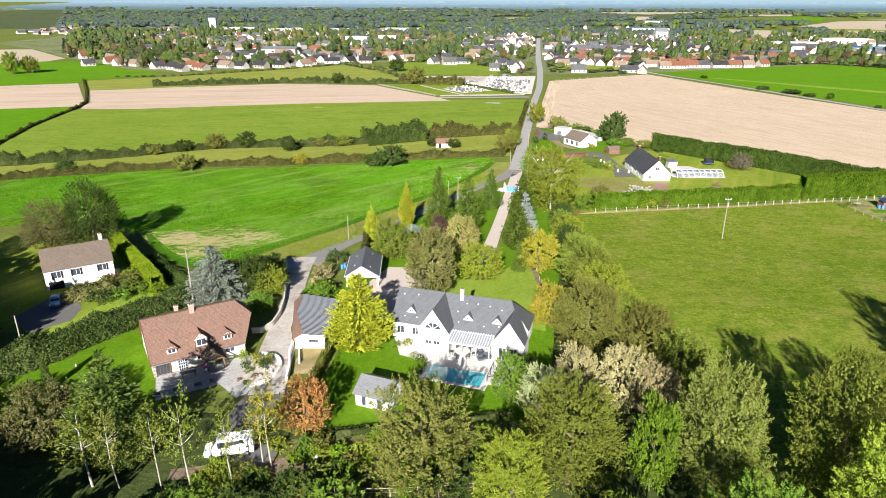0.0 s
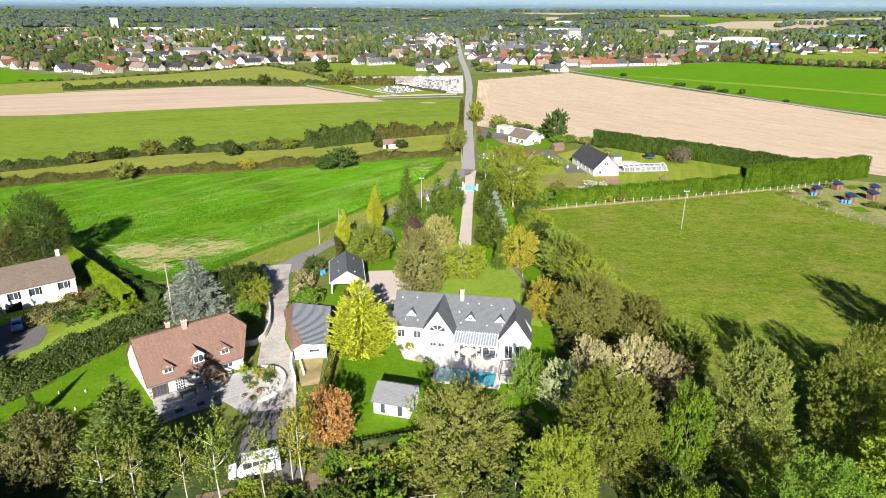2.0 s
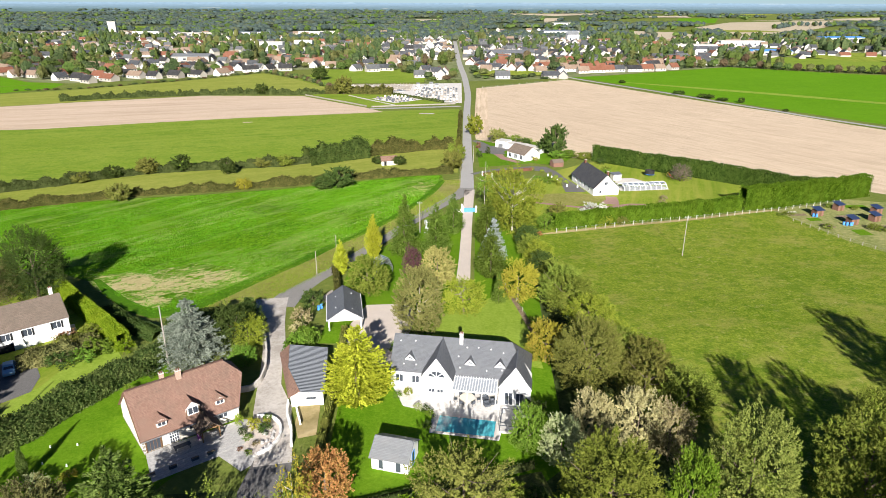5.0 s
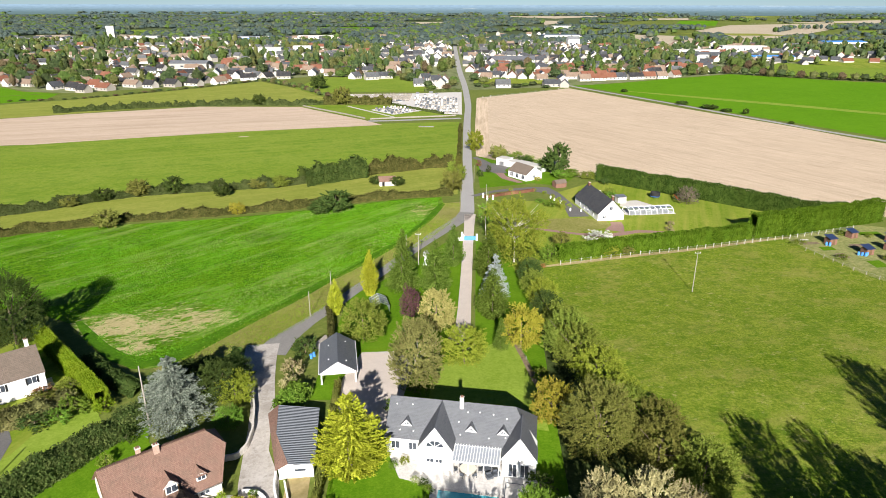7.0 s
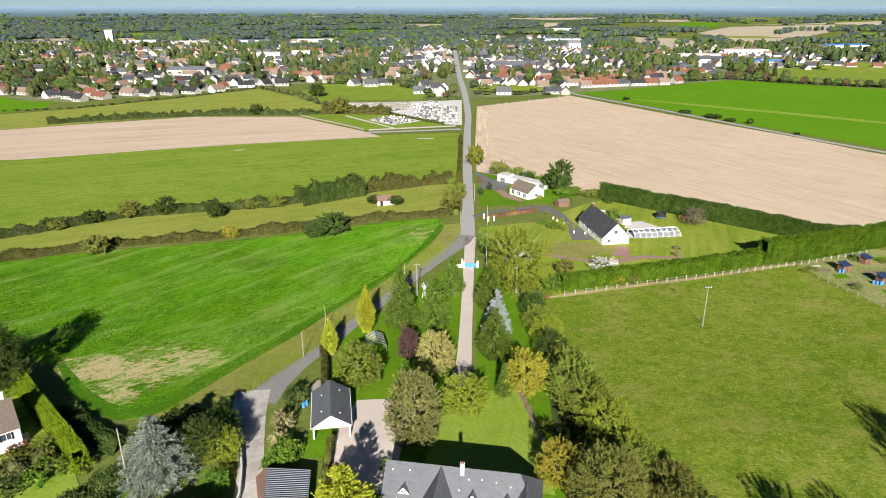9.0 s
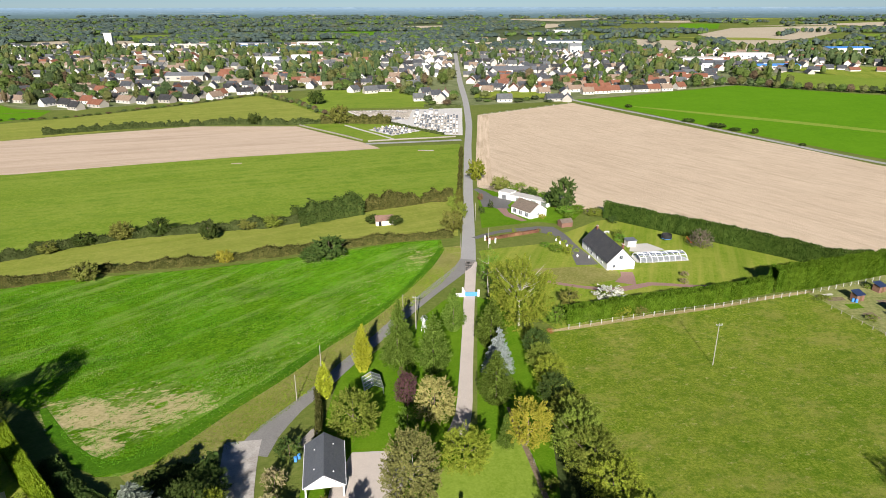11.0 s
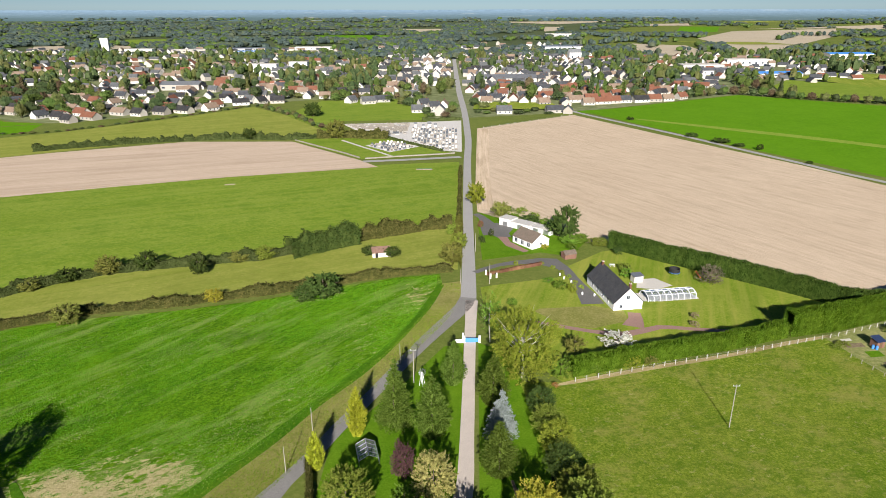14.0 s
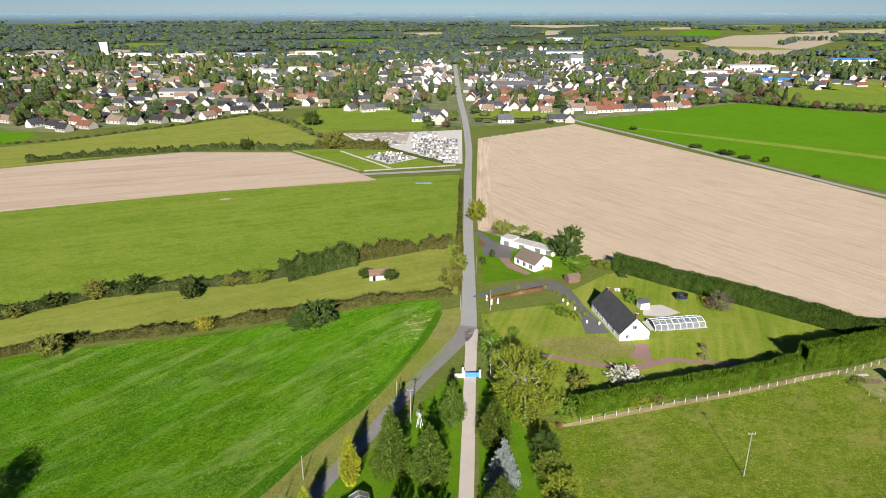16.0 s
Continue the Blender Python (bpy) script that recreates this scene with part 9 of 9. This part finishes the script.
# clutter beside the carport
for x, y in ((-24.6, 110.4), (-24.2, 111.2)):
    v, f = [], []
    cone(v, f, (0, 0, 0), (0, 0, 0.5), 0.28, 0.31, 10)
    cone(v, f, (0, 0, 0.5), (0, 0, 0.95), 0.31, 0.27, 10)
    o = link_mesh("water_butt", v, f, "blue_paint")
    o.location = (x, y, gz(y) + 0.05)
    tagged(o, "blue plastic barrel beside the carport", "barrel", "carport barrels")
wp = house_root("wood_stack", -23.8, 116.5, 70, "weathered grey stack of timber behind the carport", "wood stack")
for i in range(5):
    for j in range(4):
        v, f = [], []
        cone(v, f, (-2.4, -0.5 + 0.24 * i, 0.12 + 0.22 * j), (2.4 - 0.2 * ((i + j) % 3), -0.5 + 0.24 * i, 0.12 + 0.22 * j), 0.11, 0.1, 6)
        link_mesh("log", v, f, "grey_wood", wp)
# tree stump and bin
v, f = [], []
cone(v, f, (0, 0, -0.2), (0.1, 0, 1.1), 0.4, 0.3, 9)
cone(v, f, (0.1, 0, 1.1), (0.25, 0, 1.6), 0.3, 0.12, 7)
o = link_mesh("tree_stump", v, f, "birch_bark")
o.location = (-9.6, 49.6, gz(50))
tagged(o, "pale broken tree stump at the wood edge", "stump")
ribbon("soil_bank", [(-26, 45.5, 2), (-19, 47.6, 2.6), (-12, 49.4, 3), (-7, 51, 2)], 2, "earth", 0.07, "bare pinkish soil bank under the birches", "soil")
tg = house_root("drinking_trough", -13.5, 383.4, 0, "orange-brown cattle trough on bare ground", "trough")
box("trough_side", -4.5, 4.5, -0.5, 0.5, 0, 0.5, "tan_tile", tg)
box("trough_water", -4.2, 4.2, -0.35, 0.35, 0.5, 0.52, "pool_water", tg)
ribbon("feeding_ring", [(-113, 348.4, 2), (-110.5, 349.2, 3), (-108, 350, 2)], 2, "far_tan", 0.08, "pale bare feeding patch in the pasture", "soil")


# ---- single plants of the crop and tufts of the meadow ----
def tufts(name, poly, n, size, material, label, category, rows=0.0, flat=0.5, streaks=False):
    """Leafy tufts standing over an area, in drill rows along an angle if given."""
    G = np.random.default_rng(len(name) + n)
    px, py = [p[0] for p in poly], [p[1] for p in poly]
    pts = []
    while len(pts) < n:
        x, y = G.uniform(min(px), max(px)), G.uniform(min(py), max(py))
        if rows:
            c, s = math.cos(radians(rows)), math.sin(radians(rows))
            a, b2 = x * c + y * s, -x * s + y * c
            b2 = round(b2 / 0.9) * 0.9 + G.normal(0, 0.24)
            x, y = a * c - b2 * s, a * s + b2 * c
        bare = rows and min(((x + 73) / 8) ** 2 + ((y - 124.5) / 5) ** 2, ((x + 62) / 10) ** 2 + ((y - 119) / 6) ** 2, ((x + 58) / 10) ** 2 + ((y - 130) / 6) ** 2) < 1 and noise.noise(Vector((x * 0.5, y * 0.5, 6.0))) > -0.12
        if streaks and noise.noise(Vector((a * 0.016, b2 * 0.12, 4.0))) + 0.4 * noise.noise(Vector((a * 0.1, b2 * 0.5, 1.0))) < 0.22 + G.uniform(-0.1, 0.1) - 0.25 * max(0, (x + 40) / 40):
            continue
        if bare or noise.noise(Vector((x * 0.05, y * 0.05, 2.0))) + G.uniform(-0.5, 0.5) < -0.1 or not inside((x, y), poly):
            continue
        pts.append((x, y, gz(y)))
    P = np.repeat(np.array(pts), 2, axis=0)
    m3 = len(P)
    ang = G.uniform(0, 2 * np.pi, m3)
    up = norm(np.stack([np.cos(ang) * flat, np.sin(ang) * flat, np.ones(m3)], 1))
    sz = size * G.uniform(0.6, 1.3, (m3, 1))
    side = norm(np.cross(up, norm(G.normal(size=(m3, 3)))))
    me = leaf_mesh(name, P + up * sz * 0.9, up * sz, side * sz * 0.5)
    me.materials.append(MATS[material])
    tagged(new(name, me), label, category, kind="stuff")


tufts("crop_plants", [(-150, 132), (-150, 178), (-118, 188), (-98, 194.5), (-56, 207), (-33, 217.6), (-16, 225), (-3, 229), (-2.6, 221), (-6, 204), (-14, 180.5), (-28.5, 152), (-42, 126), (-50, 112), (-57, 108), (-68, 116), (-80, 127), (-100, 134)], 88000, 0.13, "crop_leaf", "leafy green crop plants in rows", "crop", 50)
tufts("meadow_grass", [(26, 162), (50, 169), (102, 184), (110, 165), (118, 130), (90, 70), (50, 82), (38, 95), (27, 118), (24, 140)], 34000, 0.1, "meadow_tuft", "rough grass tufts in the meadow", "grass", 0, 0.7)
tufts("dry_crop_stalks", [(-120, 134), (-120, 184), (-96, 190), (-33, 214), (-4, 224), (-6, 204), (-14, 180.5), (-28.5, 152), (-42, 126), (-50, 112), (-57, 108), (-68, 116), (-80, 127)], 7000, 0.13, "dry_stalk", "pale dry stalks in streaks through the crop", "crop", 52, 0.6, True)
tufts("verge_grass", [(-1, 222), (-5, 203), (-13, 180.5), (-20, 166), (-28, 152), (-34, 140), (-42, 125.5), (-49, 109.5), (-46, 102), (-36, 115), (-30, 126), (-25, 137), (-17, 156), (-9.5, 173), (-2, 189), (4.5, 206), (4.5, 222)], 9000, 0.14, "meadow_tuft", "rough dry grass on the verge", "grass", 0, 0.7)
